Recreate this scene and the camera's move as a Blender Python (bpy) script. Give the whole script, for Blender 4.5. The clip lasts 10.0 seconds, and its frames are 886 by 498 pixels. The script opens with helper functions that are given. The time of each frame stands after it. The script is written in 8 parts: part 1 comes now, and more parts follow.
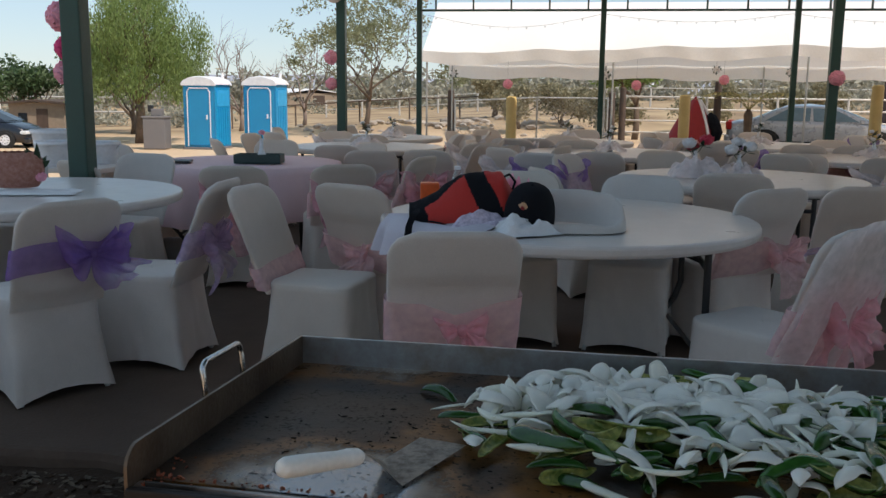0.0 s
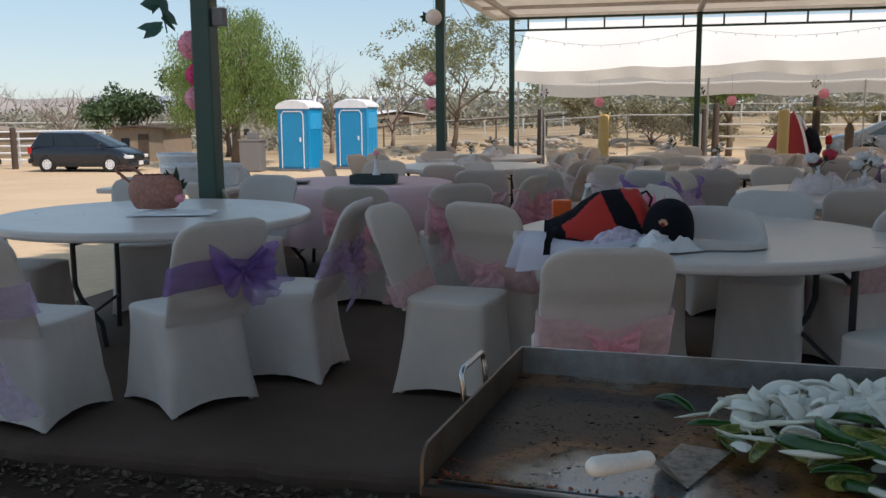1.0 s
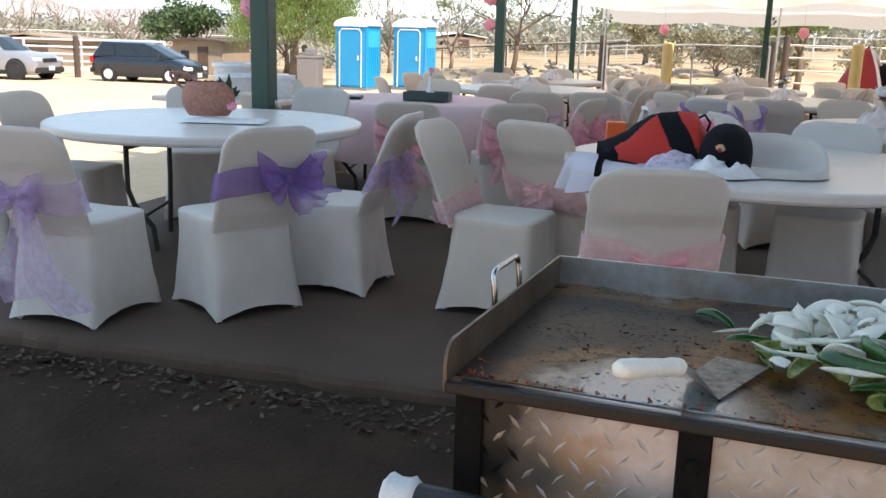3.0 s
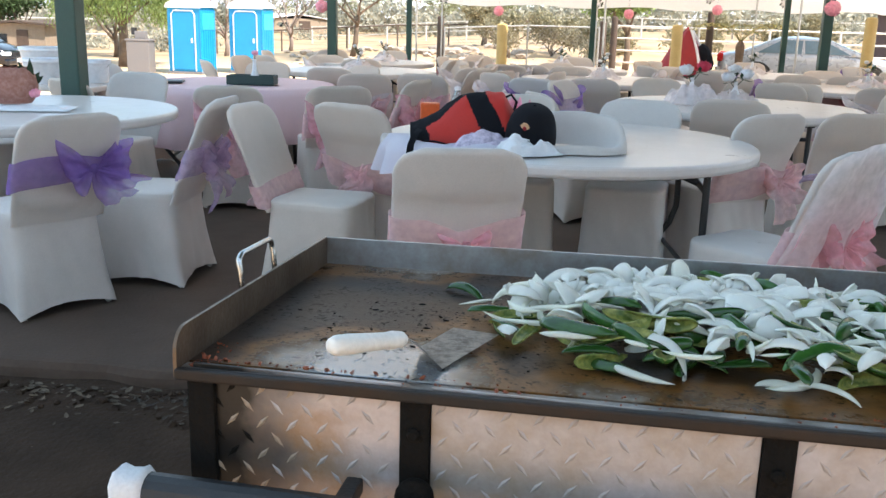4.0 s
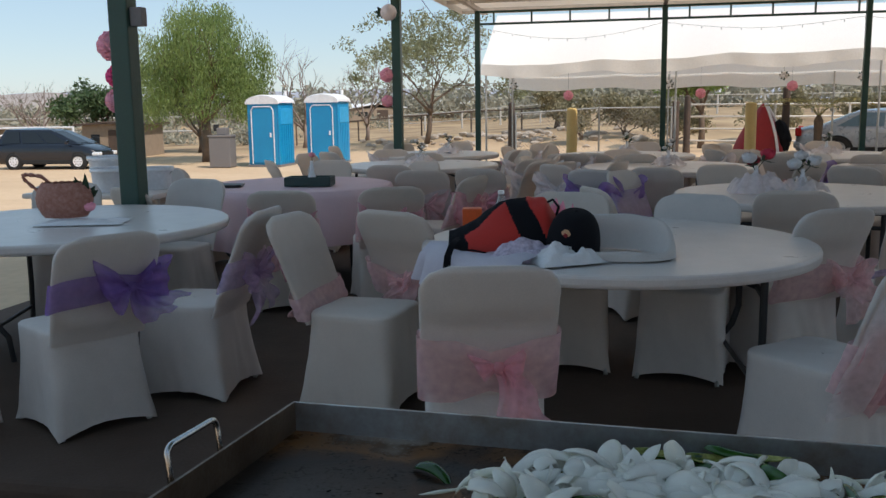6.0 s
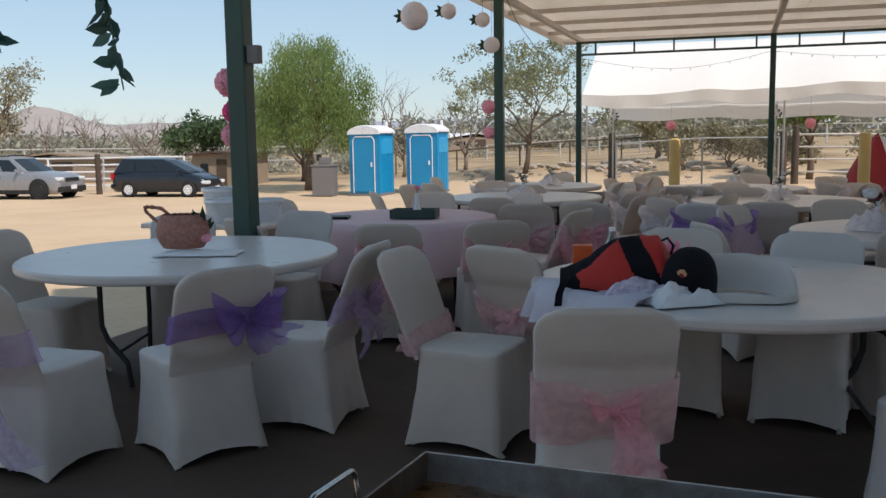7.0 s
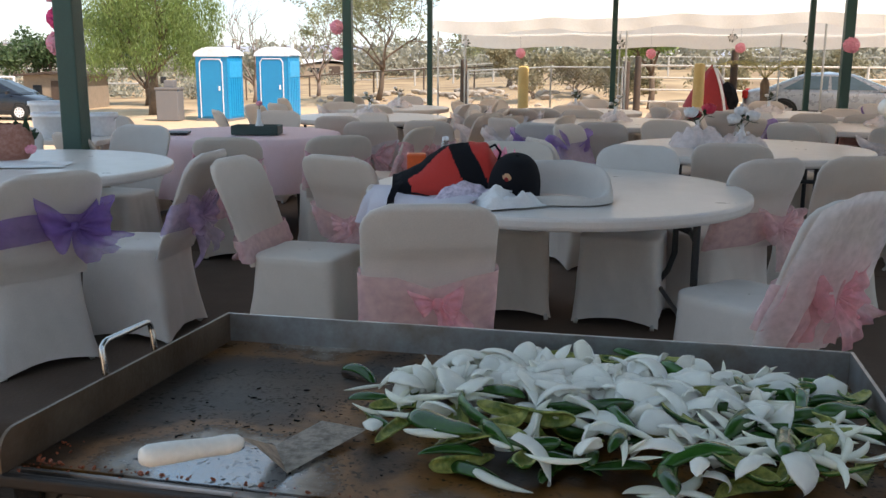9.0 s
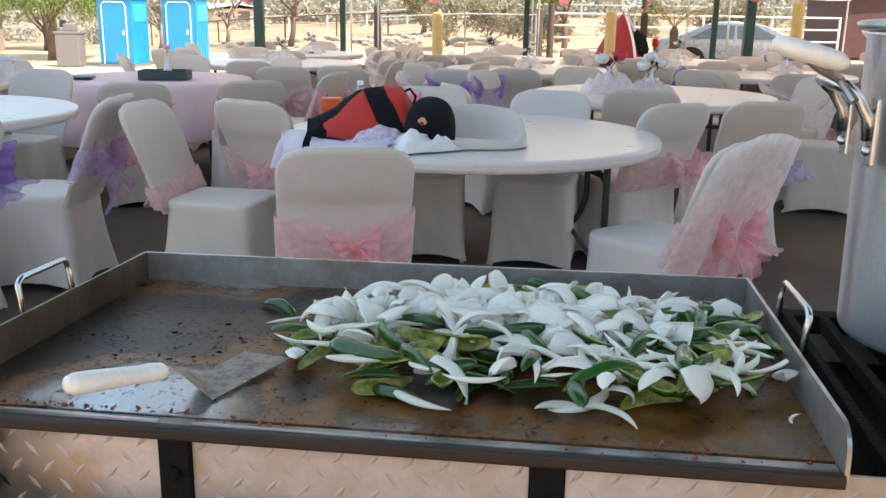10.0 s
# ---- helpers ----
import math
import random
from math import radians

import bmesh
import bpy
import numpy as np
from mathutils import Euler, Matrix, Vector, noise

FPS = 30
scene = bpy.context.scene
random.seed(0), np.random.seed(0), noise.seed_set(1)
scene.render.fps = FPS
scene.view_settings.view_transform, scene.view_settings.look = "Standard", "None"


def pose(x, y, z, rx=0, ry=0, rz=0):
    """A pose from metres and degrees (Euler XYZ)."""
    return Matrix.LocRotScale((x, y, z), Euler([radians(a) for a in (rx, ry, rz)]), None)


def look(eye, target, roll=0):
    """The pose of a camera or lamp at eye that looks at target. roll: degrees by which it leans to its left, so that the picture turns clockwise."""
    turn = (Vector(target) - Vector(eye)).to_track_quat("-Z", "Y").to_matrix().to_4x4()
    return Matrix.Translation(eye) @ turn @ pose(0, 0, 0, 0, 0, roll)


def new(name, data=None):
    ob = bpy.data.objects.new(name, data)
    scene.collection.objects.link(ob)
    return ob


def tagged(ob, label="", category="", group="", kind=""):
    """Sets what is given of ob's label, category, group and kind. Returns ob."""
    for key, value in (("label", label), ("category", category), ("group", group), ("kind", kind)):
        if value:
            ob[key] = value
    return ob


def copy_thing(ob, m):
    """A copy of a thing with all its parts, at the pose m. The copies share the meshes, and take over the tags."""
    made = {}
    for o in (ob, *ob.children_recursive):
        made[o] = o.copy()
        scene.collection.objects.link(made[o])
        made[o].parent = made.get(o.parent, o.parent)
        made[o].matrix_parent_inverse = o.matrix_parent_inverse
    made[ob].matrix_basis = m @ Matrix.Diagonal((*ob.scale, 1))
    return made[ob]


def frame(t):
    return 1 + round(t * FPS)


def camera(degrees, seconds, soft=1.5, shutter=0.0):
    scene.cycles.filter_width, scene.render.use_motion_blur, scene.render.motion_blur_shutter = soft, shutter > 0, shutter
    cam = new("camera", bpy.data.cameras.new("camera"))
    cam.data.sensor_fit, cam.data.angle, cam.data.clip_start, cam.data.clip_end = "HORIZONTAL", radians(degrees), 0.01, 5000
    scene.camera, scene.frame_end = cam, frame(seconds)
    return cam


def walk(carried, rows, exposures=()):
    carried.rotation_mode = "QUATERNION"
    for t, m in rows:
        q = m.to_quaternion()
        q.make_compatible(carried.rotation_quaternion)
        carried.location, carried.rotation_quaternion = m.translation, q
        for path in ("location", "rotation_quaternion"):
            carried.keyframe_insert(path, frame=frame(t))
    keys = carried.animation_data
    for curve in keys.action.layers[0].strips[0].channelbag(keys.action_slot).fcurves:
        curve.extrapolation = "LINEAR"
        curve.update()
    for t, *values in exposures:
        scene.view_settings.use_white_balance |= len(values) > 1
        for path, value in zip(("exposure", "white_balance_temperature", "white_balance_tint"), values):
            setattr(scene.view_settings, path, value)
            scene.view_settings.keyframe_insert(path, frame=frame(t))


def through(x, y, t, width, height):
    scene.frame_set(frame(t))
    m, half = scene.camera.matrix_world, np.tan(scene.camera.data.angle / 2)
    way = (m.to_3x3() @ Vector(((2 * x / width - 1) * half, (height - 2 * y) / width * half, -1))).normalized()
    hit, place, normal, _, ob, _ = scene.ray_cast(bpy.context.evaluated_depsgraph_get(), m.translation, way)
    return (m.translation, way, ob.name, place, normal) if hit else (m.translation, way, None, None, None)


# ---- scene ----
cam = camera(52.0, 10.0)
PATH = [
    (0, (0.141, 0.17, 1.317), (-0.281, 2.095, 0.977), 0.6),
    (0.5, (-0.008, 0.112, 1.312), (-0.508, 2.023, 1.004), -0.7),
    (1, (-0.076, 0.057, 1.315), (-0.674, 1.942, 1.017), -0.4),
    (1.5, (-0.152, 0.042, 1.303), (-0.895, 1.866, 0.952), 0.4),
    (2, (-0.166, 0.053, 1.279), (-1.03, 1.812, 0.877), 0.6),
    (3.3, (-0.014, 0.108, 1.268), (-0.615, 1.957, 0.8), 1.5),
    (3.5, (0.017, 0.113, 1.273), (-0.518, 1.982, 0.807), 1.2),
    (4, (0.085, 0.123, 1.274), (-0.296, 2.025, 0.786), 1.5),
    (4.5, (0.175, 0.173, 1.283), (-0.058, 2.102, 0.809), 0.8),
    (5, (0.292, 0.269, 1.308), (0.09, 2.209, 0.866), -0.7),
    (5.5, (0.285, 0.305, 1.361), (-0.097, 2.235, 1.002), -0.6),
    (6, (0.212, 0.323, 1.37), (-0.351, 2.216, 1.055), -0.8),
    (7.5, (0.137, 0.31, 1.413), (-0.71, 2.107, 1.182), -0.2),
    (8, (0.122, 0.288, 1.406), (-0.793, 2.051, 1.171), 0.5),
    (8.5, (0.191, 0.277, 1.343), (-0.582, 2.093, 1.022), 0.5),
    (8.7, (0.224, 0.267, 1.329), (-0.425, 2.126, 0.976), 0.3),
    (9, (0.268, 0.259, 1.313), (-0.189, 2.164, 0.91), 0.3),
    (9.5, (0.282, 0.248, 1.301), (0.02, 2.169, 0.811), 0.7),
    (10, (0.273, 0.222, 1.299), (0.003, 2.137, 0.789), 0.9),
]
EXPOSURES = [(0, -0.34, 6950, 15), (1.0, -0.42, 6900, 15), (1.5, -0.35, 6900, 15), (2.0, -0.04, 7050, 16), (3.3, 0.94, 7050, 15), (4.0, 1.15, 7000, 14), (4.5, 1.02, 6900, 14), (5.0, 0.55, 6800, 14),
             (5.5, -0.33, 6800, 14), (6.0, -0.41, 6800, 14), (7.5, -0.45, 6800, 15), (8.0, -0.45, 6800, 15), (8.5, -0.3, 6850, 15), (9.0, 0.33, 7250, 17), (9.5, 1.05, 7350, 18), (10, 1.11, 7350, 18)]
walk(cam, [(t, look(eye, target, roll)) for t, eye, target, roll in PATH], EXPOSURES)

# ---- world and sun ----
SUN_ELEV, SUN_AZ = 53.0, -25.0          # azimuth of the sun, degrees from +x towards +y
world = bpy.data.worlds.new("world")
scene.world = world
world.use_nodes = True
wn = world.node_tree.nodes
sky = wn.new("ShaderNodeTexSky")
sky.sky_type = "NISHITA"
sky.sun_disc = False
sky.sun_elevation = radians(SUN_ELEV)
sky.sun_rotation = radians(90.0 - SUN_AZ)
sky.air_density, sky.dust_density, sky.ozone_density = 1.0, 0.25, 1.6
wn["Background"].inputs["Strength"].default_value = 0.15
haze = wn.new("ShaderNodeMix")                # thin even haze over the whole sky
haze.data_type = "RGBA"
haze.inputs[0].default_value = 0.5
haze.inputs[7].default_value = (4.2, 6.5, 8.5, 1)
world.node_tree.links.new(sky.outputs[0], haze.inputs[6])
world.node_tree.links.new(haze.outputs[2], wn["Background"].inputs["Color"])
sun_data = bpy.data.lights.new("sun", "SUN")
sun_data.energy, sun_data.angle, sun_data.color = 5.0, radians(0.5), (1.0, 0.95, 0.87)
sun = new("sun", sun_data)
sun_from = Vector((math.cos(radians(SUN_ELEV)) * math.cos(radians(SUN_AZ)), math.cos(radians(SUN_ELEV)) * math.sin(radians(SUN_AZ)), math.sin(radians(SUN_ELEV))))
sun.matrix_basis = look(sun_from * 60, (0, 0, 0))


# ---- materials ----
def rgb(c):
    return (c[0], c[1], c[2], 1.0)


def mat(name, color, rough=0.6, metal=0.0, spots=None, amount=0.5, scale=6.0, fine=90.0, bump=0.15, vary=0.0, sheen=0.0, clear=0.0, object_random=False, island=False, spec=0.5, wrinkle=0.0):
    """A surface with stains at a coarse scale and grain at a fine one; spots is the stain's colour."""
    m = bpy.data.materials.new(name)
    m.use_nodes = True
    n, l = m.node_tree.nodes, m.node_tree.links
    b = n["Principled BSDF"]
    tc = n.new("ShaderNodeTexCoord")
    big = n.new("ShaderNodeTexNoise")
    big.inputs["Scale"].default_value, big.inputs["Detail"].default_value, big.inputs["Roughness"].default_value = scale, 8, 0.62
    l.new(tc.outputs["Object"], big.inputs["Vector"])
    ramp = n.new("ShaderNodeValToRGB")
    ramp.color_ramp.elements[0].position, ramp.color_ramp.elements[1].position = 0.38, 0.68
    l.new(big.outputs["Fac"], ramp.inputs["Fac"])
    amt = n.new("ShaderNodeMath")
    amt.operation = "MULTIPLY"
    amt.inputs[1].default_value = amount
    l.new(ramp.outputs["Color"], amt.inputs[0])
    mix = n.new("ShaderNodeMix")
    mix.data_type = "RGBA"
    mix.inputs[6].default_value = rgb(color)
    mix.inputs[7].default_value = rgb(spots if spots else [c * 0.72 for c in color])
    l.new(amt.outputs[0], mix.inputs[0])
    grain = n.new("ShaderNodeTexNoise")
    grain.inputs["Scale"].default_value, grain.inputs["Detail"].default_value = fine, 4
    l.new(tc.outputs["Object"], grain.inputs["Vector"])
    hsv = n.new("ShaderNodeHueSaturation")
    mr = n.new("ShaderNodeMapRange")
    mr.inputs["To Min"].default_value, mr.inputs["To Max"].default_value = 0.86, 1.14
    l.new(grain.outputs["Fac"], mr.inputs["Value"])
    val = mr.outputs[0]
    if vary:
        src = n.new("ShaderNodeObjectInfo").outputs["Random"] if object_random else n.new("ShaderNodeNewGeometry").outputs["Random Per Island"]
        vr = n.new("ShaderNodeMapRange")
        vr.inputs["To Min"].default_value, vr.inputs["To Max"].default_value = 1 - vary, 1 + vary
        l.new(src, vr.inputs["Value"])
        mul = n.new("ShaderNodeMath")
        mul.operation = "MULTIPLY"
        l.new(mr.outputs[0], mul.inputs[0])
        l.new(vr.outputs[0], mul.inputs[1])
        val = mul.outputs[0]
    l.new(val, hsv.inputs["Value"])
    l.new(mix.outputs[2], hsv.inputs["Color"])
    l.new(hsv.outputs["Color"], b.inputs["Base Color"])
    rr = n.new("ShaderNodeMapRange")
    rr.inputs["To Min"].default_value, rr.inputs["To Max"].default_value = max(0.02, rough - 0.1), min(1, rough + 0.12)
    l.new(big.outputs["Fac"], rr.inputs["Value"])
    l.new(rr.outputs[0], b.inputs["Roughness"])
    b.inputs["Metallic"].default_value = metal
    b.inputs["Sheen Weight"].default_value = sheen
    b.inputs["Coat Weight"].default_value = clear
    b.inputs["Specular IOR Level"].default_value = spec
    if bump:
        bp = n.new("ShaderNodeBump")
        bp.inputs["Strength"].default_value, bp.inputs["Distance"].default_value = bump, 0.01
        l.new(grain.outputs["Fac"], bp.inputs["Height"])
        l.new(bp.outputs["Normal"], b.inputs["Normal"])
        if wrinkle:
            stretch, wr, bw = n.new("ShaderNodeMapping"), n.new("ShaderNodeTexNoise"), n.new("ShaderNodeBump")
            stretch.inputs["Scale"].default_value = (1.0, 1.0, 0.6)
            l.new(tc.outputs["Object"], stretch.inputs["Vector"])
            l.new(stretch.outputs[0], wr.inputs["Vector"])
            wr.inputs["Scale"].default_value, wr.inputs["Detail"].default_value, wr.inputs["Distortion"].default_value = 5.5, 2.5, 0.5
            bw.inputs["Strength"].default_value, bw.inputs["Distance"].default_value = wrinkle, 0.03
            l.new(wr.outputs["Fac"], bw.inputs["Height"])
            l.new(bw.outputs["Normal"], bp.inputs["Normal"])
    return m


def sheer(name, color, clear=0.5, scale=30.0):
    """Thin see-through cloth: part open, part lit from both sides."""
    m = bpy.data.materials.new(name)
    m.use_nodes = True
    n, l = m.node_tree.nodes, m.node_tree.links
    n.remove(n["Principled BSDF"])
    out = n["Material Output"]
    d, tl, tp = n.new("ShaderNodeBsdfDiffuse"), n.new("ShaderNodeBsdfTranslucent"), n.new("ShaderNodeBsdfTransparent")
    d.inputs["Color"].default_value = rgb(color)
    tl.inputs["Color"].default_value = rgb(color)
    a, b = n.new("ShaderNodeMixShader"), n.new("ShaderNodeMixShader")
    a.inputs[0].default_value = 0.4
    l.new(d.outputs[0], a.inputs[1])
    l.new(tl.outputs[0], a.inputs[2])
    tc, nz, mr = n.new("ShaderNodeTexCoord"), n.new("ShaderNodeTexNoise"), n.new("ShaderNodeMapRange")
    nz.inputs["Scale"].default_value, nz.inputs["Detail"].default_value = scale, 5
    l.new(tc.outputs["Object"], nz.inputs["Vector"])
    l.new(nz.outputs["Fac"], mr.inputs["Value"])
    mr.inputs["From Min"].default_value, mr.inputs["From Max"].default_value = 0.3, 0.7
    mr.inputs["To Min"].default_value, mr.inputs["To Max"].default_value = max(0.0, clear - 0.08), min(1.0, clear + 0.08)
    l.new(mr.outputs[0], b.inputs[0])
    l.new(a.outputs[0], b.inputs[1])
    l.new(tp.outputs[0], b.inputs[2])
    l.new(b.outputs[0], out.inputs["Surface"])
    return m


def leafy(name, color, spots, vary=0.35, through=0.35):
    """Leaf surface: green varied leaf by leaf, some light passing through."""
    m = mat(name, color, 0.55, spots=spots, amount=0.7, scale=0.9, fine=8, bump=0.0, vary=vary)
    n, l = m.node_tree.nodes, m.node_tree.links
    b, out = n["Principled BSDF"], n["Material Output"]
    tl, mx = n.new("ShaderNodeBsdfTranslucent"), n.new("ShaderNodeMixShader")
    src = b.inputs["Base Color"].links[0].from_socket
    l.new(src, tl.inputs["Color"])
    mx.inputs[0].default_value = through
    l.new(b.outputs[0], mx.inputs[1])
    l.new(tl.outputs[0], mx.inputs[2])
    l.new(mx.outputs[0], out.inputs["Surface"])
    return m


def thin_fabric(name, color, spots, through):
    """Coated tent cloth that lets some daylight glow through."""
    m = mat(name, color, 0.7, spots=spots, amount=0.3, scale=0.8, fine=40)
    n, l = m.node_tree.nodes, m.node_tree.links
    mix, tl = n.new("ShaderNodeMixShader"), n.new("ShaderNodeBsdfTranslucent")
    mix.inputs[0].default_value = through
    tl.inputs["Color"].default_value = rgb(color)
    l.new(n["Principled BSDF"].outputs[0], mix.inputs[1])
    l.new(tl.outputs[0], mix.inputs[2])
    l.new(mix.outputs[0], n["Material Output"].inputs["Surface"])
    return m


def griddle_mat():
    """Seasoned steel plate: bare metal under patches of brown baked fat, dark pitting, reflections painted in."""
    m = bpy.data.materials.new("seasoned_steel")
    m.use_nodes = True
    n, l = m.node_tree.nodes, m.node_tree.links
    bs = n["Principled BSDF"]
    tc = n.new("ShaderNodeTexCoord")
    film, pits, grain = (n.new("ShaderNodeTexNoise") for _ in range(3))
    for nd, sc, dt, ro in ((film, 3.4, 9, 0.6), (pits, 150.0, 3, 0.5), (grain, 24.0, 9, 0.65)):
        nd.inputs["Scale"].default_value, nd.inputs["Detail"].default_value, nd.inputs["Roughness"].default_value = sc, dt, ro
        l.new(tc.outputs["Object"], nd.inputs["Vector"])
    steel = n.new("ShaderNodeValToRGB")
    e = steel.color_ramp.elements
    e[0].position, e[0].color = 0.32, (0.014, 0.008, 0.005, 1)
    e[1].position, e[1].color = 0.76, (0.42, 0.46, 0.5, 1)
    for at, rgb in ((0.42, (0.05, 0.018, 0.004, 1)), (0.5, (0.19, 0.075, 0.018, 1)), (0.57, (0.1, 0.05, 0.022, 1)), (0.64, (0.3, 0.24, 0.19, 1))):
        e.new(at).color = rgb
    # brown baked fat over the left half, reflected back wall painted as a grey strip
    sep, side, back, front, sum1, sum2, sum3, sum4 = (n.new("ShaderNode" + k) for k in ("SeparateXYZ", "MapRange", "MapRange", "MapRange", "Math", "Math", "Math", "Math"))
    l.new(tc.outputs["Object"], sep.inputs[0])
    for nd, ax, f0, f1, t0, t1 in ((side, "X", -0.42, 0.3, -0.2, -0.06), (back, "Y", 1.44, 1.53, 0.0, 0.13), (front, "Y", 1.09, 1.19, 0.2, 0.0)):
        for k, v in (("From Min", f0), ("From Max", f1), ("To Min", t0), ("To Max", t1)):
            nd.inputs[k].default_value = v
        l.new(sep.outputs[ax], nd.inputs["Value"])
    # pale patch left of the spatula: glossy reflection painted in as scraped bluish steel
    off, rad, bare = n.new("ShaderNodeMapping"), n.new("ShaderNodeVectorMath"), n.new("ShaderNodeMapRange")
    off.vector_type = "POINT"
    off.inputs["Scale"].default_value = (1 / 0.15, 1 / 0.09, 0.0)
    off.inputs["Location"].default_value = (0.215 / 0.15, -1.145 / 0.09, 0.0)
    l.new(tc.outputs["Object"], off.inputs["Vector"])
    rad.operation = "LENGTH"
    l.new(off.outputs[0], rad.inputs[0])
    for k, v in (("From Min", 0.3), ("From Max", 1.3), ("To Min", 0.36), ("To Max", 0.0)):
        bare.inputs[k].default_value = v
    l.new(rad.outputs["Value"], bare.inputs["Value"])
    for nd, a, b in ((sum1, film.outputs["Fac"], side.outputs[0]), (sum3, sum1.outputs[0], back.outputs[0]), (sum4, sum3.outputs[0], front.outputs[0]), (sum2, sum4.outputs[0], bare.outputs[0])):
        nd.operation = "ADD"
        l.new(a, nd.inputs[0])
        l.new(b, nd.inputs[1])
    l.new(sum2.outputs[0], steel.inputs["Fac"])
    spot, patch, both = n.new("ShaderNodeValToRGB"), n.new("ShaderNodeValToRGB"), n.new("ShaderNodeMath")
    spot.color_ramp.elements[0].position, spot.color_ramp.elements[1].position = 0.56, 0.62
    patch.color_ramp.elements[0].position, patch.color_ramp.elements[1].position = 0.46, 0.58
    l.new(pits.outputs["Fac"], spot.inputs["Fac"])
    l.new(grain.outputs["Fac"], patch.inputs["Fac"])
    both.operation = "MULTIPLY"
    l.new(spot.outputs["Color"], both.inputs[0])
    l.new(patch.outputs["Color"], both.inputs[1])
    mix = n.new("ShaderNodeMix")
    mix.data_type = "RGBA"
    l.new(both.outputs[0], mix.inputs[0])
    l.new(steel.outputs["Color"], mix.inputs[6])
    mix.inputs[7].default_value = (0.014, 0.01, 0.008, 1)
    l.new(mix.outputs[2], bs.inputs["Base Color"])
    rr = n.new("ShaderNodeMapRange")
    for k, v in (("From Min", 0.42), ("From Max", 0.68), ("To Min", 0.34), ("To Max", 0.2)):
        rr.inputs[k].default_value = v
    l.new(sum2.outputs[0], rr.inputs["Value"])
    rough_mix = n.new("ShaderNodeMath")
    rough_mix.operation = "MULTIPLY_ADD"
    rough_mix.inputs[1].default_value = 0.3
    l.new(both.outputs[0], rough_mix.inputs[0])
    l.new(rr.outputs[0], rough_mix.inputs[2])
    l.new(rough_mix.outputs[0], bs.inputs["Roughness"])
    met = n.new("ShaderNodeMapRange")
    for k, v in (("From Min", 0.6), ("From Max", 0.74), ("To Min", 0.0), ("To Max", 0.85)):
        met.inputs[k].default_value = v
    l.new(sum2.outputs[0], met.inputs["Value"])
    l.new(met.outputs[0], bs.inputs["Metallic"])
    bs.inputs["Specular IOR Level"].default_value = 0.16
    bp = n.new("ShaderNodeBump")
    bp.inputs["Strength"].default_value, bp.inputs["Distance"].default_value = 0.4, 0.002
    l.new(grain.outputs["Fac"], bp.inputs["Height"])
    l.new(bp.outputs["Normal"], bs.inputs["Normal"])
    return m


def burnt_mat():
    """Tread plate scorched black at its left end, the scorch breaking up into brown."""
    m = mat("scorched_tread_plate", (0.5, 0.43, 0.41), 0.42, metal=0.25, spots=(0.3, 0.15, 0.05), amount=0.9, scale=8, fine=120, bump=0.08)
    n, l = m.node_tree.nodes, m.node_tree.links
    bs = n["Principled BSDF"]
    src = bs.inputs["Base Color"].links[0].from_socket
    tc, sep, nz = n.new("ShaderNodeTexCoord"), n.new("ShaderNodeSeparateXYZ"), n.new("ShaderNodeTexNoise")
    l.new(tc.outputs["Object"], sep.inputs[0])
    l.new(tc.outputs["Object"], nz.inputs["Vector"])
    nz.inputs["Scale"].default_value, nz.inputs["Detail"].default_value = 16, 8
    ad = n.new("ShaderNodeMath")
    ad.operation = "MULTIPLY_ADD"
    ad.inputs[1].default_value = 0.14
    l.new(nz.outputs["Fac"], ad.inputs[0])
    l.new(sep.outputs["X"], ad.inputs[2])
    mr = n.new("ShaderNodeMapRange")
    mr.inputs["From Min"].default_value, mr.inputs["From Max"].default_value = -0.27, -0.17
    l.new(ad.outputs[0], mr.inputs["Value"])
    mx = n.new("ShaderNodeMix")
    mx.data_type = "RGBA"
    l.new(mr.outputs[0], mx.inputs[0])
    mx.inputs[6].default_value = (0.014, 0.01, 0.008, 1)
    l.new(src, mx.inputs[7])
    l.new(mx.outputs[2], bs.inputs["Base Color"])
    return m


M_CLOTH = mat("ivory_spandex", (0.61, 0.55, 0.505), 0.75, spots=(0.48, 0.425, 0.39), amount=0.35, scale=5, fine=260, bump=0.06, sheen=0.2, wrinkle=0.16)
M_CREAM = mat("cream_spandex", (0.6, 0.51, 0.44), 0.75, spots=(0.49, 0.41, 0.35), amount=0.35, scale=5, fine=260, bump=0.06, sheen=0.2, wrinkle=0.16)
M_PINK = sheer("pink_organza", (0.95, 0.5, 0.57), 0.5)
M_ROSE = sheer("pale_pink_organza", (0.96, 0.64, 0.66), 0.46)
M_PURPLE = sheer("purple_organza", (0.35, 0.21, 0.56), 0.4)
M_LILAC = sheer("lilac_organza", (0.66, 0.5, 0.76), 0.56)
M_WHITE_TULLE = sheer("white_tulle", (0.93, 0.86, 0.87), 0.4)
M_PLASTIC = mat("white_plastic_tabletop", (0.66, 0.6, 0.56), 0.3, spots=(0.56, 0.52, 0.48), amount=0.3, scale=7, fine=220, bump=0.06)
M_BLACKSTEEL = mat("black_powder_coat", (0.018, 0.018, 0.02), 0.45, fine=150, bump=0.1)
M_GREYSTEEL = mat("grey_painted_tube", (0.5, 0.49, 0.47), 0.4, metal=0.6, fine=120)
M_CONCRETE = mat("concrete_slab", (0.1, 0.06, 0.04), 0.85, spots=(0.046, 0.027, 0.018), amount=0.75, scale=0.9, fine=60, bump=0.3)
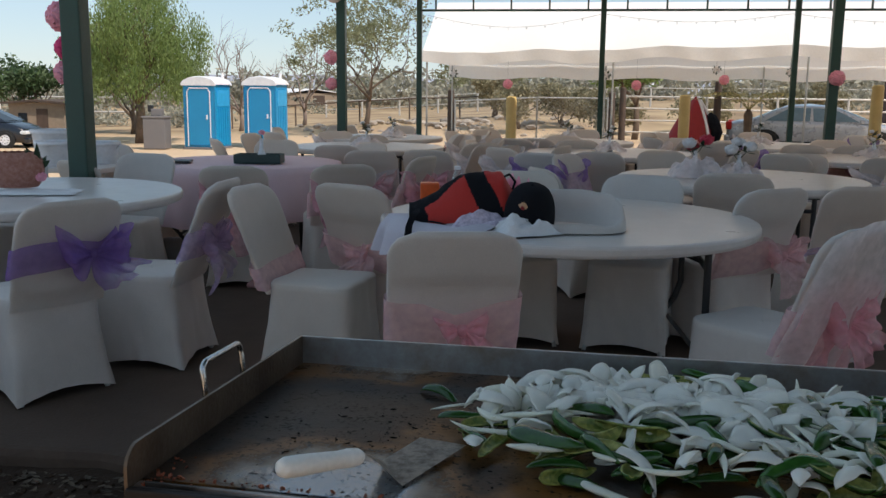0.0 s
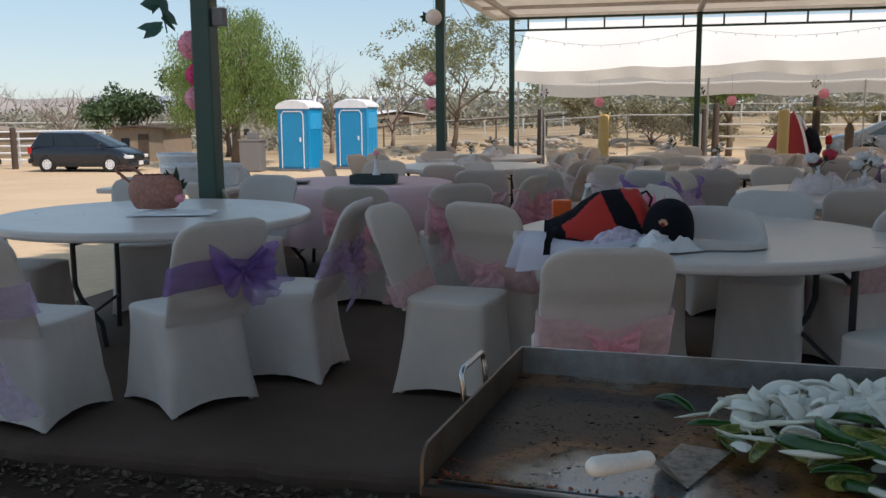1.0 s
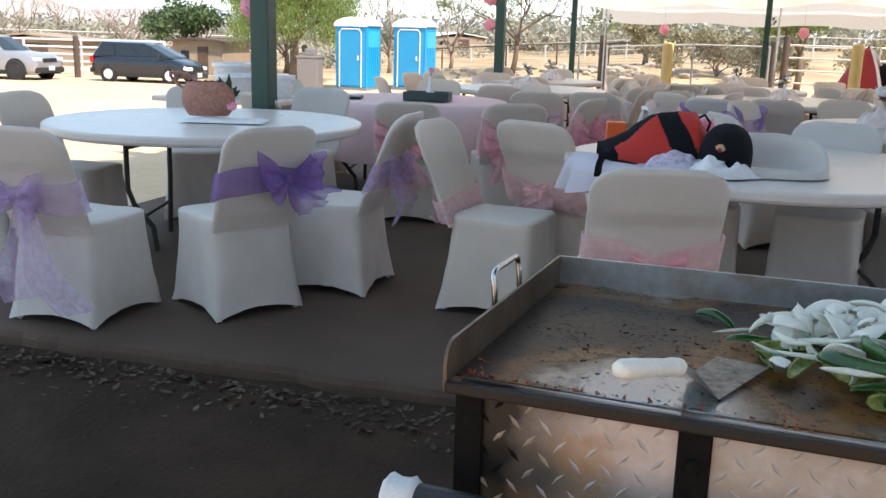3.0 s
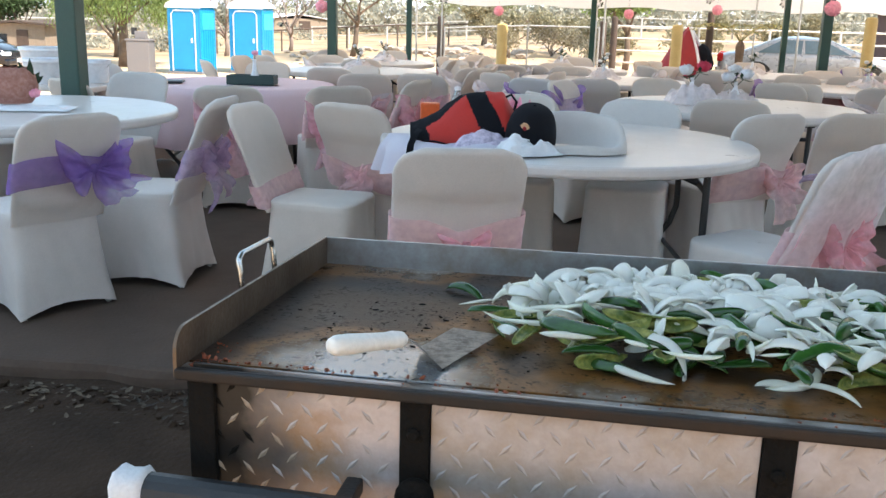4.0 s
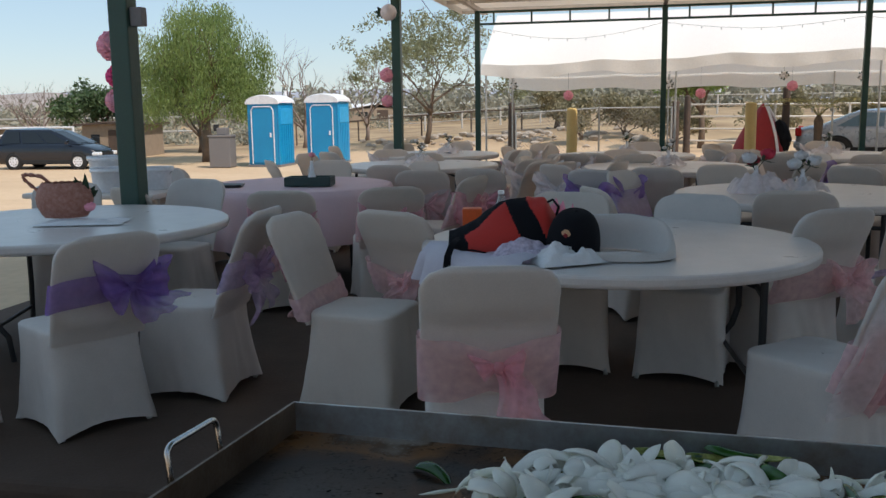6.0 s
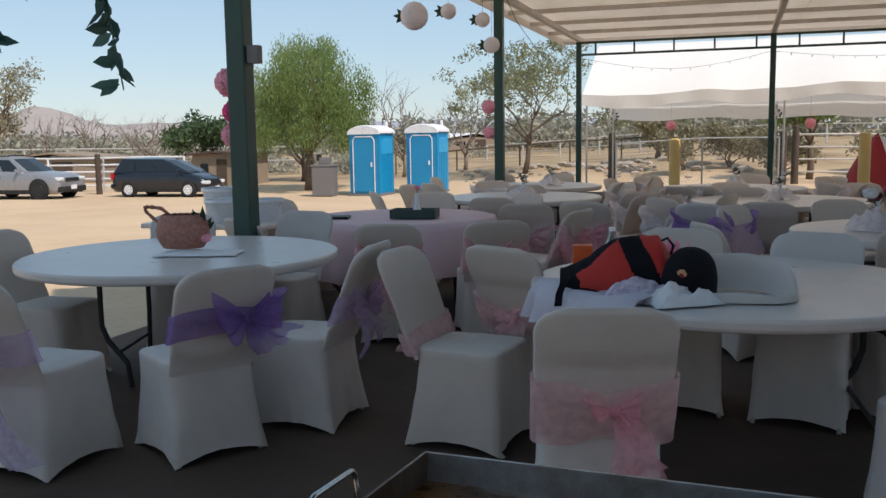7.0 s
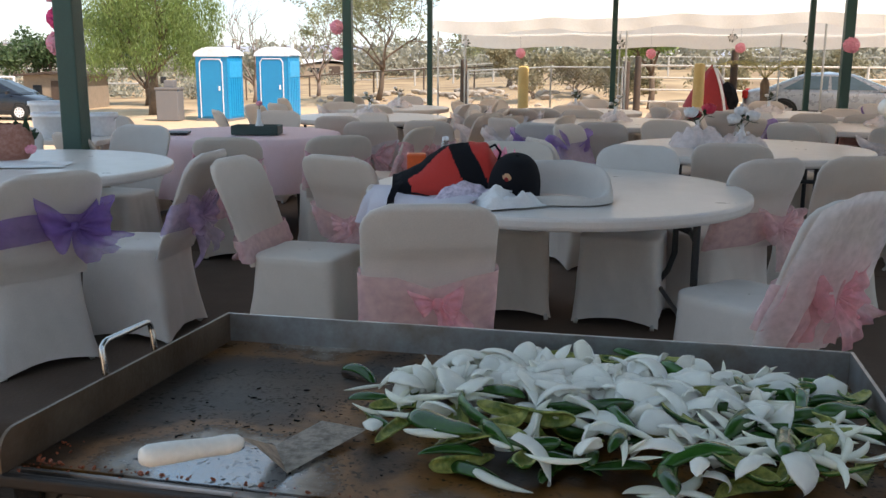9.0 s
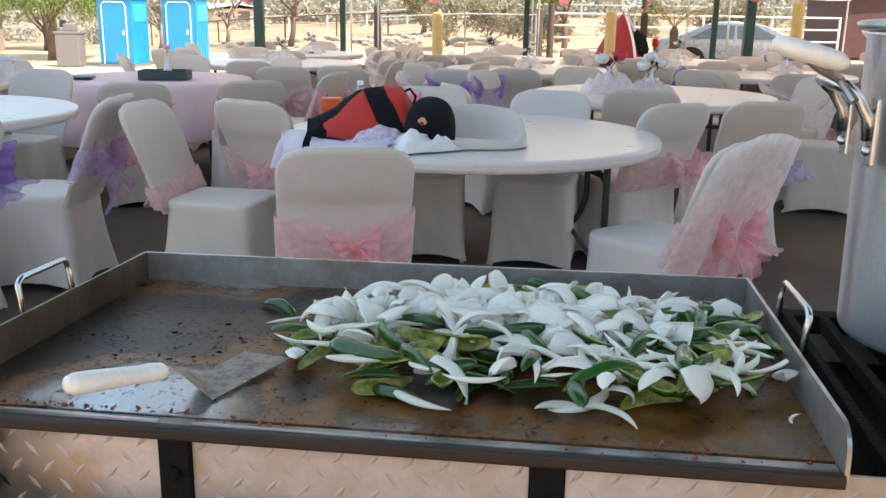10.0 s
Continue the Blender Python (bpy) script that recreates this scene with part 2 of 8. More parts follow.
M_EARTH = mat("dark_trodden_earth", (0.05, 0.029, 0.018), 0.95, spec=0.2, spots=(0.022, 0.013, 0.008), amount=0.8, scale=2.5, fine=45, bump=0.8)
M_GREEN = mat("dark_green_paint", (0.012, 0.06, 0.045), 0.42, spots=(0.03, 0.05, 0.04), amount=0.4, scale=3, fine=80)
M_ROOF = mat("white_roof_sheet", (0.88, 0.81, 0.73), 0.55, spots=(0.68, 0.62, 0.55), amount=0.4, scale=1.2, fine=30)
M_PURLIN = mat("galvanised_purlin", (0.62, 0.57, 0.52), 0.5, metal=0.3, fine=40)
M_BLUE = mat("blue_polyethylene", (0.0, 0.24, 0.49), 0.3, spots=(0.0, 0.3, 0.57), amount=0.5, scale=1.5, fine=30)
M_TOILETWHITE = mat("white_polyethylene", (0.82, 0.82, 0.84), 0.45, fine=40)
M_STEEL = mat("brushed_stainless", (0.84, 0.86, 0.89), 0.3, metal=0.9, spots=(0.74, 0.75, 0.77), amount=0.3, scale=5, fine=200, bump=0.0)
brush = M_STEEL.node_tree.nodes.new("ShaderNodeTangent")      # brushed round the pot: highlights run up and down
brush.direction_type, brush.axis = "RADIAL", "Z"
brushed = M_STEEL.node_tree.nodes["Principled BSDF"].inputs
M_STEEL.node_tree.links.new(brush.outputs[0], brushed["Tangent"])
brushed["Anisotropic"].default_value, brushed["Anisotropic Rotation"].default_value = 0.9, 0.25
M_CHROME = mat("bright_steel_rod", (0.55, 0.55, 0.55), 0.24, metal=1.0, fine=150, bump=0.03)
M_DULLSTEEL = mat("heat_stained_steel", (0.4, 0.41, 0.42), 0.34, metal=0.7, spots=(0.2, 0.13, 0.08), amount=0.75, scale=11, fine=140, bump=0.025)
M_BLADE = mat("pitted_blade_steel", (0.58, 0.49, 0.41), 0.4, metal=0.4, spots=(0.13, 0.09, 0.065), amount=0.8, scale=70, fine=260, bump=0.15)
M_BURNTWALL = mat("burnt_brown_steel", (0.2, 0.14, 0.1), 0.4, metal=0.6, spots=(0.075, 0.04, 0.02), amount=0.95, scale=5, fine=140, bump=0.12)
M_SOOTSTEEL = mat("sooty_sheet_steel", (0.26, 0.25, 0.24), 0.35, metal=0.75, spots=(0.04, 0.022, 0.014), amount=0.95, scale=7, fine=120, bump=0.15)
M_GRIDDLE = griddle_mat()
M_DIAMOND = mat("aluminium_tread_plate", (0.47, 0.43, 0.435), 0.42, metal=0.25, spots=(0.3, 0.21, 0.12), amount=0.85, scale=6.5, fine=120, bump=0.08)
M_GREASE = mat("greasy_brown_steel", (0.022, 0.018, 0.016), 0.5, metal=0.1, spec=0.25, spots=(0.05, 0.026, 0.014), amount=0.8, scale=9, fine=160, bump=0.05)
M_EDGE = mat("scraped_front_edge", (0.3, 0.27, 0.25), 0.34, metal=0.8, spots=(0.07, 0.04, 0.025), amount=0.95, scale=12, fine=160, bump=0.08)
M_SCORCH = burnt_mat()
M_BROWNED = mat("browned_tread_plate", (0.3, 0.22, 0.15), 0.42, metal=0.25, spots=(0.4, 0.33, 0.28), amount=0.6, scale=30, fine=120, bump=0.08)
M_SOOT = mat("soot_black_iron", (0.008, 0.007, 0.006), 0.9, spec=0.12, spots=(0.02, 0.013, 0.009), amount=0.4, scale=20, fine=150, bump=0.4)
M_HANDLE = mat("white_handle_plastic", (0.82, 0.79, 0.74), 0.4, spots=(0.62, 0.54, 0.45), amount=0.35, scale=14, fine=120)
M_CRUST = mat("baked_red_crust", (0.36, 0.075, 0.025), 0.55, spots=(0.1, 0.03, 0.015), amount=0.8, scale=60, fine=250, bump=0.5, vary=0.3)
M_ONION = mat("raw_white_onion", (0.97, 0.955, 0.9), 0.26, spots=(0.93, 0.92, 0.8), amount=0.3, scale=25, fine=60, bump=0.02, vary=0.05, object_random=True)
M_ONIONCUT = mat("cut_onion_edge", (0.92, 0.9, 0.78), 0.3, spots=(0.8, 0.79, 0.6), amount=0.45, scale=30, fine=70, bump=0.03, vary=0.1, object_random=True)
M_PEPPER = mat("green_pepper_skin", (0.018, 0.07, 0.012), 0.2, spots=(0.055, 0.15, 0.022), amount=0.6, scale=22, fine=140, bump=0.05, vary=0.3, object_random=True)
M_PEPPERIN = mat("pepper_flesh", (0.09, 0.14, 0.02), 0.4, spots=(0.5, 0.45, 0.12), amount=0.85, scale=75, fine=150, bump=0.2)
M_TYRE = mat("tyre_rubber", (0.02, 0.02, 0.02), 0.85, fine=60)
M_RIM = mat("alloy_rim", (0.6, 0.6, 0.62), 0.35, metal=0.8, fine=40)
M_CARGLASS = mat("tinted_car_glass", (0.015, 0.02, 0.025), 0.08, fine=10, bump=0)
M_DARKPAINT = mat("dark_navy_car_paint", (0.006, 0.008, 0.016), 0.22, clear=0.6, fine=20, bump=0)
M_SILVERPAINT = mat("silver_car_paint", (0.34, 0.335, 0.35), 0.3, metal=0.45, clear=0.5, fine=20, bump=0)
M_LIGHTPAINT = mat("pale_silver_car_paint", (0.42, 0.46, 0.52), 0.28, metal=0.35, clear=0.6, fine=20, bump=0)
M_LAMPGLASS = mat("clear_lamp_lens", (0.75, 0.78, 0.8), 0.12, fine=20, bump=0)
M_REDGLASS = mat("red_lamp_lens", (0.45, 0.01, 0.01), 0.2, fine=20, bump=0)
M_BARK = mat("grey_brown_bark", (0.17, 0.12, 0.085), 0.95, spots=(0.08, 0.06, 0.045), amount=0.8, scale=3, fine=25, bump=0.8)
M_TWIG = mat("bare_twigs", (0.25, 0.19, 0.16), 0.95, fine=10)
M_LEAF_PEPPER = leafy("pepper_tree_leaves", (0.19, 0.27, 0.08), (0.34, 0.41, 0.16), through=0.5)
M_PALM = leafy("dry_palm_fronds", (0.36, 0.34, 0.13), (0.5, 0.42, 0.18), through=0.3)
M_LEAF_SYC = leafy("sparse_tree_leaves", (0.22, 0.24, 0.13), (0.34, 0.33, 0.18))
M_LEAF_DARK = leafy("dark_shrub_leaves", (0.06, 0.11, 0.045), (0.12, 0.16, 0.06))
M_LEAF_OLIVE = leafy("olive_shrub_leaves", (0.25, 0.23, 0.14), (0.36, 0.3, 0.18))
# haze of the distance mixed into this leaf colour, paler and greyer
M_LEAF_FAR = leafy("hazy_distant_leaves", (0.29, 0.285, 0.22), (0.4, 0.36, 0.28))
M_LEAF_NEAR = leafy("glossy_oval_leaves", (0.05, 0.125, 0.105), (0.07, 0.16, 0.13), through=0.4)
M_DRYLEAF = mat("paper_scraps", (0.1, 0.07, 0.045), 0.8, spots=(0.03, 0.02, 0.013), amount=0.9, scale=3, fine=40, vary=0.4, bump=0)
M_DARKRAIL = mat("rusty_dark_pipe", (0.1, 0.075, 0.06), 0.7, spots=(0.2, 0.13, 0.09), amount=0.5, scale=3, fine=30)
M_RAIL = mat("weathered_pipe_rail", (0.62, 0.58, 0.53), 0.6, metal=0.3, fine=30)
M_RUST = mat("dark_weathered_timber", (0.07, 0.05, 0.04), 0.9, spots=(0.12, 0.08, 0.06), amount=0.7, scale=3, fine=35, bump=0.5)
M_YELLOW = mat("ochre_yellow_paint", (0.62, 0.43, 0.16), 0.6, spots=(0.5, 0.33, 0.12), amount=0.5, scale=3, fine=40)
M_TENT = thin_fabric("white_tent_fabric", (0.95, 0.92, 0.88), (0.9, 0.87, 0.83), 0.42)
M_RED = mat("red_nylon", (0.5, 0.018, 0.008), 0.6, spots=(0.5, 0.02, 0.01), amount=0.5, scale=9, fine=200, bump=0.2)
M_BLACKCLOTH = mat("black_cloth", (0.008, 0.008, 0.011), 0.9, fine=220, bump=0.2, spec=0.2)
M_GOLD = mat("gold_thread", (0.62, 0.36, 0.2), 0.6, fine=200)
M_LACE = mat("white_lace_cloth", (0.7, 0.6, 0.7), 0.85, spots=(0.16, 0.12, 0.2), amount=0.6, scale=42, fine=160, bump=0.3)
M_WHITECLOTH = mat("white_table_linen", (0.78, 0.76, 0.76), 0.85, fine=200, bump=0.15)
M_PINKCLOTH = mat("pale_pink_tablecloth", (0.74, 0.55, 0.58), 0.8, spots=(0.62, 0.44, 0.47), amount=0.4, scale=3, fine=160, bump=0.1)
M_ORANGE = mat("orange_plastic", (0.75, 0.11, 0.02), 0.4, fine=60)
M_ROSEPETAL = mat("red_rose_petals", (0.6, 0.03, 0.07), 0.6, spots=(0.45, 0.01, 0.04), amount=0.5, scale=40, fine=150)
M_PINKPETAL = mat("pink_paper", (0.87, 0.3, 0.4), 0.75, spots=(0.9, 0.46, 0.52), amount=0.7, scale=9, fine=60, vary=0.15)
M_PALEPAPER = mat("white_paper_lantern", (0.82, 0.76, 0.78), 0.8, fine=60)
M_STEM = mat("dark_green_stem", (0.02, 0.05, 0.02), 0.6, fine=80)
M_BASKET = mat("brown_woven_cane", (0.34, 0.13, 0.09), 0.55, spots=(0.55, 0.3, 0.24), amount=0.6, scale=45, fine=160, bump=0.6)
M_STUCCO = mat("beige_stucco", (0.3, 0.235, 0.175), 0.9, fine=20)
M_WOODBOX = mat("dark_green_wooden_tray", (0.03, 0.06, 0.055), 0.6, fine=60)
# distance haze painted into both hill colours, bluest on the farthest
M_HILL = mat("far_hill_scrub", (0.37, 0.32, 0.29), 1.0, spots=(0.26, 0.24, 0.23), amount=0.7, scale=0.02, fine=0.3, bump=0)
M_HILL2 = mat("hazed_farthest_hills", (0.34, 0.36, 0.42), 1.0, scale=0.02, fine=0.2, bump=0)
M_CORD = mat("black_cord", (0.02, 0.02, 0.02), 0.7, fine=60)
M_GREYBOX = mat("grey_service_box", (0.17, 0.16, 0.16), 0.6, spots=(0.2, 0.18, 0.17), amount=0.5, scale=3, fine=40)
M_REDROOF = mat("dark_red_sheet", (0.085, 0.035, 0.032), 0.7, fine=20)
M_WIRE = mat("galvanised_wire", (0.35, 0.33, 0.31), 0.6, metal=0.4, fine=30, bump=0)
M_STONE = mat("pale_field_stone", (0.42, 0.36, 0.3), 0.9, spots=(0.26, 0.21, 0.17), amount=0.6, scale=2.5, fine=25, bump=0.5, vary=0.25)


def water_plastic():
    m = bpy.data.materials.new("clear_bottle_plastic")
    m.use_nodes = True
    b = m.node_tree.nodes["Principled BSDF"]
    b.inputs["Base Color"].default_value = (0.9, 0.95, 0.97, 1)
    b.inputs["Transmission Weight"].default_value = 0.9
    b.inputs["Roughness"].default_value = 0.08
    b.inputs["IOR"].default_value = 1.2
    return m


M_CLEAR = water_plastic()


def sand_mat():
    """Sunlit sandy yard, straw-coloured dry field farther out."""
    m = mat("pale_sand", (0.62, 0.45, 0.29), 0.95, spots=(0.5, 0.34, 0.21), amount=0.8, scale=0.25, fine=9, bump=0.35)
    n, l = m.node_tree.nodes, m.node_tree.links
    b = n["Principled BSDF"]
    src = b.inputs["Base Color"].links[0].from_socket
    tc, sep, mr, nz = n.new("ShaderNodeTexCoord"), n.new("ShaderNodeSeparateXYZ"), n.new("ShaderNodeMapRange"), n.new("ShaderNodeTexNoise")
    nz.inputs["Scale"].default_value, nz.inputs["Detail"].default_value = 0.35, 7
    l.new(tc.outputs["Object"], nz.inputs["Vector"])
    l.new(tc.outputs["Object"], sep.inputs[0])
    add = n.new("ShaderNodeMath")
    add.operation = "MULTIPLY_ADD"
    add.inputs[1].default_value = 9.0
    l.new(nz.outputs["Fac"], add.inputs[0])
    l.new(sep.outputs["Y"], add.inputs[2])
    mr.inputs["From Min"].default_value, mr.inputs["From Max"].default_value = 36.0, 42.0
    l.new(add.outputs[0], mr.inputs["Value"])
    mx = n.new("ShaderNodeMix")
    mx.data_type = "RGBA"
    l.new(mr.outputs[0], mx.inputs[0])
    l.new(src, mx.inputs[6])
    r = n.new("ShaderNodeValToRGB")
    r.color_ramp.elements[0].color, r.color_ramp.elements[1].color = (0.22, 0.14, 0.075, 1), (0.42, 0.3, 0.17, 1)
    r.color_ramp.elements[0].position, r.color_ramp.elements[1].position = 0.35, 0.6
    l.new(nz.outputs["Fac"], r.inputs["Fac"])
    l.new(r.outputs["Color"], mx.inputs[7])
    l.new(mx.outputs[2], b.inputs["Base Color"])
    return m


M_SAND = sand_mat()


def glow_through(m, share):
    """Lets part of the sunlight through a thin pale sheet."""
    n, l = m.node_tree.nodes, m.node_tree.links
    bs, out = n["Principled BSDF"], n["Material Output"]
    tl, mx = n.new("ShaderNodeBsdfTranslucent"), n.new("ShaderNodeMixShader")
    l.new(bs.inputs["Base Color"].links[0].from_socket, tl.inputs["Color"])
    mx.inputs[0].default_value = share
    l.new(bs.outputs[0], mx.inputs[1])
    l.new(tl.outputs[0], mx.inputs[2])
    l.new(mx.outputs[0], out.inputs["Surface"])


glow_through(M_ROOF, 0.6)
glow_through(M_TENT, 0.25)
glow_through(M_ONION, 0.42)
glow_through(M_ONIONCUT, 0.25)
M_TENTRED = mat("dark_red_nylon", (0.3, 0.01, 0.014), 0.6, spots=(0.22, 0.01, 0.012), amount=0.5, scale=5, fine=60)
M_PALEWALL = mat("pale_painted_stucco", (0.6, 0.55, 0.49), 0.9, spots=(0.5, 0.44, 0.38), amount=0.5, scale=0.6, fine=20)


# ---- building helpers ----
def link_mesh(name, verts, faces, material, parent=None, smooth=True, mats=None, face_mats=None):
    me = bpy.data.meshes.new(name)
    me.from_pydata([tuple(v) for v in verts], [], faces)
    for m in (mats or [material]):
        me.materials.append(m)
    if face_mats is not None:
        me.polygons.foreach_set("material_index", face_mats)
    if smooth:
        me.polygons.foreach_set("use_smooth", [True] * len(me.polygons))
    me.update()
    ob = new(name, me)
    if parent:
        ob.parent = parent
    return ob


def part(name, bm, material, parent=None, label="", smooth=False):
    """Links a bmesh as one mesh object under a thing or a part."""
    me = bpy.data.meshes.new(name)
    bmesh.ops.recalc_face_normals(bm, faces=bm.faces)
    bm.to_mesh(me)
    bm.free()
    me.materials.append(material)
    if smooth:
        me.polygons.foreach_set("use_smooth", [True] * len(me.polygons))
    ob = new(name, me)
    if parent:
        ob.parent = parent
    if label:
        ob["label"] = label
    return ob


def thing(name, m, label, category, group="", kind=""):
    e = new(name)
    e.empty_display_size = 0.1
    e.matrix_basis = m
    return tagged(e, label, category, group, kind)


def box(bm, cx, cy, cz, sx, sy, sz, bevel=0.0, m=None):
    """Adds a box of that centre and full size."""
    r = bmesh.ops.create_cube(bm, size=1.0, matrix=(m or Matrix()) @ Matrix.Translation((cx, cy, cz)) @ Matrix.Diagonal((sx, sy, sz, 1)))
    if bevel:
        es = list({e for v in r["verts"] for e in v.link_edges})
        bmesh.ops.bevel(bm, geom=es, offset=bevel, segments=2, affect="EDGES", profile=0.6)
    return bm


def boxed(*args, **kw):
    return box(bmesh.new(), *args, **kw)


def tube(bm, pts, r, n=8, closed=False, cap=True):
    """Adds a round tube along points; r is one radius or one a point."""
    pts = [Vector(p) for p in pts]
    k = len(pts)
    rs = r if isinstance(r, (list, tuple)) else [r] * k
    rings = []
    side = None
    for i, p in enumerate(pts):
        a, b = pts[(i - 1) % k if closed else max(i - 1, 0)], pts[(i + 1) % k if closed else min(i + 1, k - 1)]
        d = (b - a).normalized()
        if side is None:
            side = d.orthogonal().normalized()
        side = (side - d * side.dot(d)).normalized()
        up = d.cross(side)
        rings.append([bm.verts.new(p + rs[i] * (math.cos(6.2832 * j / n) * side + math.sin(6.2832 * j / n) * up)) for j in range(n)])
    for i in range(k if closed else k - 1):
        q, s = rings[i], rings[(i + 1) % k]
        for j in range(n):
            bm.faces.new((q[j], q[(j + 1) % n], s[(j + 1) % n], s[j]))
    if cap and not closed:
        bm.faces.new(rings[0][::-1])
        bm.faces.new(rings[-1])
    return bm


def tubed(pts, r, n=8, closed=False):
    return tube(bmesh.new(), pts, r, n, closed)


def lathe(profile, n=28, cap=True, bm=None, at=(0, 0, 0)):
    """Turns a profile of (radius, z) round the z axis."""
    bm = bm or bmesh.new()
    rings = [[bm.verts.new((at[0] + r * math.cos(6.2832 * j / n), at[1] + r * math.sin(6.2832 * j / n), at[2] + z)) for j in range(n)] for r, z in profile]
    for q, s in zip(rings, rings[1:]):
        for j in range(n):
            bm.faces.new((q[j], q[(j + 1) % n], s[(j + 1) % n], s[j]))
    if cap:
        bm.faces.new(rings[0][::-1])
        bm.faces.new(rings[-1])
    return bm


def grid_faces(nu, nv, closed=False):
    """Faces of a grid of nv rows of nu points."""
    fs = []
    for j in range(nv - 1):
        for i in range(nu if closed else nu - 1):
            a, b = j * nu + i, j * nu + (i + 1) % nu
            fs.append((a, b, b + nu, a + nu))
    return fs


def facing(x, y, fx, fy, z=0.0):
    """Pose of a thing at x, y whose front looks along (fx, fy)."""
    return pose(x, y, z, 0, 0, math.degrees(math.atan2(fy, fx)) - 90)


def smooth01(a, b, v):
    k = min(1.0, max(0.0, (v - a) / (b - a)))
    return k * k * (3 - 2 * k)


# ---- ground ----
def ground_z(x, y):
    d = math.hypot(x, y)
    low = -0.13 - 0.50 * smooth01(7, 31, d) * (1 - smooth01(-9, -3, x) * 0.75)
    rise = 0.75 * smooth01(31, 48, y) * smooth01(-22, -8, x) + 0.35 * smooth01(45, 110, d)
    mound = 0.45 * math.exp(-((x + 9) ** 2 / 60 + (y - 37) ** 2 / 30))
    return low + rise + mound + 0.03 * noise.noise((x * 0.35, y * 0.35, 0)) * smooth01(3, 8, d) + 0.9 * noise.noise((x * 0.02, y * 0.02, 3)) * smooth01(60, 160, d)


def build_ground():
    rings = [0.0] + [0.6 * 1.115 ** k for k in range(76)]
    n = 120
    verts, faces = [(0, 0, ground_z(0, 0))], []
    for r in rings[1:]:
        for j in range(n):
            a = 6.2832 * j / n
            x, y = r * math.cos(a), r * math.sin(a)
            verts.append((x, y, ground_z(x, y)))
    for j in range(n):
        faces.append((0, 1 + j, 1 + (j + 1) % n))
    for k in range(len(rings) - 2):
        for j in range(n):
            a, b = 1 + k * n + j, 1 + k * n + (j + 1) % n
            faces.append((a, a + n, b + n, b))
    g = link_mesh("ground", verts, faces, M_SAND)
    tagged(g, "pale sandy yard running out to a dry straw field", "ground", kind="structure")


build_ground()

# building axes: u across, v away from the camera, both from the foot of the first post
BX, BY, BA = -3.54, 5.56, radians(4.6)


def B(u, v):
    return BX + u * math.cos(BA) - v * math.sin(BA), BY + u * math.sin(BA) + v * math.cos(BA)


BROT = Matrix.Translation((BX, BY, 0)) @ Matrix.Rotation(BA, 4, "Z")


def build_slab():
    """The concrete floor: cast bays with open joints and a worn front edge."""
    floor = thing("floor", BROT, "worn concrete slab with open joints and a crumbling edge", "floor", kind="structure")
    us, vs = [-0.98, 2.67, 5.8, 9.0, 12.5, 16.0], [-2.72, 0.35, 3.4, 6.5, 9.6, 12.7, 16.2]
    for i in range(5):
        for j in range(6):
            u0, u1, v0, v1 = us[i] + 0.006, us[i + 1] - 0.006, vs[j] + 0.006, vs[j + 1] - 0.006
            bm = bmesh.new()
            k = 40 if j == 0 else 2
            top_f = [bm.verts.new((u0 + (u1 - u0) * q / k, v0 + (0.06 * noise.noise((q * 0.25 + i * 9, 1, 0)) + 0.035 * noise.noise((q * 1.3 + i * 30, 5, 0)) if j == 0 else 0), -0.006)) for q in range(k + 1)]
            mid_f = [bm.verts.new((v.co.x, v.co.y - (0.012 + 0.02 * abs(noise.noise((v.co.x * 7, 2, 0))) if j == 0 else 0), -0.03)) for v in top_f]
            in_f = [bm.verts.new((v.co.x, v.co.y + 0.02, 0.0)) for v in top_f]
            bot_f = [bm.verts.new((v.co.x, v.co.y - (0.03 if j == 0 else 0), -0.16)) for v in top_f]
            back = [bm.verts.new((v.co.x, v1, 0.0)) for v in top_f]
            backb = [bm.verts.new((v.co.x, v1, -0.16)) for v in top_f]
            for rows in ((bot_f, mid_f), (mid_f, top_f), (top_f, in_f), (in_f, back), (back, backb)):
                for q in range(k):
                    bm.faces.new((rows[0][q], rows[0][q + 1], rows[1][q + 1], rows[1][q]))
            for q in (0, k):
                bm.faces.new((bot_f[q], mid_f[q], top_f[q], in_f[q], back[q], backb[q]))
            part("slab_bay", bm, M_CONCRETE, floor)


build_slab()


def build_earth():
    """Dark trodden earth in front of the slab's edge, lying on the yard."""
    nx, ny = 90, 44
    verts = []
    for j in range(ny):
        for i in range(nx):
            x, y = -8 + 17.0 * i / (nx - 1), -0.9 + 4.3 * j / (ny - 1)
            rim = min(1, min(i, nx - 1 - i, j) / 8)
            lift = 0.062 * smooth01(1.6, 2.8, y) + 0.012 * noise.noise((x * 6, y * 6, 8)) * smooth01(2.2, 2.8, y)
            verts.append((x, y, ground_z(x, y) - 0.03 + 0.036 * rim + lift + 0.012 * noise.noise((x * 3, y * 3, 1)) + 0.008 * noise.noise((x * 11, y * 11, 2))))
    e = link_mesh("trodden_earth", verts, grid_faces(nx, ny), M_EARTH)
    tagged(e, "dark trodden earth beside the slab's broken edge", "ground", kind="structure")


build_earth()


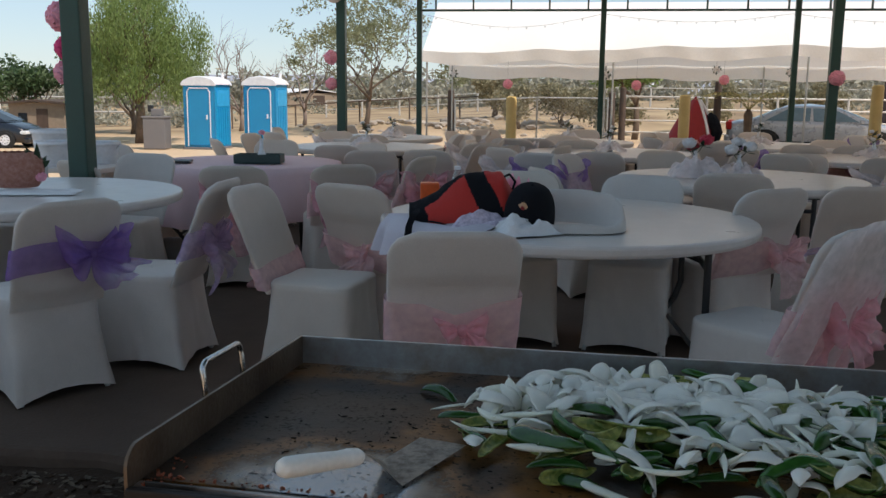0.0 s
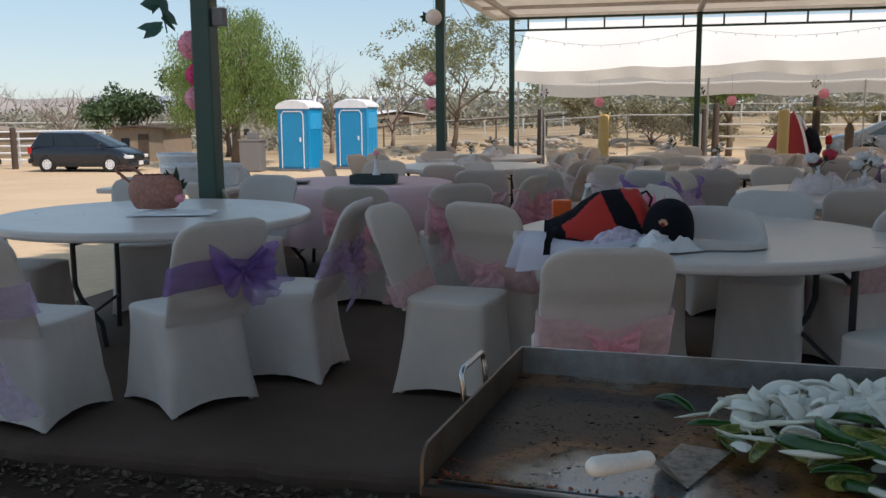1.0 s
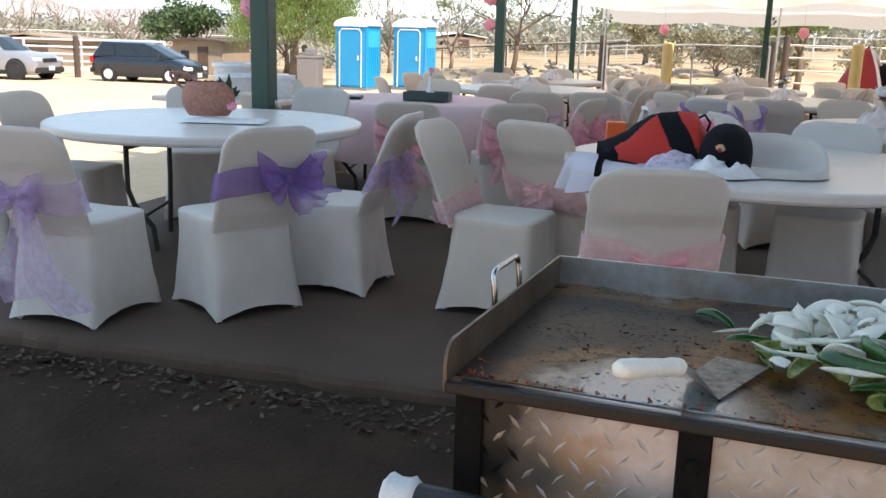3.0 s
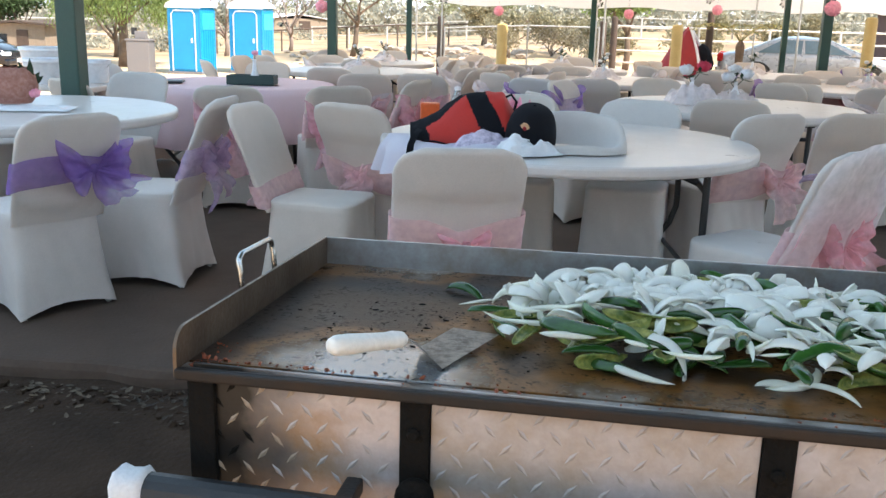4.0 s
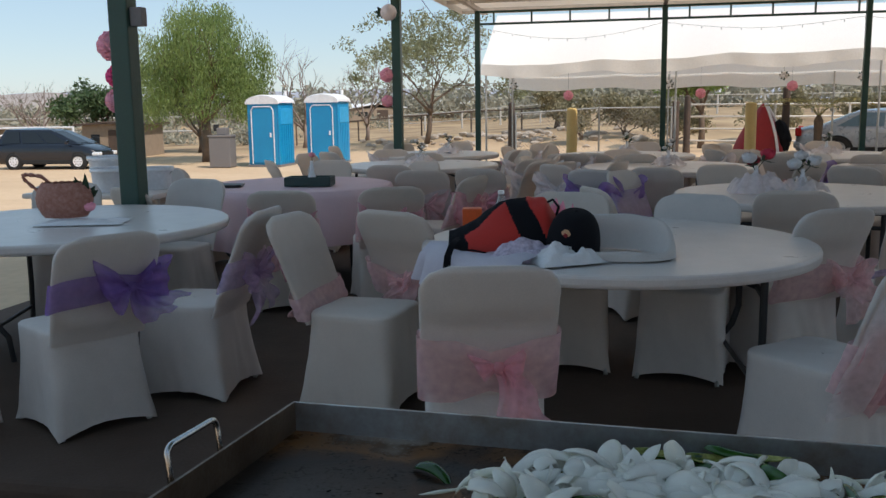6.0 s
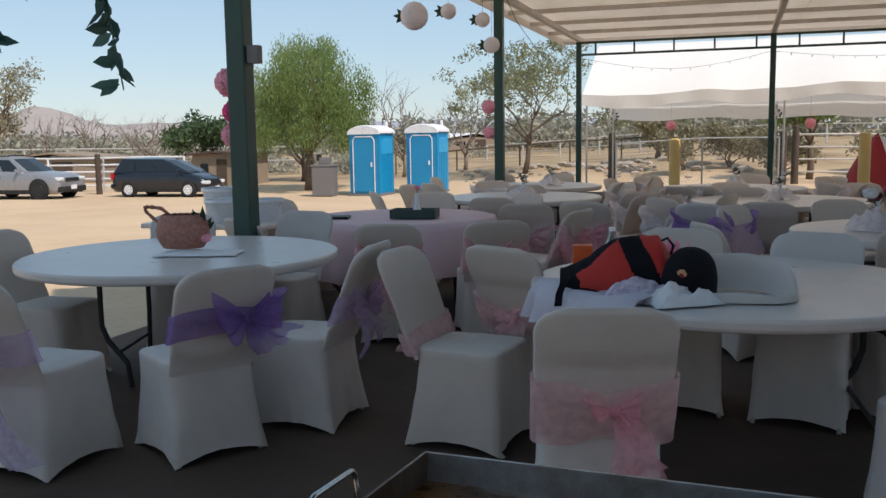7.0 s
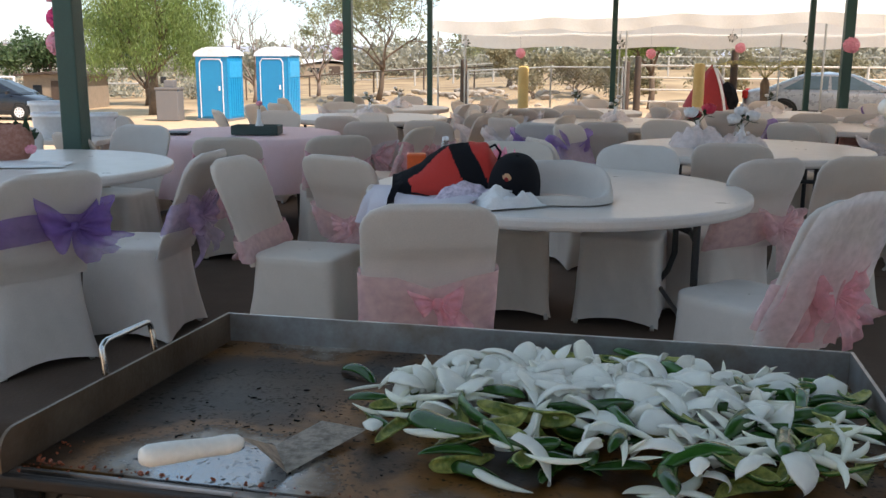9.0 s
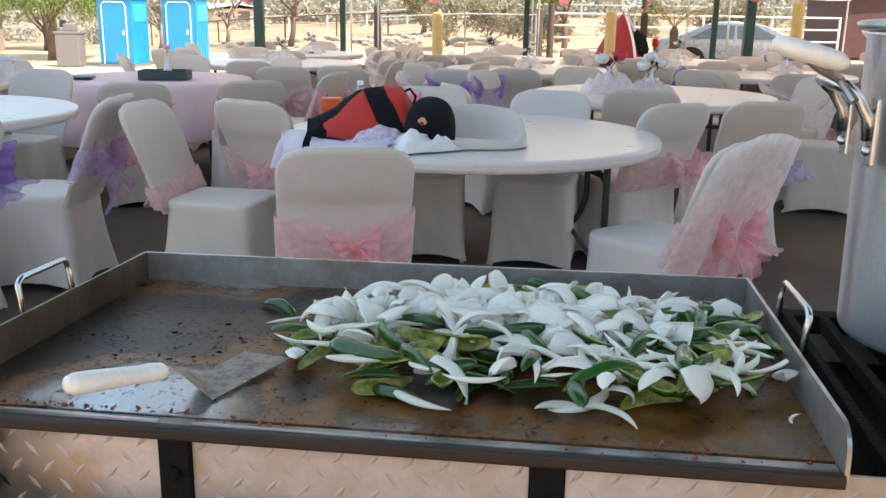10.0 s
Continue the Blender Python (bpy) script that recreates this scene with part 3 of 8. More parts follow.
# ---- pavilion ----
def build_post(u, v, height, w=0.125, base=0.0, xy=None):
    x, y = xy or B(u, v)
    p = thing("roof_post", pose(x, y, base, 0, 0, 4.6), "dark green square steel post holding up the pavilion roof", "post", "pavilion posts")
    part("shaft", boxed(0, 0, height / 2, w, w, height, 0.012), M_GREEN, p)
    part("base_plate", boxed(0, 0, 0.006, w + 0.09, w + 0.09, 0.012, 0.003), M_GREEN, p)
    return p


post_one = build_post(0.04, 0, 3.3, 0.135)
part("switch_box", boxed(0.115, -0.005, 1.955, 0.085, 0.07, 0.12, 0.008), M_GREYBOX, post_one, "grey weatherproof switch box")
build_post(0.05, 7.0, 3.3)
for q in range(4):
    build_post(3.87 * q, 14.0, 3.3, 0.11)
build_post(0, 0, 3.3, 0.13, xy=(2.42, 6.5))
build_post(0, 0, 3.3, 0.125, xy=(2.52, 13.1))
build_post(11.6, 0, 3.3, 0.13)
build_post(11.6, 7.0, 3.3, 0.13)


def build_roof():
    bm = bmesh.new()
    k = 0
    for i in range(18):
        for j in range(8):
            u0, v0 = -0.5 + 0.8 * i, 1.17 + 1.72 * j
            box(bm, u0 + 0.4, v0 + 0.86, 3.47, 0.792, 1.712, 0.02)
    r = part("ceiling", bm, M_ROOF)
    r.matrix_basis = BROT
    tagged(r, "white sheet-metal pavilion roof seen from below", "ceiling", kind="structure")
    f = thing("roof_frame", BROT, "painted steel purlins and beams under the pavilion roof", "roof frame", kind="structure")
    for j in range(9):
        part("purlin", boxed(6.7, 1.22 + 1.72 * j, 3.425, 14.5, 0.05, 0.07), M_PURLIN, f)
    for u in (0.0, 3.87, 7.74, 11.61):
        part("beam", boxed(u, 7.4, 3.345, 0.09, 15.0, 0.088), M_PURLIN, f)
    for u in (-0.52, 13.95):
        part("fascia", boxed(u, 8.06, 3.42, 0.025, 13.8, 0.16), M_ROOF, f)
    for v in (1.14, 14.97):
        part("fascia", boxed(6.7, v, 3.42, 14.45, 0.025, 0.16), M_ROOF, f)
    t = thing("ladder_truss", BROT, "dark green ladder truss of square tube across the far posts", "truss", kind="structure")
    for z in (3.28, 3.03):
        part("chord", boxed(5.8, 14.0, z, 11.6, 0.045, 0.045), M_GREEN, t)
    for i in range(15):
        part("rung", boxed(0.35 + 0.8 * i, 14.0, 3.155, 0.035, 0.04, 0.205), M_GREEN, t)


build_roof()


# ---- tent behind the pavilion ----
def build_tent():
    tent = thing("frame_tent", Matrix(), "white gabled frame tent with a sagging eave", "tent")
    T = lambda u, v: B(u, v)
    nu = 60
    # eave height sags between its poles
    def eave(u):
        return 2.3 + 0.16 * smooth01(0, 8, u) - 0.07 * abs(math.sin((u + 0.4) * 1.1)) + 0.02 * noise.noise((u * 1.7, 0, 4))
    rows = []
    for s, (v, zf) in enumerate([(16.0, None), (16.8, 0.3), (17.6, 0.63), (18.3, 0.9), (18.5, 1.0), (18.8, 0.9), (19.5, 0.6), (20.3, 0.27), (20.8, 0.0)]):
        row = []
        for i in range(nu):
            u = -0.25 + 13.15 * i / (nu - 1)
            lo = eave(u) if s < 5 else 2.14 - 0.05 * abs(math.sin(u * 1.1))
            z = lo + (3.62 - lo) * (zf or 0) - (0.05 * math.sin(3.14 * (zf or 0)) * abs(math.sin(u * 1.1)))
            x, y = T(u, v)
            row.append((x, y, z))
        rows.append(row)
    verts = [p for r in rows for p in r]
    link_mesh("roof_sheet", verts, grid_faces(nu, len(rows)), M_TENT, tent)
    for nm, s, drop, push in (("front_valance", 0, 0.27, -0.02), ("back_valance", -1, 0.38, 0.02)):
        vv = []
        for k in range(5):
            for i in range(nu):
                x, y, z = rows[s][i]
                u = -0.25 + 13.15 * i / (nu - 1)
                vv.append((x, y + push + 0.03 * math.sin(u * 6) * k / 4, z - (drop + 0.03 * math.sin(u * 2.2) + 0.02 * noise.noise((u * 3, 1, 1))) * k / 4))
        link_mesh(nm, vv, grid_faces(nu, 5), M_TENT, tent)
    for u in (-0.15, 4.2, 8.5, 12.8):
        for v, h in ((16.02, eave(u)), (20.78, 2.1)):
            x, y = T(u, v)
            g = ground_z(x, y)
            part("tent_pole", tubed([(x, y, g), (x, y, h)], 0.024, 8), M_GREYSTEEL, tent)
    for v, z in ((17.6, 3.0), (18.5, 3.56), (19.6, 2.8)):
        a, b = T(-0.2, v), T(12.8, v)
        part("cross_bar", tubed([(*a, z), (*b, z)], 0.02, 8), M_GREYSTEEL, tent)


build_tent()


# ---- chairs ----
def noisy(p, s, a):
    return a * noise.noise((p[0] * s, p[1] * s, p[2] * s))


def back_cover(m, seed, top=0.872):
    """Stretch cover over a folding chair's backrest: rounded top, bowed rear, a fold where it hangs over the seat."""
    n, k = 36, 20
    verts = []
    for j in range(k + 1):
        f = j / k
        z = 0.40 + (top - 0.40) * f
        w = 0.208 + 0.018 * smooth01(0, 0.6, f)
        rr = 0.10
        if z > top - rr:
            w = w - rr + math.sqrt(max(0, rr * rr - (z - (top - rr)) ** 2)) * 0.98 + 0.004
        th = 0.022 * (1 if z < top - 0.03 else 0.55 + 0.45 * (top - z) / 0.03)
        yc = -0.205 - 0.155 * (z - 0.44) / 0.38
        for i in range(n):
            a = 6.2832 * i / n
            c, s = math.cos(a), math.sin(a)
            x = w * math.copysign(abs(c) ** 0.35, c)
            y = yc + th * math.copysign(abs(s) ** 0.6, s) - 0.022 * (1 - (x / 0.23) ** 2)
            hollow = 1 - smooth01(0.66, 0.725, z)          # the cover sinks in below the backrest panel
            y += (0.017 if s < 0 else -0.008) * hollow * (1 - (x / 0.25) ** 4)
            if s < 0:
                sag = z - 0.46 - 0.06 * (x / 0.2) ** 2
                y -= (0.02 * math.exp(-(sag / 0.05) ** 2) if sag > 0 else 0.02 * math.exp(-(sag / 0.012) ** 2)) * (1 - f)
                y += 0.006 * noise.noise((x * 9 + seed, z * 7, 1))
            verts.append((x, y, z + 0.003 * noise.noise((x * 14, seed, z * 3))))
    faces = grid_faces(n, k + 1, True)
    faces.append(tuple(range(k * n, k * n + n)))
    return verts, faces


def skirt_cover(seed, flare=1.0):
    """The cover's lower part: stretched from the seat to the four feet, bottom edges arched between them."""
    n, k = 72, 16
    verts = []
    for j in range(k + 1):
        f = j / k                                   # 0 at the seat, 1 at the floor
        for i in range(n):
            a = 6.2832 * i / n
            c, s = math.cos(a), math.sin(a)
            q = (abs(c) ** 6 + abs(s) ** 6) ** (-1 / 6)
            sx, sy = 0.205 * q * c, 0.208 * q * s
            big = max(abs(c), abs(s))
            tt = min(abs(c), abs(s)) / big
            inward = 1 - tt * tt
            if abs(c) >= abs(s):
                bx, by = math.copysign(0.222 * flare - 0.016 * inward, c), 0.226 * flare * s / big - 0.012
            else:
                bx, by = 0.222 * flare * c / big, math.copysign(0.232 * flare - 0.018 * inward, s) - 0.012
            p = f ** 1.55
            x, y = sx + (bx - sx) * p, sy + (by - sy) * p
            z = 0.445 - f * (0.445 - 0.006 - 0.035 * inward)
            fold = 0.007 * noise.noise((a * 2.4 + seed * 3, z * 2.2, seed)) + (0.007 * noise.noise((a * 5 + z * 5 + seed, z * 3, seed)) + 0.006 * noise.noise((x * 16, y * 16, z * 9 + seed))) * (0.3 + f)
            verts.append((x + fold * c, y + fold * s, z))
    # seat top as shrinking rings
    start = len(verts)
    for r, dz in ((0.97, 0.008), (0.85, 0.013), (0.6, 0.014), (0.3, 0.012), (0.02, 0.01)):
        for i in range(n):
            x, y, z = verts[i]
            verts.append((x * r, y * r, 0.445 + dz + 0.004 * noise.noise((x * r * 9, y * r * 9, seed))))
    faces = grid_faces(n, k + 1, True)
    rings = [list(range(n))] + [list(range(start + q * n, start + q * n + n)) for q in range(5)]
    for q, s in zip(rings, rings[1:]):
        for i in range(n):
            faces.append((q[(i + 1) % n], q[i], s[i], s[(i + 1) % n]))
    return verts, faces


def ribbon(path, widths, across, nu=7, ruffle=0.012, seed=0.0):
    """A strip of thin cloth along points, crumpled; across gives its width's direction at each point."""
    verts = []
    for k, p in enumerate(path):
        p, d = Vector(p), Vector(across[k] if isinstance(across, list) else across)
        nrm = Vector((0, -1, 0))
        for i in range(nu):
            s = (i / (nu - 1) - 0.5)
            q = p + d * s * widths[k]
            q += nrm * ruffle * math.sin(i * 13.0 / (nu - 1) + seed + k * 0.4) * min(1, widths[k] / 0.08)
            q += Vector((noisy(q, 14, ruffle), noisy(q + Vector((seed, 5, 0)), 13, ruffle), noisy(q + Vector((0, seed, 9)), 15, ruffle)))
            verts.append(q)
    return verts, grid_faces(nu, len(path))


def add_sash(chair, band, bow, z0, z1, knot_x=0.0, seed=1.0, bow_size=1.0, tails=((0.1, -0.3), (-0.09, -0.26))):
    """An organza sash tied round the backrest, its bow behind."""
    n, k = 44, 7
    verts = []
    for j in range(k):
        for i in range(n):
            a = 6.2832 * i / n
            c, s = math.cos(a), math.sin(a)
            x = 0.236 * math.copysign(abs(c) ** 0.4, c)
            near = math.exp(-((x - knot_x) / 0.07) ** 2) if s < 0 else 0.0
            zm = (z0 + z1) / 2 + 0.02 * math.sin(seed + a)
            z = zm + (z1 - z0) * (j / (k - 1) - 0.5) * (1 - 0.45 * near)
            yc = -0.205 - 0.155 * (z - 0.44) / 0.38
            y = yc + 0.03 * math.copysign(abs(s) ** 0.6, s) - 0.024 * (1 - (x / 0.24) ** 2)
            y += (0.006 * math.sin(j * 2.0 + a * 3 + seed) + 0.005 * noise.noise((x * 12, z * 30, seed))) * (1 if s < 0 else 0.4) - (0.013 if s < 0 else 0)
            verts.append((x, y, z))
    sash = link_mesh("sash", verts, grid_faces(n, k, True), band, chair)
    zk = (z0 + z1) / 2
    yk = -0.205 - 0.155 * (zk - 0.44) / 0.38 - 0.065
    for sgn, size, rise in ((-1, 1.0, 0.05), (1, 1.0, 0.045), (-1, 0.7, -0.035), (1, 0.75, -0.04), (1, 0.55, 0.085)):
        path, wid, acr = [], [], []
        big = bow_size * size
        for q in range(15):
            f = q / 14
            out = math.sin(f * math.pi)
            path.append((knot_x + sgn * (0.01 + 0.15 * big * out ** 0.85), yk - 0.008 - 0.045 * math.sin(2 * math.pi * f) * big - 0.012 * out, zk + (rise + 0.02 * sgn * math.sin(seed + rise * 40)) * out * bow_size))
            wid.append((0.025 + 0.15 * out ** 0.6) * big)
            acr.append((0.35 * sgn * out + 0.2 * math.sin(seed + rise * 90), 0.15, 1))
        v, f = ribbon(path, wid, acr, 14, 0.013 * bow_size, seed + sgn + rise * 60)
        link_mesh("bow_loop", v, f, bow, chair)
    for t, (dx, dz) in enumerate(tails):
        path = [(knot_x + dx * f + 0.02 * math.sin(f * 5 + seed), yk - 0.01 - 0.035 * f + 0.02 * math.sin(f * 6 + t), zk + dz * f) for f in [q / 9 for q in range(10)]]
        wid = [0.03 + 0.15 * (q / 9) ** 0.6 for q in range(10)]
        v, f = ribbon(path, wid, [(1, 0.1, 0.25)] * 10, 14, 0.011, seed + 4 + t)
        link_mesh("bow_tail", v, f, bow, chair)
    kb = bmesh.new()
    bmesh.ops.create_icosphere(kb, subdivisions=2, radius=0.022, matrix=Matrix.Translation((knot_x, yk - 0.005, zk)) @ Matrix.Diagonal((1, 0.8, 1.1, 1)))
    for vv in kb.verts:
        vv.co += vv.normal * noisy(vv.co, 60, 0.008)
    part("knot", kb, bow, chair, smooth=True)
    return sash


def build_chair(m, cloth, band, bow, label, seed, z0=0.5, z1=0.63, knot_x=0.0, bow_size=1.0, tails=((0.1, -0.3), (-0.09, -0.26)), group="covered chairs", sash=True, top=0.872):
    c = thing("folding_chair", m, label, "chair", group)
    v, f = skirt_cover(seed)
    link_mesh("seat_cover", v, f, cloth, c)
    v, f = back_cover(cloth, seed, top)
    link_mesh("back_cover", v, f, cloth, c)
    for sx in (-1, 1):
        part("leg", tubed([(sx * 0.195, 0.225, 0.0), (sx * 0.16, 0.02, 0.22), (sx * 0.16, -0.15, 0.42)], 0.011), M_GREYSTEEL, c)
        part("leg", tubed([(sx * 0.195, -0.222, 0.0), (sx * 0.15, 0.0, 0.22), (sx * 0.15, 0.15, 0.42)], 0.011), M_GREYSTEEL, c)
    if sash:
        add_sash(c, band, bow, z0, z1, knot_x, seed, bow_size, tails)
    return c


def add_veil(chair, material, seed, wide=0.26, low=0.3, trail=0.12, high=0.9):
    """A loose tulle veil thrown over the outside of the backrest, hanging in soft folds to a ragged hem."""
    nu, nv = 34, 22
    verts = []
    for j in range(nv):
        f = j / (nv - 1)
        for i in range(nu):
            u = i / (nu - 1) * 2 - 1
            z = high - (high - low) * f - 0.05 * u * u * (1 - f) + 0.05 * noise.noise((u * 2.2, seed, 1)) * f
            x = u * (wide - 0.04 + 0.07 * f) + trail * f * f
            y = -0.205 - 0.155 * (z - 0.44) / 0.38 - 0.05 - 0.05 * f * (1 - u * u)
            y += (0.016 * math.sin(u * 9 + seed + 2 * f) + 0.03 * noise.noise((u * 3, f * 3, seed))) * (0.25 + f)
            x += 0.02 * noise.noise((u * 4, f * 5, seed + 5)) * f
            verts.append((x, y, z))
    return link_mesh("veil", verts, grid_faces(nu, nv), material, chair)


L_PURPLE = "folding chair in a white stretch cover with a purple organza bow"
L_PLAIN = "folding chair in a plain white stretch cover"
# chairs near the griddle, each tied in its own way
build_chair(facing(-2.975, 3.225, -0.05, 0.998), M_CLOTH, M_LILAC, M_LILAC, "white-covered folding chair with a trailing lilac sash", 1.3, 0.5, 0.64, -0.07, 0.85, ((0.05, -0.42), (0.3, -0.46)))
build_chair(facing(-2.45, 3.61, -0.88, 0.47), M_CLOTH, M_PURPLE, M_PURPLE, L_PURPLE, 2.1, 0.57, 0.7, 0.09, 0.95, ((0.16, -0.08), (0.1, -0.14)))
build_chair(facing(-2.2, 4.15, -0.996, -0.09), M_CLOTH, M_LILAC, M_LILAC, "folding chair in a white stretch cover with a loose lilac bow", 3.7, 0.52, 0.66, -0.02, 0.8, ((0.1, -0.16), (-0.1, -0.2)), top=0.895)
build_chair(facing(-1.30, 4.14, 0.99, -0.06), M_CREAM, M_ROSE, M_ROSE, "cream-covered folding chair with a low pink sash", 4.4, 0.44, 0.54, 0, 0.5, ((0.05, -0.1), (-0.05, -0.1)))
build_chair(facing(-1.13, 4.74, 0.34, 0.94), M_CREAM, M_ROSE, M_ROSE, "cream-covered folding chair with a faded pink sash", 5.2, 0.43, 0.6, 0, 0.4, ((0.05, -0.1), (-0.05, -0.1)))
build_chair(facing(-0.56, 3.40, -0.31, 0.95), M_CLOTH, M_ROSE, M_PINK, "white-covered folding chair with a broad pink sash hanging loose", 6.5, 0.40, 0.64, 0.03, 0.5, ((0.17, -0.4), (0.1, -0.2)))
draped = build_chair(facing(0.62, 3.79, -0.75, 0.66), M_CLOTH, M_ROSE, M_PINK, "white-covered folding chair draped with a loose pink and white veil", 7.7, 0.42, 0.6, 0.06, 0.9, ((0.2, -0.12), (0.12, -0.2)))
add_veil(draped, M_WHITE_TULLE, 3.1, 0.29, 0.3, 0.1)
add_veil(draped, M_ROSE, 8.4, 0.27, 0.3, 0.12, 0.7)
add_veil(draped, M_PINK, 5.9, 0.14, 0.34, 0.05, 0.62)
build_chair(facing(0.56, 5.15, -0.6, 0.8), M_CLOTH, M_ROSE, M_ROSE, "white-covered folding chair with a pale pink sash", 8.1, 0.42, 0.6, 0.15, 0.75, ((0.12, -0.1), (0.05, -0.2)))
build_chair(facing(-0.5, 5.02, 0.15, -0.99), M_CREAM, M_ROSE, M_ROSE, "cream-covered folding chair pushed under the table", 17.4, sash=False)
build_chair(facing(0.1, 5.0, -0.12, -0.99), M_CLOTH, M_ROSE, M_ROSE, L_PLAIN, 9.3, sash=False)
build_chair(facing(-3.9, 3.42, 0.72, 0.69), M_CLOTH, M_LILAC, M_LILAC, "white-covered folding chair with a lilac bow, set sideways", 10.2, 0.5, 0.6, 0, 0.9)
build_chair(facing(-4.02, 4.32, 0.99, 0.1), M_CREAM, M_LILAC, M_LILAC, L_PLAIN, 11.4, sash=False)
build_chair(facing(-3.87, 5.3, 0.55, -0.83), M_CLOTH, M_LILAC, M_LILAC, L_PLAIN, 12.5, sash=False)
build_chair(facing(-3.27, 5.6, 0.0, -1), M_CLOTH, M_LILAC, M_LILAC, L_PLAIN, 13.5, sash=False)
build_chair(facing(-4.0, 6.62, 0.6, -0.8), M_CLOTH, M_LILAC, M_LILAC, L_PLAIN, 14.5, sash=False)
build_chair(facing(1.14, 5.45, -0.3, 0.95), M_CREAM, M_LILAC, M_LILAC, "cream-covered folding chair with a pale lilac tuft at its side", 15.1, 0.5, 0.54, 0.2, 0.3, ((0.05, -0.06), (0.03, -0.08)))
build_chair(facing(0.68, 6.05, 0.05, 1), M_CREAM, M_ROSE, M_ROSE, L_PLAIN, 16.2, sash=False)


# ---- tables ----
def build_round_table(x, y, r, label, spin=0.0, group="round tables", z=0.745, reach=0.68, spread=0.53):
    """A folding table: thick blow-moulded top with a rolled rim, two leg frames, one leg of each cranked inwards."""
    t = thing("round_table", pose(x, y, 0, 0, 0, spin), label, "table", group)
    rim = [(r - 0.05, z - 0.05), (r - 0.022, z - 0.054), (r - 0.006, z - 0.048), (r, z - 0.036), (r, z - 0.014), (r - 0.004, z - 0.005), (r - 0.013, z), (r - 0.03, z - 0.0015), (0.02, z)]
    part("tabletop", lathe(rim, 84), M_PLASTIC, t, smooth=False)
    part("underside", lathe([(0.03, z - 0.046), (r - 0.055, z - 0.046), (r - 0.055, z - 0.038), (0.03, z - 0.038)], 48), M_PLASTIC, t)
    for sx in (-1, 1):
        a, w = sx * r * reach, r * spread
        part("leg", tubed([(a, -sx * w, z - 0.05), (a, -sx * w, 0.35), (a + sx * 0.012, -sx * w, 0.0)], 0.0155), M_BLACKSTEEL, t)
        part("leg", tubed([(a, sx * w, z - 0.05), (a, sx * w, 0.36), (a - sx * 0.03, sx * (w - 0.01), 0.27), (a - sx * 0.13, sx * (w - 0.03), 0.14), (a - sx * 0.15, sx * (w - 0.03), 0.0)], 0.0155), M_BLACKSTEEL, t)
        part("foot_bar", tubed([(a - sx * 0.08, sx * (w - 0.02), 0.2), (a + sx * 0.006, -sx * w, 0.2)], 0.011), M_BLACKSTEEL, t)
        part("cross_bar", tubed([(a, -w, z - 0.15), (a, w, z - 0.15)], 0.013), M_BLACKSTEEL, t)
        part("hinge_bar", tubed([(a, -w - 0.03, z - 0.062), (a, w + 0.03, z - 0.062)], 0.012), M_BLACKSTEEL, t)
        for sy in (-0.55, 0.55):
            part("brace", tubed([(a, sy * w, z - 0.15), (a - sx * 0.12, sy * w, z - 0.1), (a * 0.42, sy * w * 0.4, z - 0.055)], 0.011), M_BLACKSTEEL, t)
    return t


build_round_table(-3.27, 4.58, 0.90, "round white plastic folding table on black steel legs", 12, reach=0.42, spread=0.3)
build_round_table(-0.205, 4.47, 0.88, "round white plastic folding table heaped with bags at one side", 4)
build_round_table(0.81, 6.87, 0.85, "round white plastic folding table with a flower centrepiece", 85)


def build_cloth(x, y, r, drop, material, label, group="tablecloths", z=0.75):
    n, rows = 96, 9
    verts = [(0, 0, z)]
    for q in (0.3, 0.6, 0.85, 0.97, 1.0):
        for i in range(n):
            a = 6.2832 * i / n
            verts.append((r * q * math.cos(a), r * q * math.sin(a), z - (0.006 if q == 1.0 else 0)))
    for k in range(1, rows):
        f = k / (rows - 1)
        for i in range(n):
            a = 6.2832 * i / n
            rr = r + 0.012 + 0.05 * f * (0.5 + 0.5 * math.sin(a * 11 + 2 * math.sin(a * 3)))
            verts.append((rr * math.cos(a), rr * math.sin(a), z - 0.006 - drop * f * (1 + 0.06 * math.sin(a * 3 + 1))))
    faces = [(0, 1 + i, 1 + (i + 1) % n) for i in range(n)]
    for k in range(4 + rows - 1):
        for i in range(n):
            a, b = 1 + k * n + i, 1 + k * n + (i + 1) % n
            faces.append((a, a + n, b + n, b))
    ob = link_mesh("tablecloth", verts, faces, material)
    ob.matrix_basis = pose(x, y, 0)
    return tagged(ob, label, "tablecloth", group)


build_round_table(-3.0, 7.02, 0.76, "round folding table under a pale pink cloth", 10)
build_cloth(-3.0, 7.02, 0.765, 0.42, M_PINKCLOTH, "pale pink tablecloth hanging over a round table")
build_round_table(3.35, 10.9, 0.62, "round folding table under a pale pink cloth", 10)
build_cloth(3.35, 10.9, 0.63, 0.66, M_PINKCLOTH, "pale pink tablecloth hanging to the floor")


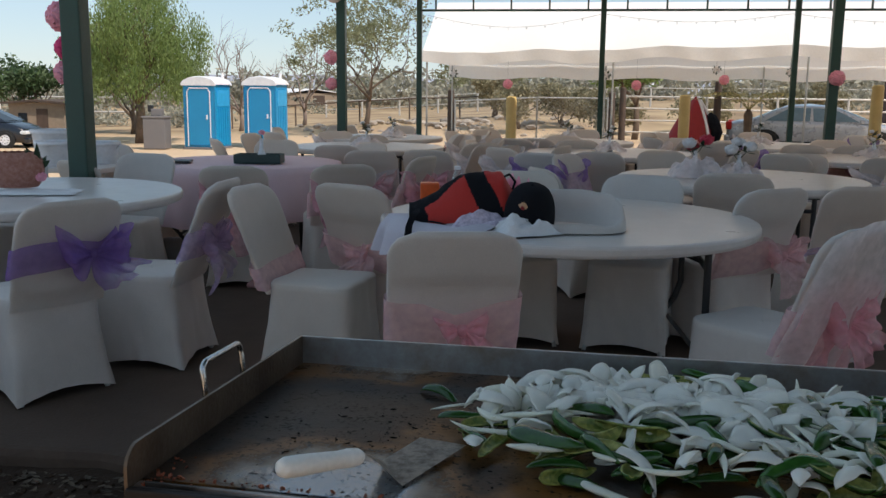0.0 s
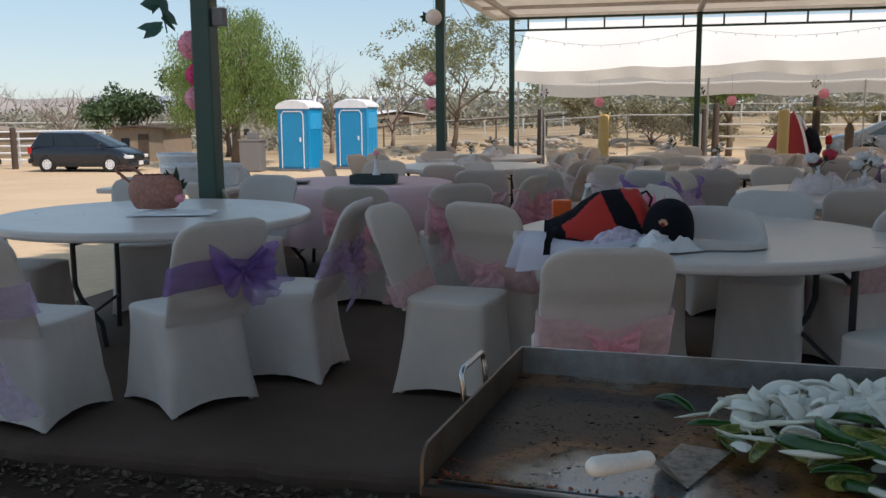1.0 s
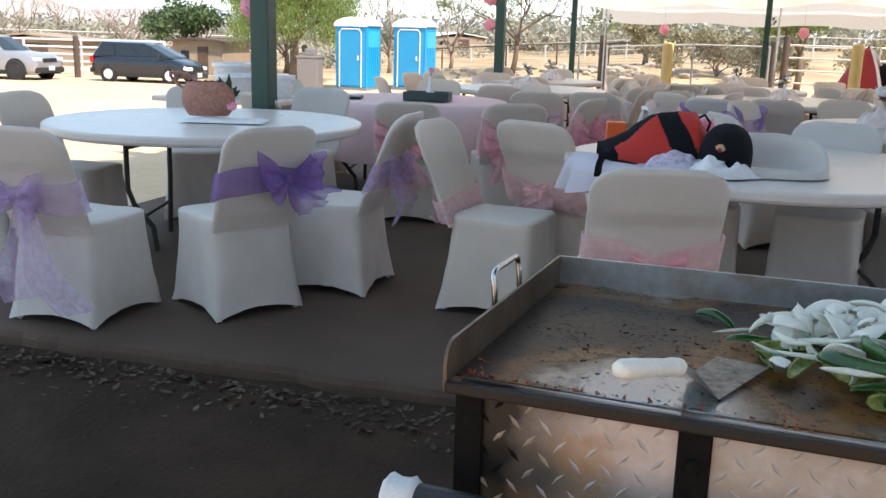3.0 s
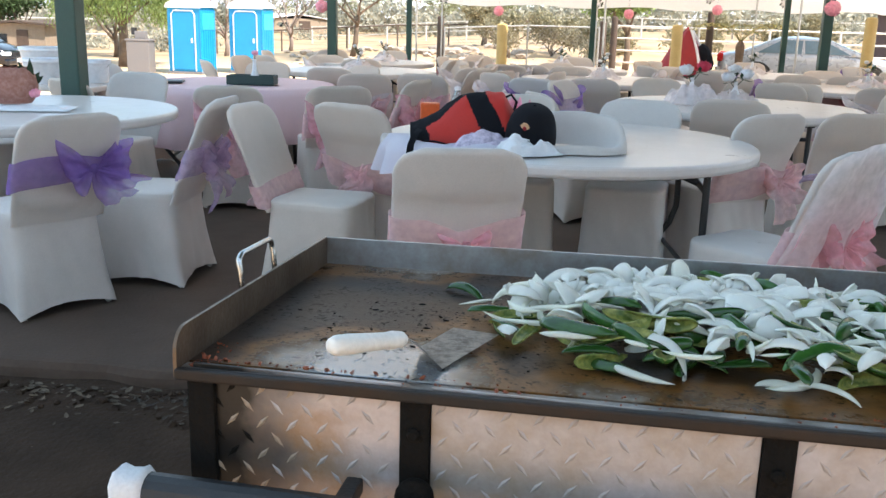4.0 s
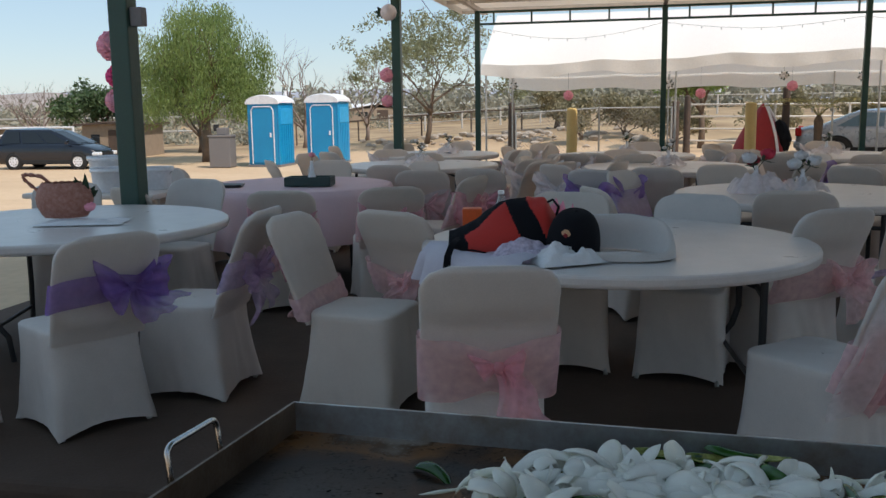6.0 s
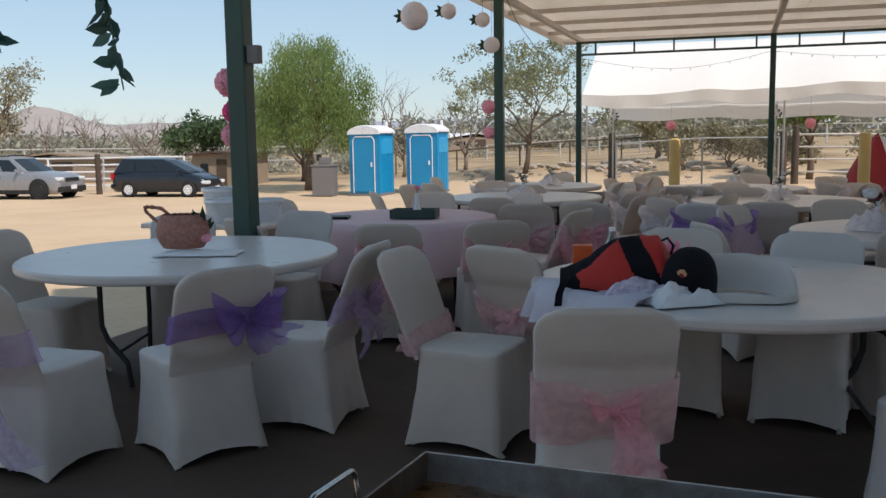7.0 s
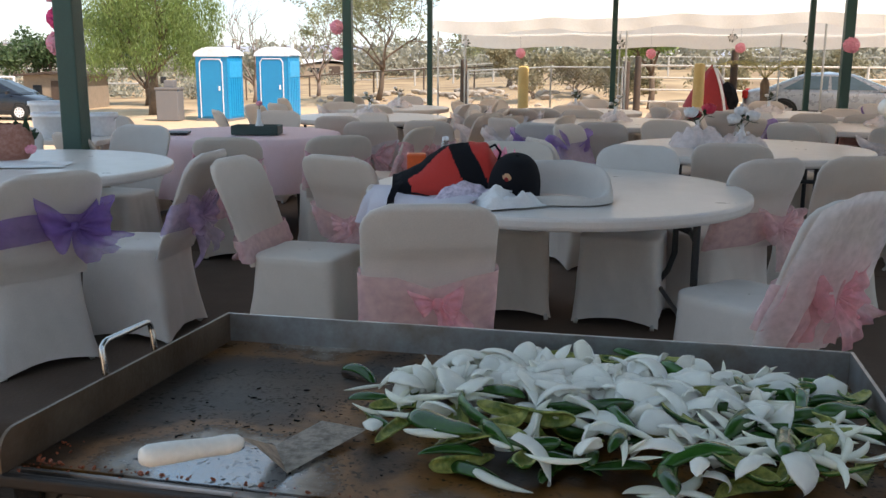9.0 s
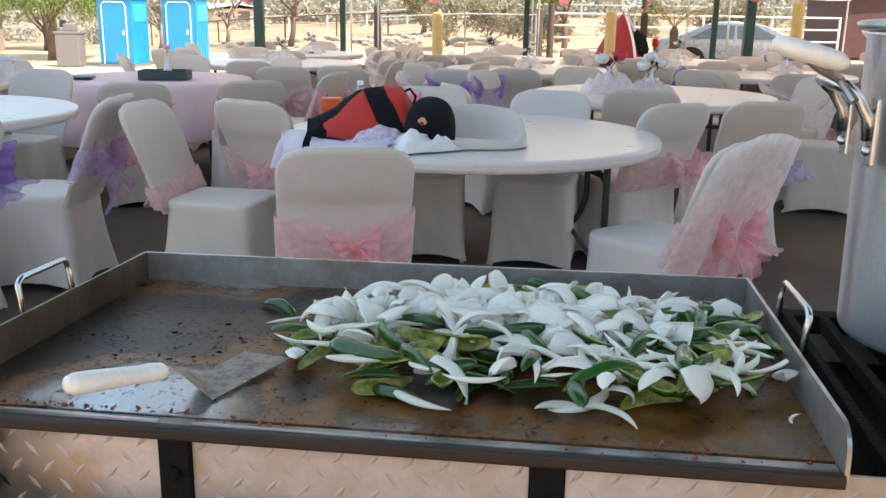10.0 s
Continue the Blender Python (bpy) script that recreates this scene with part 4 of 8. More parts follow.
# masters for the chairs farther in
rng = random.Random(4)
MASTERS = [
    build_chair(facing(-2.16, 7.80, -0.22, 0.97), M_CREAM, M_WHITE_TULLE, M_ROSE, "cream-covered folding chair draped with white and pink tulle", 21.0, 0.42, 0.66, 0.02, 1.1, ((0.2, -0.2), (-0.2, -0.16)), top=0.835),
    build_chair(facing(-2.0, 6.3, -0.5, 0.86), M_CREAM, M_ROSE, M_PINK, "cream-covered folding chair with a loose pink bow", 22.0, 0.46, 0.64, -0.02, 1.25, top=0.835),
    build_chair(facing(-0.62, 8.04, 0.25, 0.96), M_CLOTH, M_LILAC, M_PURPLE, L_PURPLE, 23.0, 0.46, 0.7, 0.0, 1.5, ((0.14, -0.16), (-0.16, -0.2)), top=0.835),
    build_chair(facing(-3.5, 6.0, 0.35, 0.93), M_CREAM, M_ROSE, M_ROSE, L_PLAIN, 24.0, sash=False, top=0.835),
    build_chair(facing(-1.62, 9.28, -0.6, 0.8), M_CREAM, M_WHITE_TULLE, M_WHITE_TULLE, "cream-covered folding chair with a large white tulle bow", 25.0, 0.42, 0.72, 0.0, 1.6, ((0.22, -0.3), (-0.2, -0.3)), top=0.835),
    build_chair(facing(-1.62, 8.05, 0.1, 1), M_CREAM, M_ROSE, M_PINK, "cream-covered folding chair with a broad pink sash", 26.0, 0.44, 0.66, 0.04, 0.8, ((0.16, -0.2), (0.05, -0.26)), top=0.835),
]
for x, y, fx, fy, q in [(-2.55, 5.98, -0.25, 0.97, 1), (-2.6, 8.3, -0.5, -0.85, 3), (-3.4, 8.35, 0.1, -1, 3), (-4.1, 7.35, 0.95, -0.2, 3), (-1.84, 7.0, -0.96, 0.25, 1), (-1.42, 8.75, -0.9, 0.4, 4),
                        (-0.95, 8.9, -0.95, 0.3, 5), (-0.2, 6.3, 0.8, 0.5, 0), (-0.15, 7.4, 0.8, -0.4, 2), (0.4, 8.0, 0.3, -0.95, 3), (1.3, 8.0, -0.4, -0.9, 0), (1.95, 6.7, -0.95, 0.1, 5), (1.85, 7.5, -0.8, -0.5, 0),
                        (1.75, 10.3, 0.1, 1, 5), (2.25, 10.4, 0.05, 1, 5), (2.9, 10.3, -0.3, 0.95, 4), (3.3, 10.0, -0.5, 0.85, 0), (-1.3, 10.2, -0.2, 1, 4), (-0.9, 10.4, 0.3, 1, 4), (-0.5, 10.3, 0.2, 1, 0)]:
    copy_thing(MASTERS[q], facing(x, y, fx, fy))

FAR_TABLES = [(-2.75, 9.5, 0), (-0.2, 9.45, 2), (2.1, 9.5, 0), (-3.2, 11.5, 1), (-0.8, 11.4, 0), (1.6, 11.5, 2), (4.3, 11.9, 0)]
for k, (x, y, col) in enumerate(FAR_TABLES):
    build_round_table(x, y, 0.82, "round white folding table in the rows under the roof", 30 * k)
    for q in range(7):
        a = 6.2832 * (q + 0.5 * rng.random()) / 7 + k
        rr = 1.05 + 0.18 * rng.random()
        turn = a + 0.5 * (rng.random() - 0.5)
        pick = rng.choice([0, 1, 3, 3, 4, 5]) if col != 2 else rng.choice([2, 2, 3, 1, 4])
        copy_thing(MASTERS[pick], facing(x + rr * math.cos(a), y + rr * math.sin(a), -math.cos(turn), -math.sin(turn)))


# ---- griddle and burner stand ----
GX0, GX1, GY0, GY1, GZ = -0.416, 0.544, 1.045, 1.595, 0.8555
# the tray stands a little out of level: right and front sides high
TRAY = Matrix.Translation((GX0, GY1, GZ)) @ pose(0, 0, 0, -1.3, -0.6, 0) @ Matrix.Translation((-GX0, -GY1, -GZ))


def plate_z(x, y):
    return GZ + 0.0105 * (x - GX0) + 0.0227 * (GY1 - y)


def build_stand():
    s = thing("burner_stand", pose(0, 0, 0.019), "long gas burner stand clad in dented aluminium tread plate", "burner stand")
    g = ground_z(0, 1.3) - 0.019
    for x in (-0.40, 1.3):
        for y in (1.1, 1.55):
            part("leg", boxed(x, y, (0.62 + g) / 2, 0.045, 0.045, 0.62 - g, 0.004), M_SOOT, s)
    part("frame", boxed(0.44, 1.325, 0.63, 1.74, 0.5, 0.03, 0.004), M_SOOT, s)
    part("burner_tray", boxed(0.44, 1.33, 0.70, 1.70, 0.44, 0.11, 0.01), M_SOOT, s)
    # front cladding between black straps
    straps = [-0.128, 0.265, 0.645, 1.02]
    edges = [-0.40] + straps + [1.32]
    for a, b in zip(edges, edges[1:]):
        a2, b2 = a + (0.018 if a in straps else 0), b - (0.018 if b in straps else 0)
        p = part("tread_panel", boxed((a2 + b2) / 2, 1.056, 0.734, b2 - a2, 0.004, 0.242, 0.001), M_SCORCH if a < -0.3 else M_DIAMOND, s)
        nx, nz = int((b2 - a2) / 0.0185), 11
        for j in range(nz):
            for i in range(nx):
                if (i + j) % 2:
                    continue
                ob = new("tread_lug", lug_mesh(0 if (lx := a2 + 0.0185 * i + 0.03 * math.sin(j * 1.7)) < -0.36 else 1 if lx < -0.3 else 2))
                ob.parent = p
                ob.matrix_basis = pose(a2 + 0.012 + 0.0185 * i, 1.054, 0.625 + 0.0205 * j, 0, 48 if j % 2 else -48, 0)
    for x in straps:
        part("valve_knob", lathe([(0.006, 0), (0.021, 0.002), (0.023, 0.012), (0.02, 0.018), (0.006, 0.02)], 18), M_SOOT, s, smooth=True).matrix_basis = pose(x + 0.008, 1.03, 0.735, 90)
        part("strap", boxed(x, 1.052, 0.725, 0.034, 0.012, 0.235, 0.002), M_SOOT, s)
        part("bolt", lathe([(0.0, 0), (0.008, 0.0), (0.008, 0.005), (0.005, 0.008)], 10, bm=None), M_SOOT, s).matrix_basis = pose(x, 1.046, 0.80, 90)
    part("end_plate", boxed(-0.408, 1.33, 0.705, 0.006, 0.53, 0.215, 0.001), M_SOOT, s)
    part("burnt_corner", boxed(-0.388, 1.051, 0.725, 0.034, 0.01, 0.225, 0.003), M_SOOT, s, "burnt black corner post")
    part("rear_panel", boxed(0.44, 1.592, 0.705, 1.72, 0.004, 0.215, 0.001), M_DIAMOND, s)
    part("gas_manifold", tubed([(-0.43, 0.985, 0.722), (-0.3, 0.985, 0.722), (1.3, 0.985, 0.722)], 0.021, 14), M_BLACKSTEEL, s, "black gas manifold pipe")
    for x in (-0.2, 0.36, 0.9):
        part("pipe_bracket", boxed(x, 1.02, 0.722, 0.02, 0.09, 0.02, 0.003), M_BLACKSTEEL, s)
    cap = lathe([(0.0225, 0), (0.024, 0.01), (0.023, 0.022), (0.027, 0.034), (0.022, 0.04), (0.01, 0.038)], 16)
    for v in cap.verts:
        v.co += Vector((noisy(v.co, 90, 0.006), noisy(v.co + Vector((3, 0, 0)), 90, 0.006), 0))
    part("pipe_end", cap, M_WHITECLOTH, s, "white tape wrapped round the pipe's end", True).matrix_basis = pose(-0.425, 0.985, 0.722, 0, -90, 0)
    return s


LUG = {}


def lug_mesh(heat):
    """One raised lozenge of the tread plate, rounded along its back."""
    if heat not in LUG:
        L, w, h = 0.0118, 0.0032, 0.0013
        me = bpy.data.meshes.new("tread_lug")
        me.from_pydata([(-L, 0, 0), (0, 0, -w), (L, 0, 0), (0, 0, w), (-L * 0.55, -h, 0), (L * 0.55, -h, 0), (0, -h, w * 0.3), (0, -h, -w * 0.3)], [],
                       [(0, 1, 7, 4), (1, 2, 5, 7), (2, 3, 6, 5), (3, 0, 4, 6), (4, 7, 5, 6)])
        me.materials.append((M_SOOT, M_BROWNED, M_DIAMOND)[heat])
        LUG[heat] = me
    return LUG[heat]


build_stand()


def build_griddle():
    gd = thing("griddle", TRAY, "flat-top steel griddle tray with a greasy seasoned plate", "griddle")
    part("cooking_plate", boxed((GX0 + GX1) / 2, (1.076 + GY1) / 2, GZ - 0.004, GX1 - GX0, GY1 - 1.076, 0.008, 0.001), M_GRIDDLE, gd)
    t = 0.0045
    part("back_wall", boxed((GX0 + GX1) / 2, GY1, GZ + 0.019, GX1 - GX0 + 2 * t, t, 0.056, 0.0012), M_DULLSTEEL, gd)
    for x in (GX0 - t / 2, GX1 + t / 2):
        bm = bmesh.new()
        prof = [(GY1, GZ - 0.012), (GY1, GZ + 0.047)]
        for q in range(8):
            a = math.pi / 2 * q / 7
            prof.append((GY0 + 0.028 - 0.028 * math.sin(a), GZ + 0.019 + 0.028 * math.cos(a)))
        prof += [(GY0, GZ - 0.012)]
        fa = [bm.verts.new((x - t / 2, y, z)) for y, z in prof]
        fb = [bm.verts.new((x + t / 2, y, z)) for y, z in prof]
        bm.faces.new(fa)
        bm.faces.new(fb[::-1])
        for i in range(len(prof)):
            bm.faces.new((fa[i], fa[(i + 1) % len(prof)], fb[(i + 1) % len(prof)], fb[i]))
        part("side_wall", bm, M_BURNTWALL if x < 0 else M_DULLSTEEL, gd)
    mid, wide = (GX0 + GX1) / 2, GX1 - GX0
    part("grease_gutter", boxed(mid, 1.075, GZ - 0.012, wide - 0.002, 0.014, 0.004), M_GREASE, gd)
    part("front_lip", boxed(mid, 1.061, GZ - 0.004, wide - 0.002, 0.017, 0.009, 0.002), M_EDGE, gd, "scraped bright steel lip")
    part("front_rail", boxed(mid, 1.046, GZ - 0.006, wide + 0.004, 0.012, 0.014, 0.003), M_GREASE, gd, "dark greasy front rail")
    for x, y0, y1, s in ((GX0 - 0.009, 1.26, 1.38, -1), (GX1 + 0.012, 1.29, 1.43, 1)):
        pts = [(x, y0, GZ + 0.005), (x + s * 0.004, y0, GZ + 0.068)]
        for q in range(1, 6):
            a = math.pi / 2 * q / 5
            pts.append((x + s * 0.006, y0 + 0.014 - 0.014 * math.cos(a), GZ + 0.074 + 0.014 * math.sin(a)))
        for q in range(6):
            a = math.pi / 2 * q / 5
            pts.append((x + s * 0.006, y1 - 0.014 + 0.014 * math.sin(a), GZ + 0.074 + 0.014 * math.cos(a)))
        pts += [(x + s * 0.004, y1, GZ + 0.068), (x, y1, GZ + 0.005)]
        part("handle", tubed(pts, 0.0042, 10), M_CHROME, gd, "bright bent-rod handle", True)
    # baked crumbs along the gutter and in the front corner
    rg = random.Random(8)
    bm = bmesh.new()
    for k in range(150):
        u = rg.random() ** 1.6
        x = GX0 + 0.01 + (GX1 - GX0 - 0.02) * u
        y = rg.choice([1.056, 1.062, 1.072, 1.08, 1.083]) + 0.006 * rg.random()
        if k < 26:
            x, y = GX0 + 0.006 + 0.03 * rg.random(), 1.06 + 0.09 * rg.random() ** 2
        r = 0.001 + 0.0024 * rg.random() ** 3
        z = GZ + r * 0.4 if y > 1.076 or y < 1.069 else GZ - 0.008 + r * 0.4
        bmesh.ops.create_icosphere(bm, subdivisions=1, radius=r, matrix=pose(x, y, z, 40 * rg.random(), 50 * rg.random(), 360 * rg.random()) @ Matrix.Diagonal((1.6, 1, 0.7, 1)))
    tagged(part("baked_crust", bm, M_CRUST, gd, "rust-red baked crumbs along the gutter"), kind="stuff")
    bm = bmesh.new()
    for k in range(240):
        x, y = rg.gauss(-0.17, 0.12), rg.gauss(1.25, 0.09)
        if not (GX0 + 0.02 < x < GX1 - 0.02 and 1.11 < y < GY1 - 0.01):
            continue
        r = 0.0006 + 0.0017 * rg.random() ** 4
        bmesh.ops.create_icosphere(bm, subdivisions=1, radius=r, matrix=pose(x, y, GZ + r * 0.3, 0, 0, 360 * rg.random()) @ Matrix.Diagonal((2.6 if k % 3 else 1.2, 1, 0.5, 1)))
    tagged(part("char_grit", bm, M_SOOT, gd, "black char crumbs on the plate"), kind="stuff")


build_griddle()


def build_main_spatula():
    a, c = Vector((-0.209, 0.988, 0.937)), Vector((-0.150, 1.094, 0.914))
    s = thing("spatula", pose(-0.1, 1.16, GZ), "cranked steel spatula with a white plastic handle", "spatula")
    inv = Vector((-0.1, 1.16, GZ))
    prof = [(0.003, 0.002), (0.0085, 0.004), (0.0112, 0.011), (0.0115, 0.03), (0.0105, 0.06), (0.0098, 0.085), (0.0108, 0.1), (0.0095, 0.114), (0.006, 0.12), (0.003, 0.122)]
    h = part("handle", lathe(prof, 20), M_HANDLE, s, "white plastic grip", True)
    h.matrix_basis = Matrix.Translation(a - inv) @ (c - a).to_track_quat("Z", "Y").to_matrix().to_4x4()
    bm = bmesh.new()
    rows = [[Vector((-0.156, 1.100, 0.916)), Vector((-0.147, 1.094, 0.914))], [Vector((-0.158, 1.112, 0.911)), Vector((-0.138, 1.098, 0.909))],
            [Vector((-0.153, 1.179, 0.8735)), Vector((-0.111, 1.116, 0.8725))], [Vector((-0.125, 1.257, 0.876)), Vector((-0.061, 1.243, 0.877))]]
    grid = [[bm.verts.new(p.lerp(q, k / 4) - inv) for k in range(5)] for p, q in rows]
    for p, q in zip(grid, grid[1:]):
        for k in range(4):
            bm.faces.new((p[k], p[k + 1], q[k + 1], q[k]))
    bmesh.ops.solidify(bm, geom=list(bm.faces), thickness=0.0018)
    part("blade", bm, M_BLADE, s, "grease-flecked square steel blade")


build_main_spatula()


# ---- onions and peppers on the plate ----
def shell(name, tops, bottoms, nu, nv, mats, under=0):
    """Closes two grids of nv rows of nu points into one thin shell; under is the inner side's material."""
    n = nu * nv
    f0 = grid_faces(nu, nv)
    faces = f0 + [tuple(q + n for q in f[::-1]) for f in f0]
    fm = [0] * len(f0) + [under] * len(f0)
    rim = [i for i in range(nu)] + [j * nu + nu - 1 for j in range(1, nv)] + [(nv - 1) * nu + i for i in range(nu - 2, -1, -1)] + [j * nu for j in range(nv - 2, 0, -1)]
    for q in range(len(rim)):
        a, b = rim[q], rim[(q + 1) % len(rim)]
        faces.append((b, a, a + n, b + n))
        fm.append(under)
    me = bpy.data.meshes.new(name)
    me.from_pydata(tops + bottoms, [], faces)
    for m in mats:
        me.materials.append(m)
    me.polygons.foreach_set("material_index", fm)
    me.polygons.foreach_set("use_smooth", [True] * len(me.polygons))
    return me


def onion_petal(seed):
    """A broad cupped petal of one onion layer, one end cut blunt."""
    rg = random.Random(100 + seed)
    L, W = rg.uniform(0.017, 0.029), rg.uniform(0.0095, 0.0155)
    cup, bow, th = rg.uniform(0.22, 0.45), rg.uniform(0.16, 0.4), rg.uniform(0.0022, 0.0034)
    blunt, skew, twist = rg.choice([0.0, 0.5, 0.8]), rg.uniform(-0.3, 0.3), rg.uniform(-0.35, 0.35)
    nu, nv = 13, 7
    sides = ([], [])
    for j in range(nv):
        for i in range(nu):
            u, v = i / (nu - 1) * 2 - 1, j / (nv - 1) * 2 - 1
            taper = max(0.02, 1 - abs(u) ** 2.3) ** 0.75
            if u > 0:
                taper = taper * (1 - blunt) + blunt * (1 - 0.35 * u * u)
            x, y = u * L * (1 - 0.06 * v * v), v * W * taper * (1 + 0.22 * noise.noise((u * 2.1 + seed * 5, v, seed))) + skew * W * u * u
            z = bow * L * (1 - u * u) + cup * W * (1 - v * v) * taper + twist * W * u * v + 0.0007 * noise.noise((x * 90, y * 90, seed))
            t = th * (0.25 + 0.75 * taper * (1 - 0.5 * v * v))
            sides[0].append((x, y, z))
            sides[1].append((x, y, z - t))
    return shell("onion_slice", sides[0], sides[1], nu, nv, [M_ONION])


def onion_crescent(seed):
    """A slim crescent cut across an onion's layers, thick in the middle, pointed at its ends."""
    rg = random.Random(300 + seed)
    R, span = rg.uniform(0.021, 0.031), rg.uniform(1.7, 2.6)
    deep, high = rg.uniform(0.006, 0.0115), rg.uniform(0.0035, 0.0065)
    oval, lift = rg.uniform(1.05, 1.45), rg.uniform(-0.25, 0.25)
    nu, nv = 15, 5
    sides = ([], [])
    for j in range(nv):
        for i in range(nu):
            u, v = i / (nu - 1) * 2 - 1, j / (nv - 1) * 2 - 1
            a = u * span / 2
            taper = max(0.04, 1 - abs(u) ** 2.0) ** 0.8
            r = R - deep * taper * (v * 0.5 + 0.5)
            x, y = oval * r * math.sin(a), r * math.cos(a) - R * 0.75
            z = lift * R * u * u
            half = 0.5 * high * taper * (1 - 0.55 * v * v)
            sides[0].append((x, y, z + half))
            sides[1].append((x, y, z - half))
    return shell("onion_slice", sides[0], sides[1], nu, nv, [M_ONIONCUT])


def pepper_mesh(seed, length=None, wide=None):
    """A long strip of green pepper: curved trough, dark skin outside, pale ribbed flesh inside."""
    rg = random.Random(500 + seed)
    L, R, th = length or rg.uniform(0.028, 0.046), wide or rg.uniform(0.008, 0.0125), 0.0026
    bend, op = rg.uniform(-0.3, 0.3), rg.uniform(0.85, 1.45)
    arch = rg.uniform(-0.1, 0.16)
    nu, nv = 17, 9
    sides = ([], [])
    for j in range(nv):
        for i in range(nu):
            s = i / (nu - 1) * 2 - 1
            taper = max(0.05, 1 - abs(s) ** 3.0) ** 0.55 * (1 - 0.3 * s)
            b = (j / (nv - 1) - 0.5) * 2 * op
            dent = 1 + 0.09 * noise.noise((s * 2.5 + seed * 7, b * 1.3, seed))
            for k in (0, 1):
                r = (R - k * th) * taper * dent * (1 if k == 0 else 1 + 0.1 * noise.noise((s * 9, b * 5, seed)))
                sides[k].append((s * L, r * math.sin(b) + bend * L * (s * s - 0.4), r * math.cos(b) - R * 0.35 - arch * L * s * s))
    return shell("pepper_strip", sides[0], sides[1], nu, nv, [M_PEPPER, M_PEPPERIN], 1)


def build_vegetables():
    rg = random.Random(11)
    petals, slims, peppers = [onion_petal(k) for k in range(16)], [onion_crescent(k) for k in range(14)], [pepper_mesh(k) for k in range(14)]
    half_pepper, ring = pepper_mesh(40, 0.056, 0.0165), pepper_mesh(41, 0.03, 0.0075)
    cell, height = 0.02, {}

    def drop(mesh, name, label, cat, group, x, y, half, thick, tilt, yaw, k):
        cells = [(int(math.floor((x + dx) / cell)), int(math.floor((y + dy) / cell))) for dx in (-half, 0, half) for dy in (-half, 0, half)]
        h = sum(sorted(height.get(c, 0.0) for c in cells)[3:]) / 6
        ob = new(name, mesh)
        ob.matrix_basis = pose(x, y, plate_z(x, y) + h + thick * 0.5, *tilt, rg.uniform(0, 360) if yaw is None else yaw) @ Matrix.Scale(k, 4)
        tagged(ob, label, cat, group)
        for c in cells:
            height[c] = max(height.get(c, 0), min(0.032, h + thick * 0.6))
        return ob

    lo, lc, lp = "broad white onion petal heaped on the griddle", "slim cream-white onion crescent on the griddle", "dark green pepper strip lying on the griddle"
    go, gp = "onion slices on the griddle", "pepper strips on the griddle"

    def pepper(x, y, yaw=None, k=1.0, roll=None, mesh=None):
        roll = rg.choice([0, 0, 25, -25, 90, -90, 150, 180, 200]) + rg.uniform(-20, 20) if roll is None else roll
        drop(mesh or rg.choice(peppers), "pepper_strip", lp, "pepper", gp, x, y, 0.022, 0.014, (roll, rg.uniform(-8, 8)), yaw, k)

    def petal(x, y, k=1.0, steep=18.0, yaw=None):
        turn = rg.choice([0, 0, 0, 180, 180])
        drop(rg.choice(petals), "onion_slice", lo, "onion", go, x, y, 0.018, 0.0075, (turn + rg.gauss(0, steep), rg.gauss(0, steep)), yaw, k)

    def slim(x, y, k=1.0, steep=22.0, yaw=None):
        drop(rg.choice(slims), "onion_slice", lc, "onion", go, x, y, 0.016, 0.0075, (rg.gauss(0, steep), rg.gauss(0, steep * 0.6)), yaw, k)

    def inside(x, y):
        """The heap's spread: a lopsided oval, fuller at the right."""
        u, v = (x - 0.225) / 0.32, (y - 1.345) / 0.215
        return u * u + v * v < 1 + 0.13 * noise.noise((x * 14, y * 14, 4)) and y < 1.575 and not (x < 0.02 and y > 1.5)

    def scatter(n, x0, x1, y0, y1):
        for _ in range(n):
            x, y = rg.uniform(x0, x1), rg.uniform(y0, y1)
            if inside(x, y):
                yield x, y

    # the bed of peppers, thicker at the right and along the back wall
    for x, y in scatter(84, -0.1, 0.54, 1.13, 1.57):
        pepper(x, y)
    for x, y in scatter(36, 0.38, 0.54, 1.2, 1.57):
        pepper(x, y)
    for _ in range(9):
        pepper(rg.uniform(0.05, 0.42), rg.uniform(1.55, 1.575), rg.uniform(-25, 25))
    # white petals heaped behind the middle
    for _ in range(190):
        x, y = rg.gauss(0.195, 0.1), rg.gauss(1.39, 0.05)
        if -0.06 < x < 0.42 and 1.27 < y < 1.5 + 0.06 * max(0, x):
            petal(x, y, rg.uniform(1.1, 1.65), 26)
    for _ in range(22):
        petal(rg.uniform(0.08, 0.42), rg.uniform(1.38, 1.5), rg.uniform(1.0, 1.4), 60)
    # crescents and cut petals strewn over the front and the sides
    for x, y in scatter(66, -0.09, 0.5, 1.14, 1.42):
        slim(x, y, rg.uniform(1.2, 1.65))
    for x, y in scatter(30, -0.06, 0.42, 1.14, 1.5):
        petal(x, y, rg.uniform(0.95, 1.45), 26)
    for x, y in scatter(30, 0.33, 0.54, 1.18, 1.55):
        slim(x, y, rg.uniform(0.95, 1.35), 30)
    for x, y in scatter(40, 0.05, 0.54, 1.15, 1.5):
        pepper(x, y, None, rg.uniform(1.0, 1.35))
    for x, y in scatter(16, 0.3, 0.54, 1.16, 1.5):
        petal(x, y, rg.uniform(1.0, 1.5), 30)
    # single pieces that lie clear of the heap
    pepper(-0.143, 1.46, -32, 1.25, 10, peppers[3])
    petal(-0.075, 1.425, 0.55, 10, 40)
    slim(-0.11, 1.39, 0.95, 8, 200)
    pepper(0.04, 1.215, -28, 1.0, 8, half_pepper)
    slim(0.026, 1.19, 1.3, 6, 165)
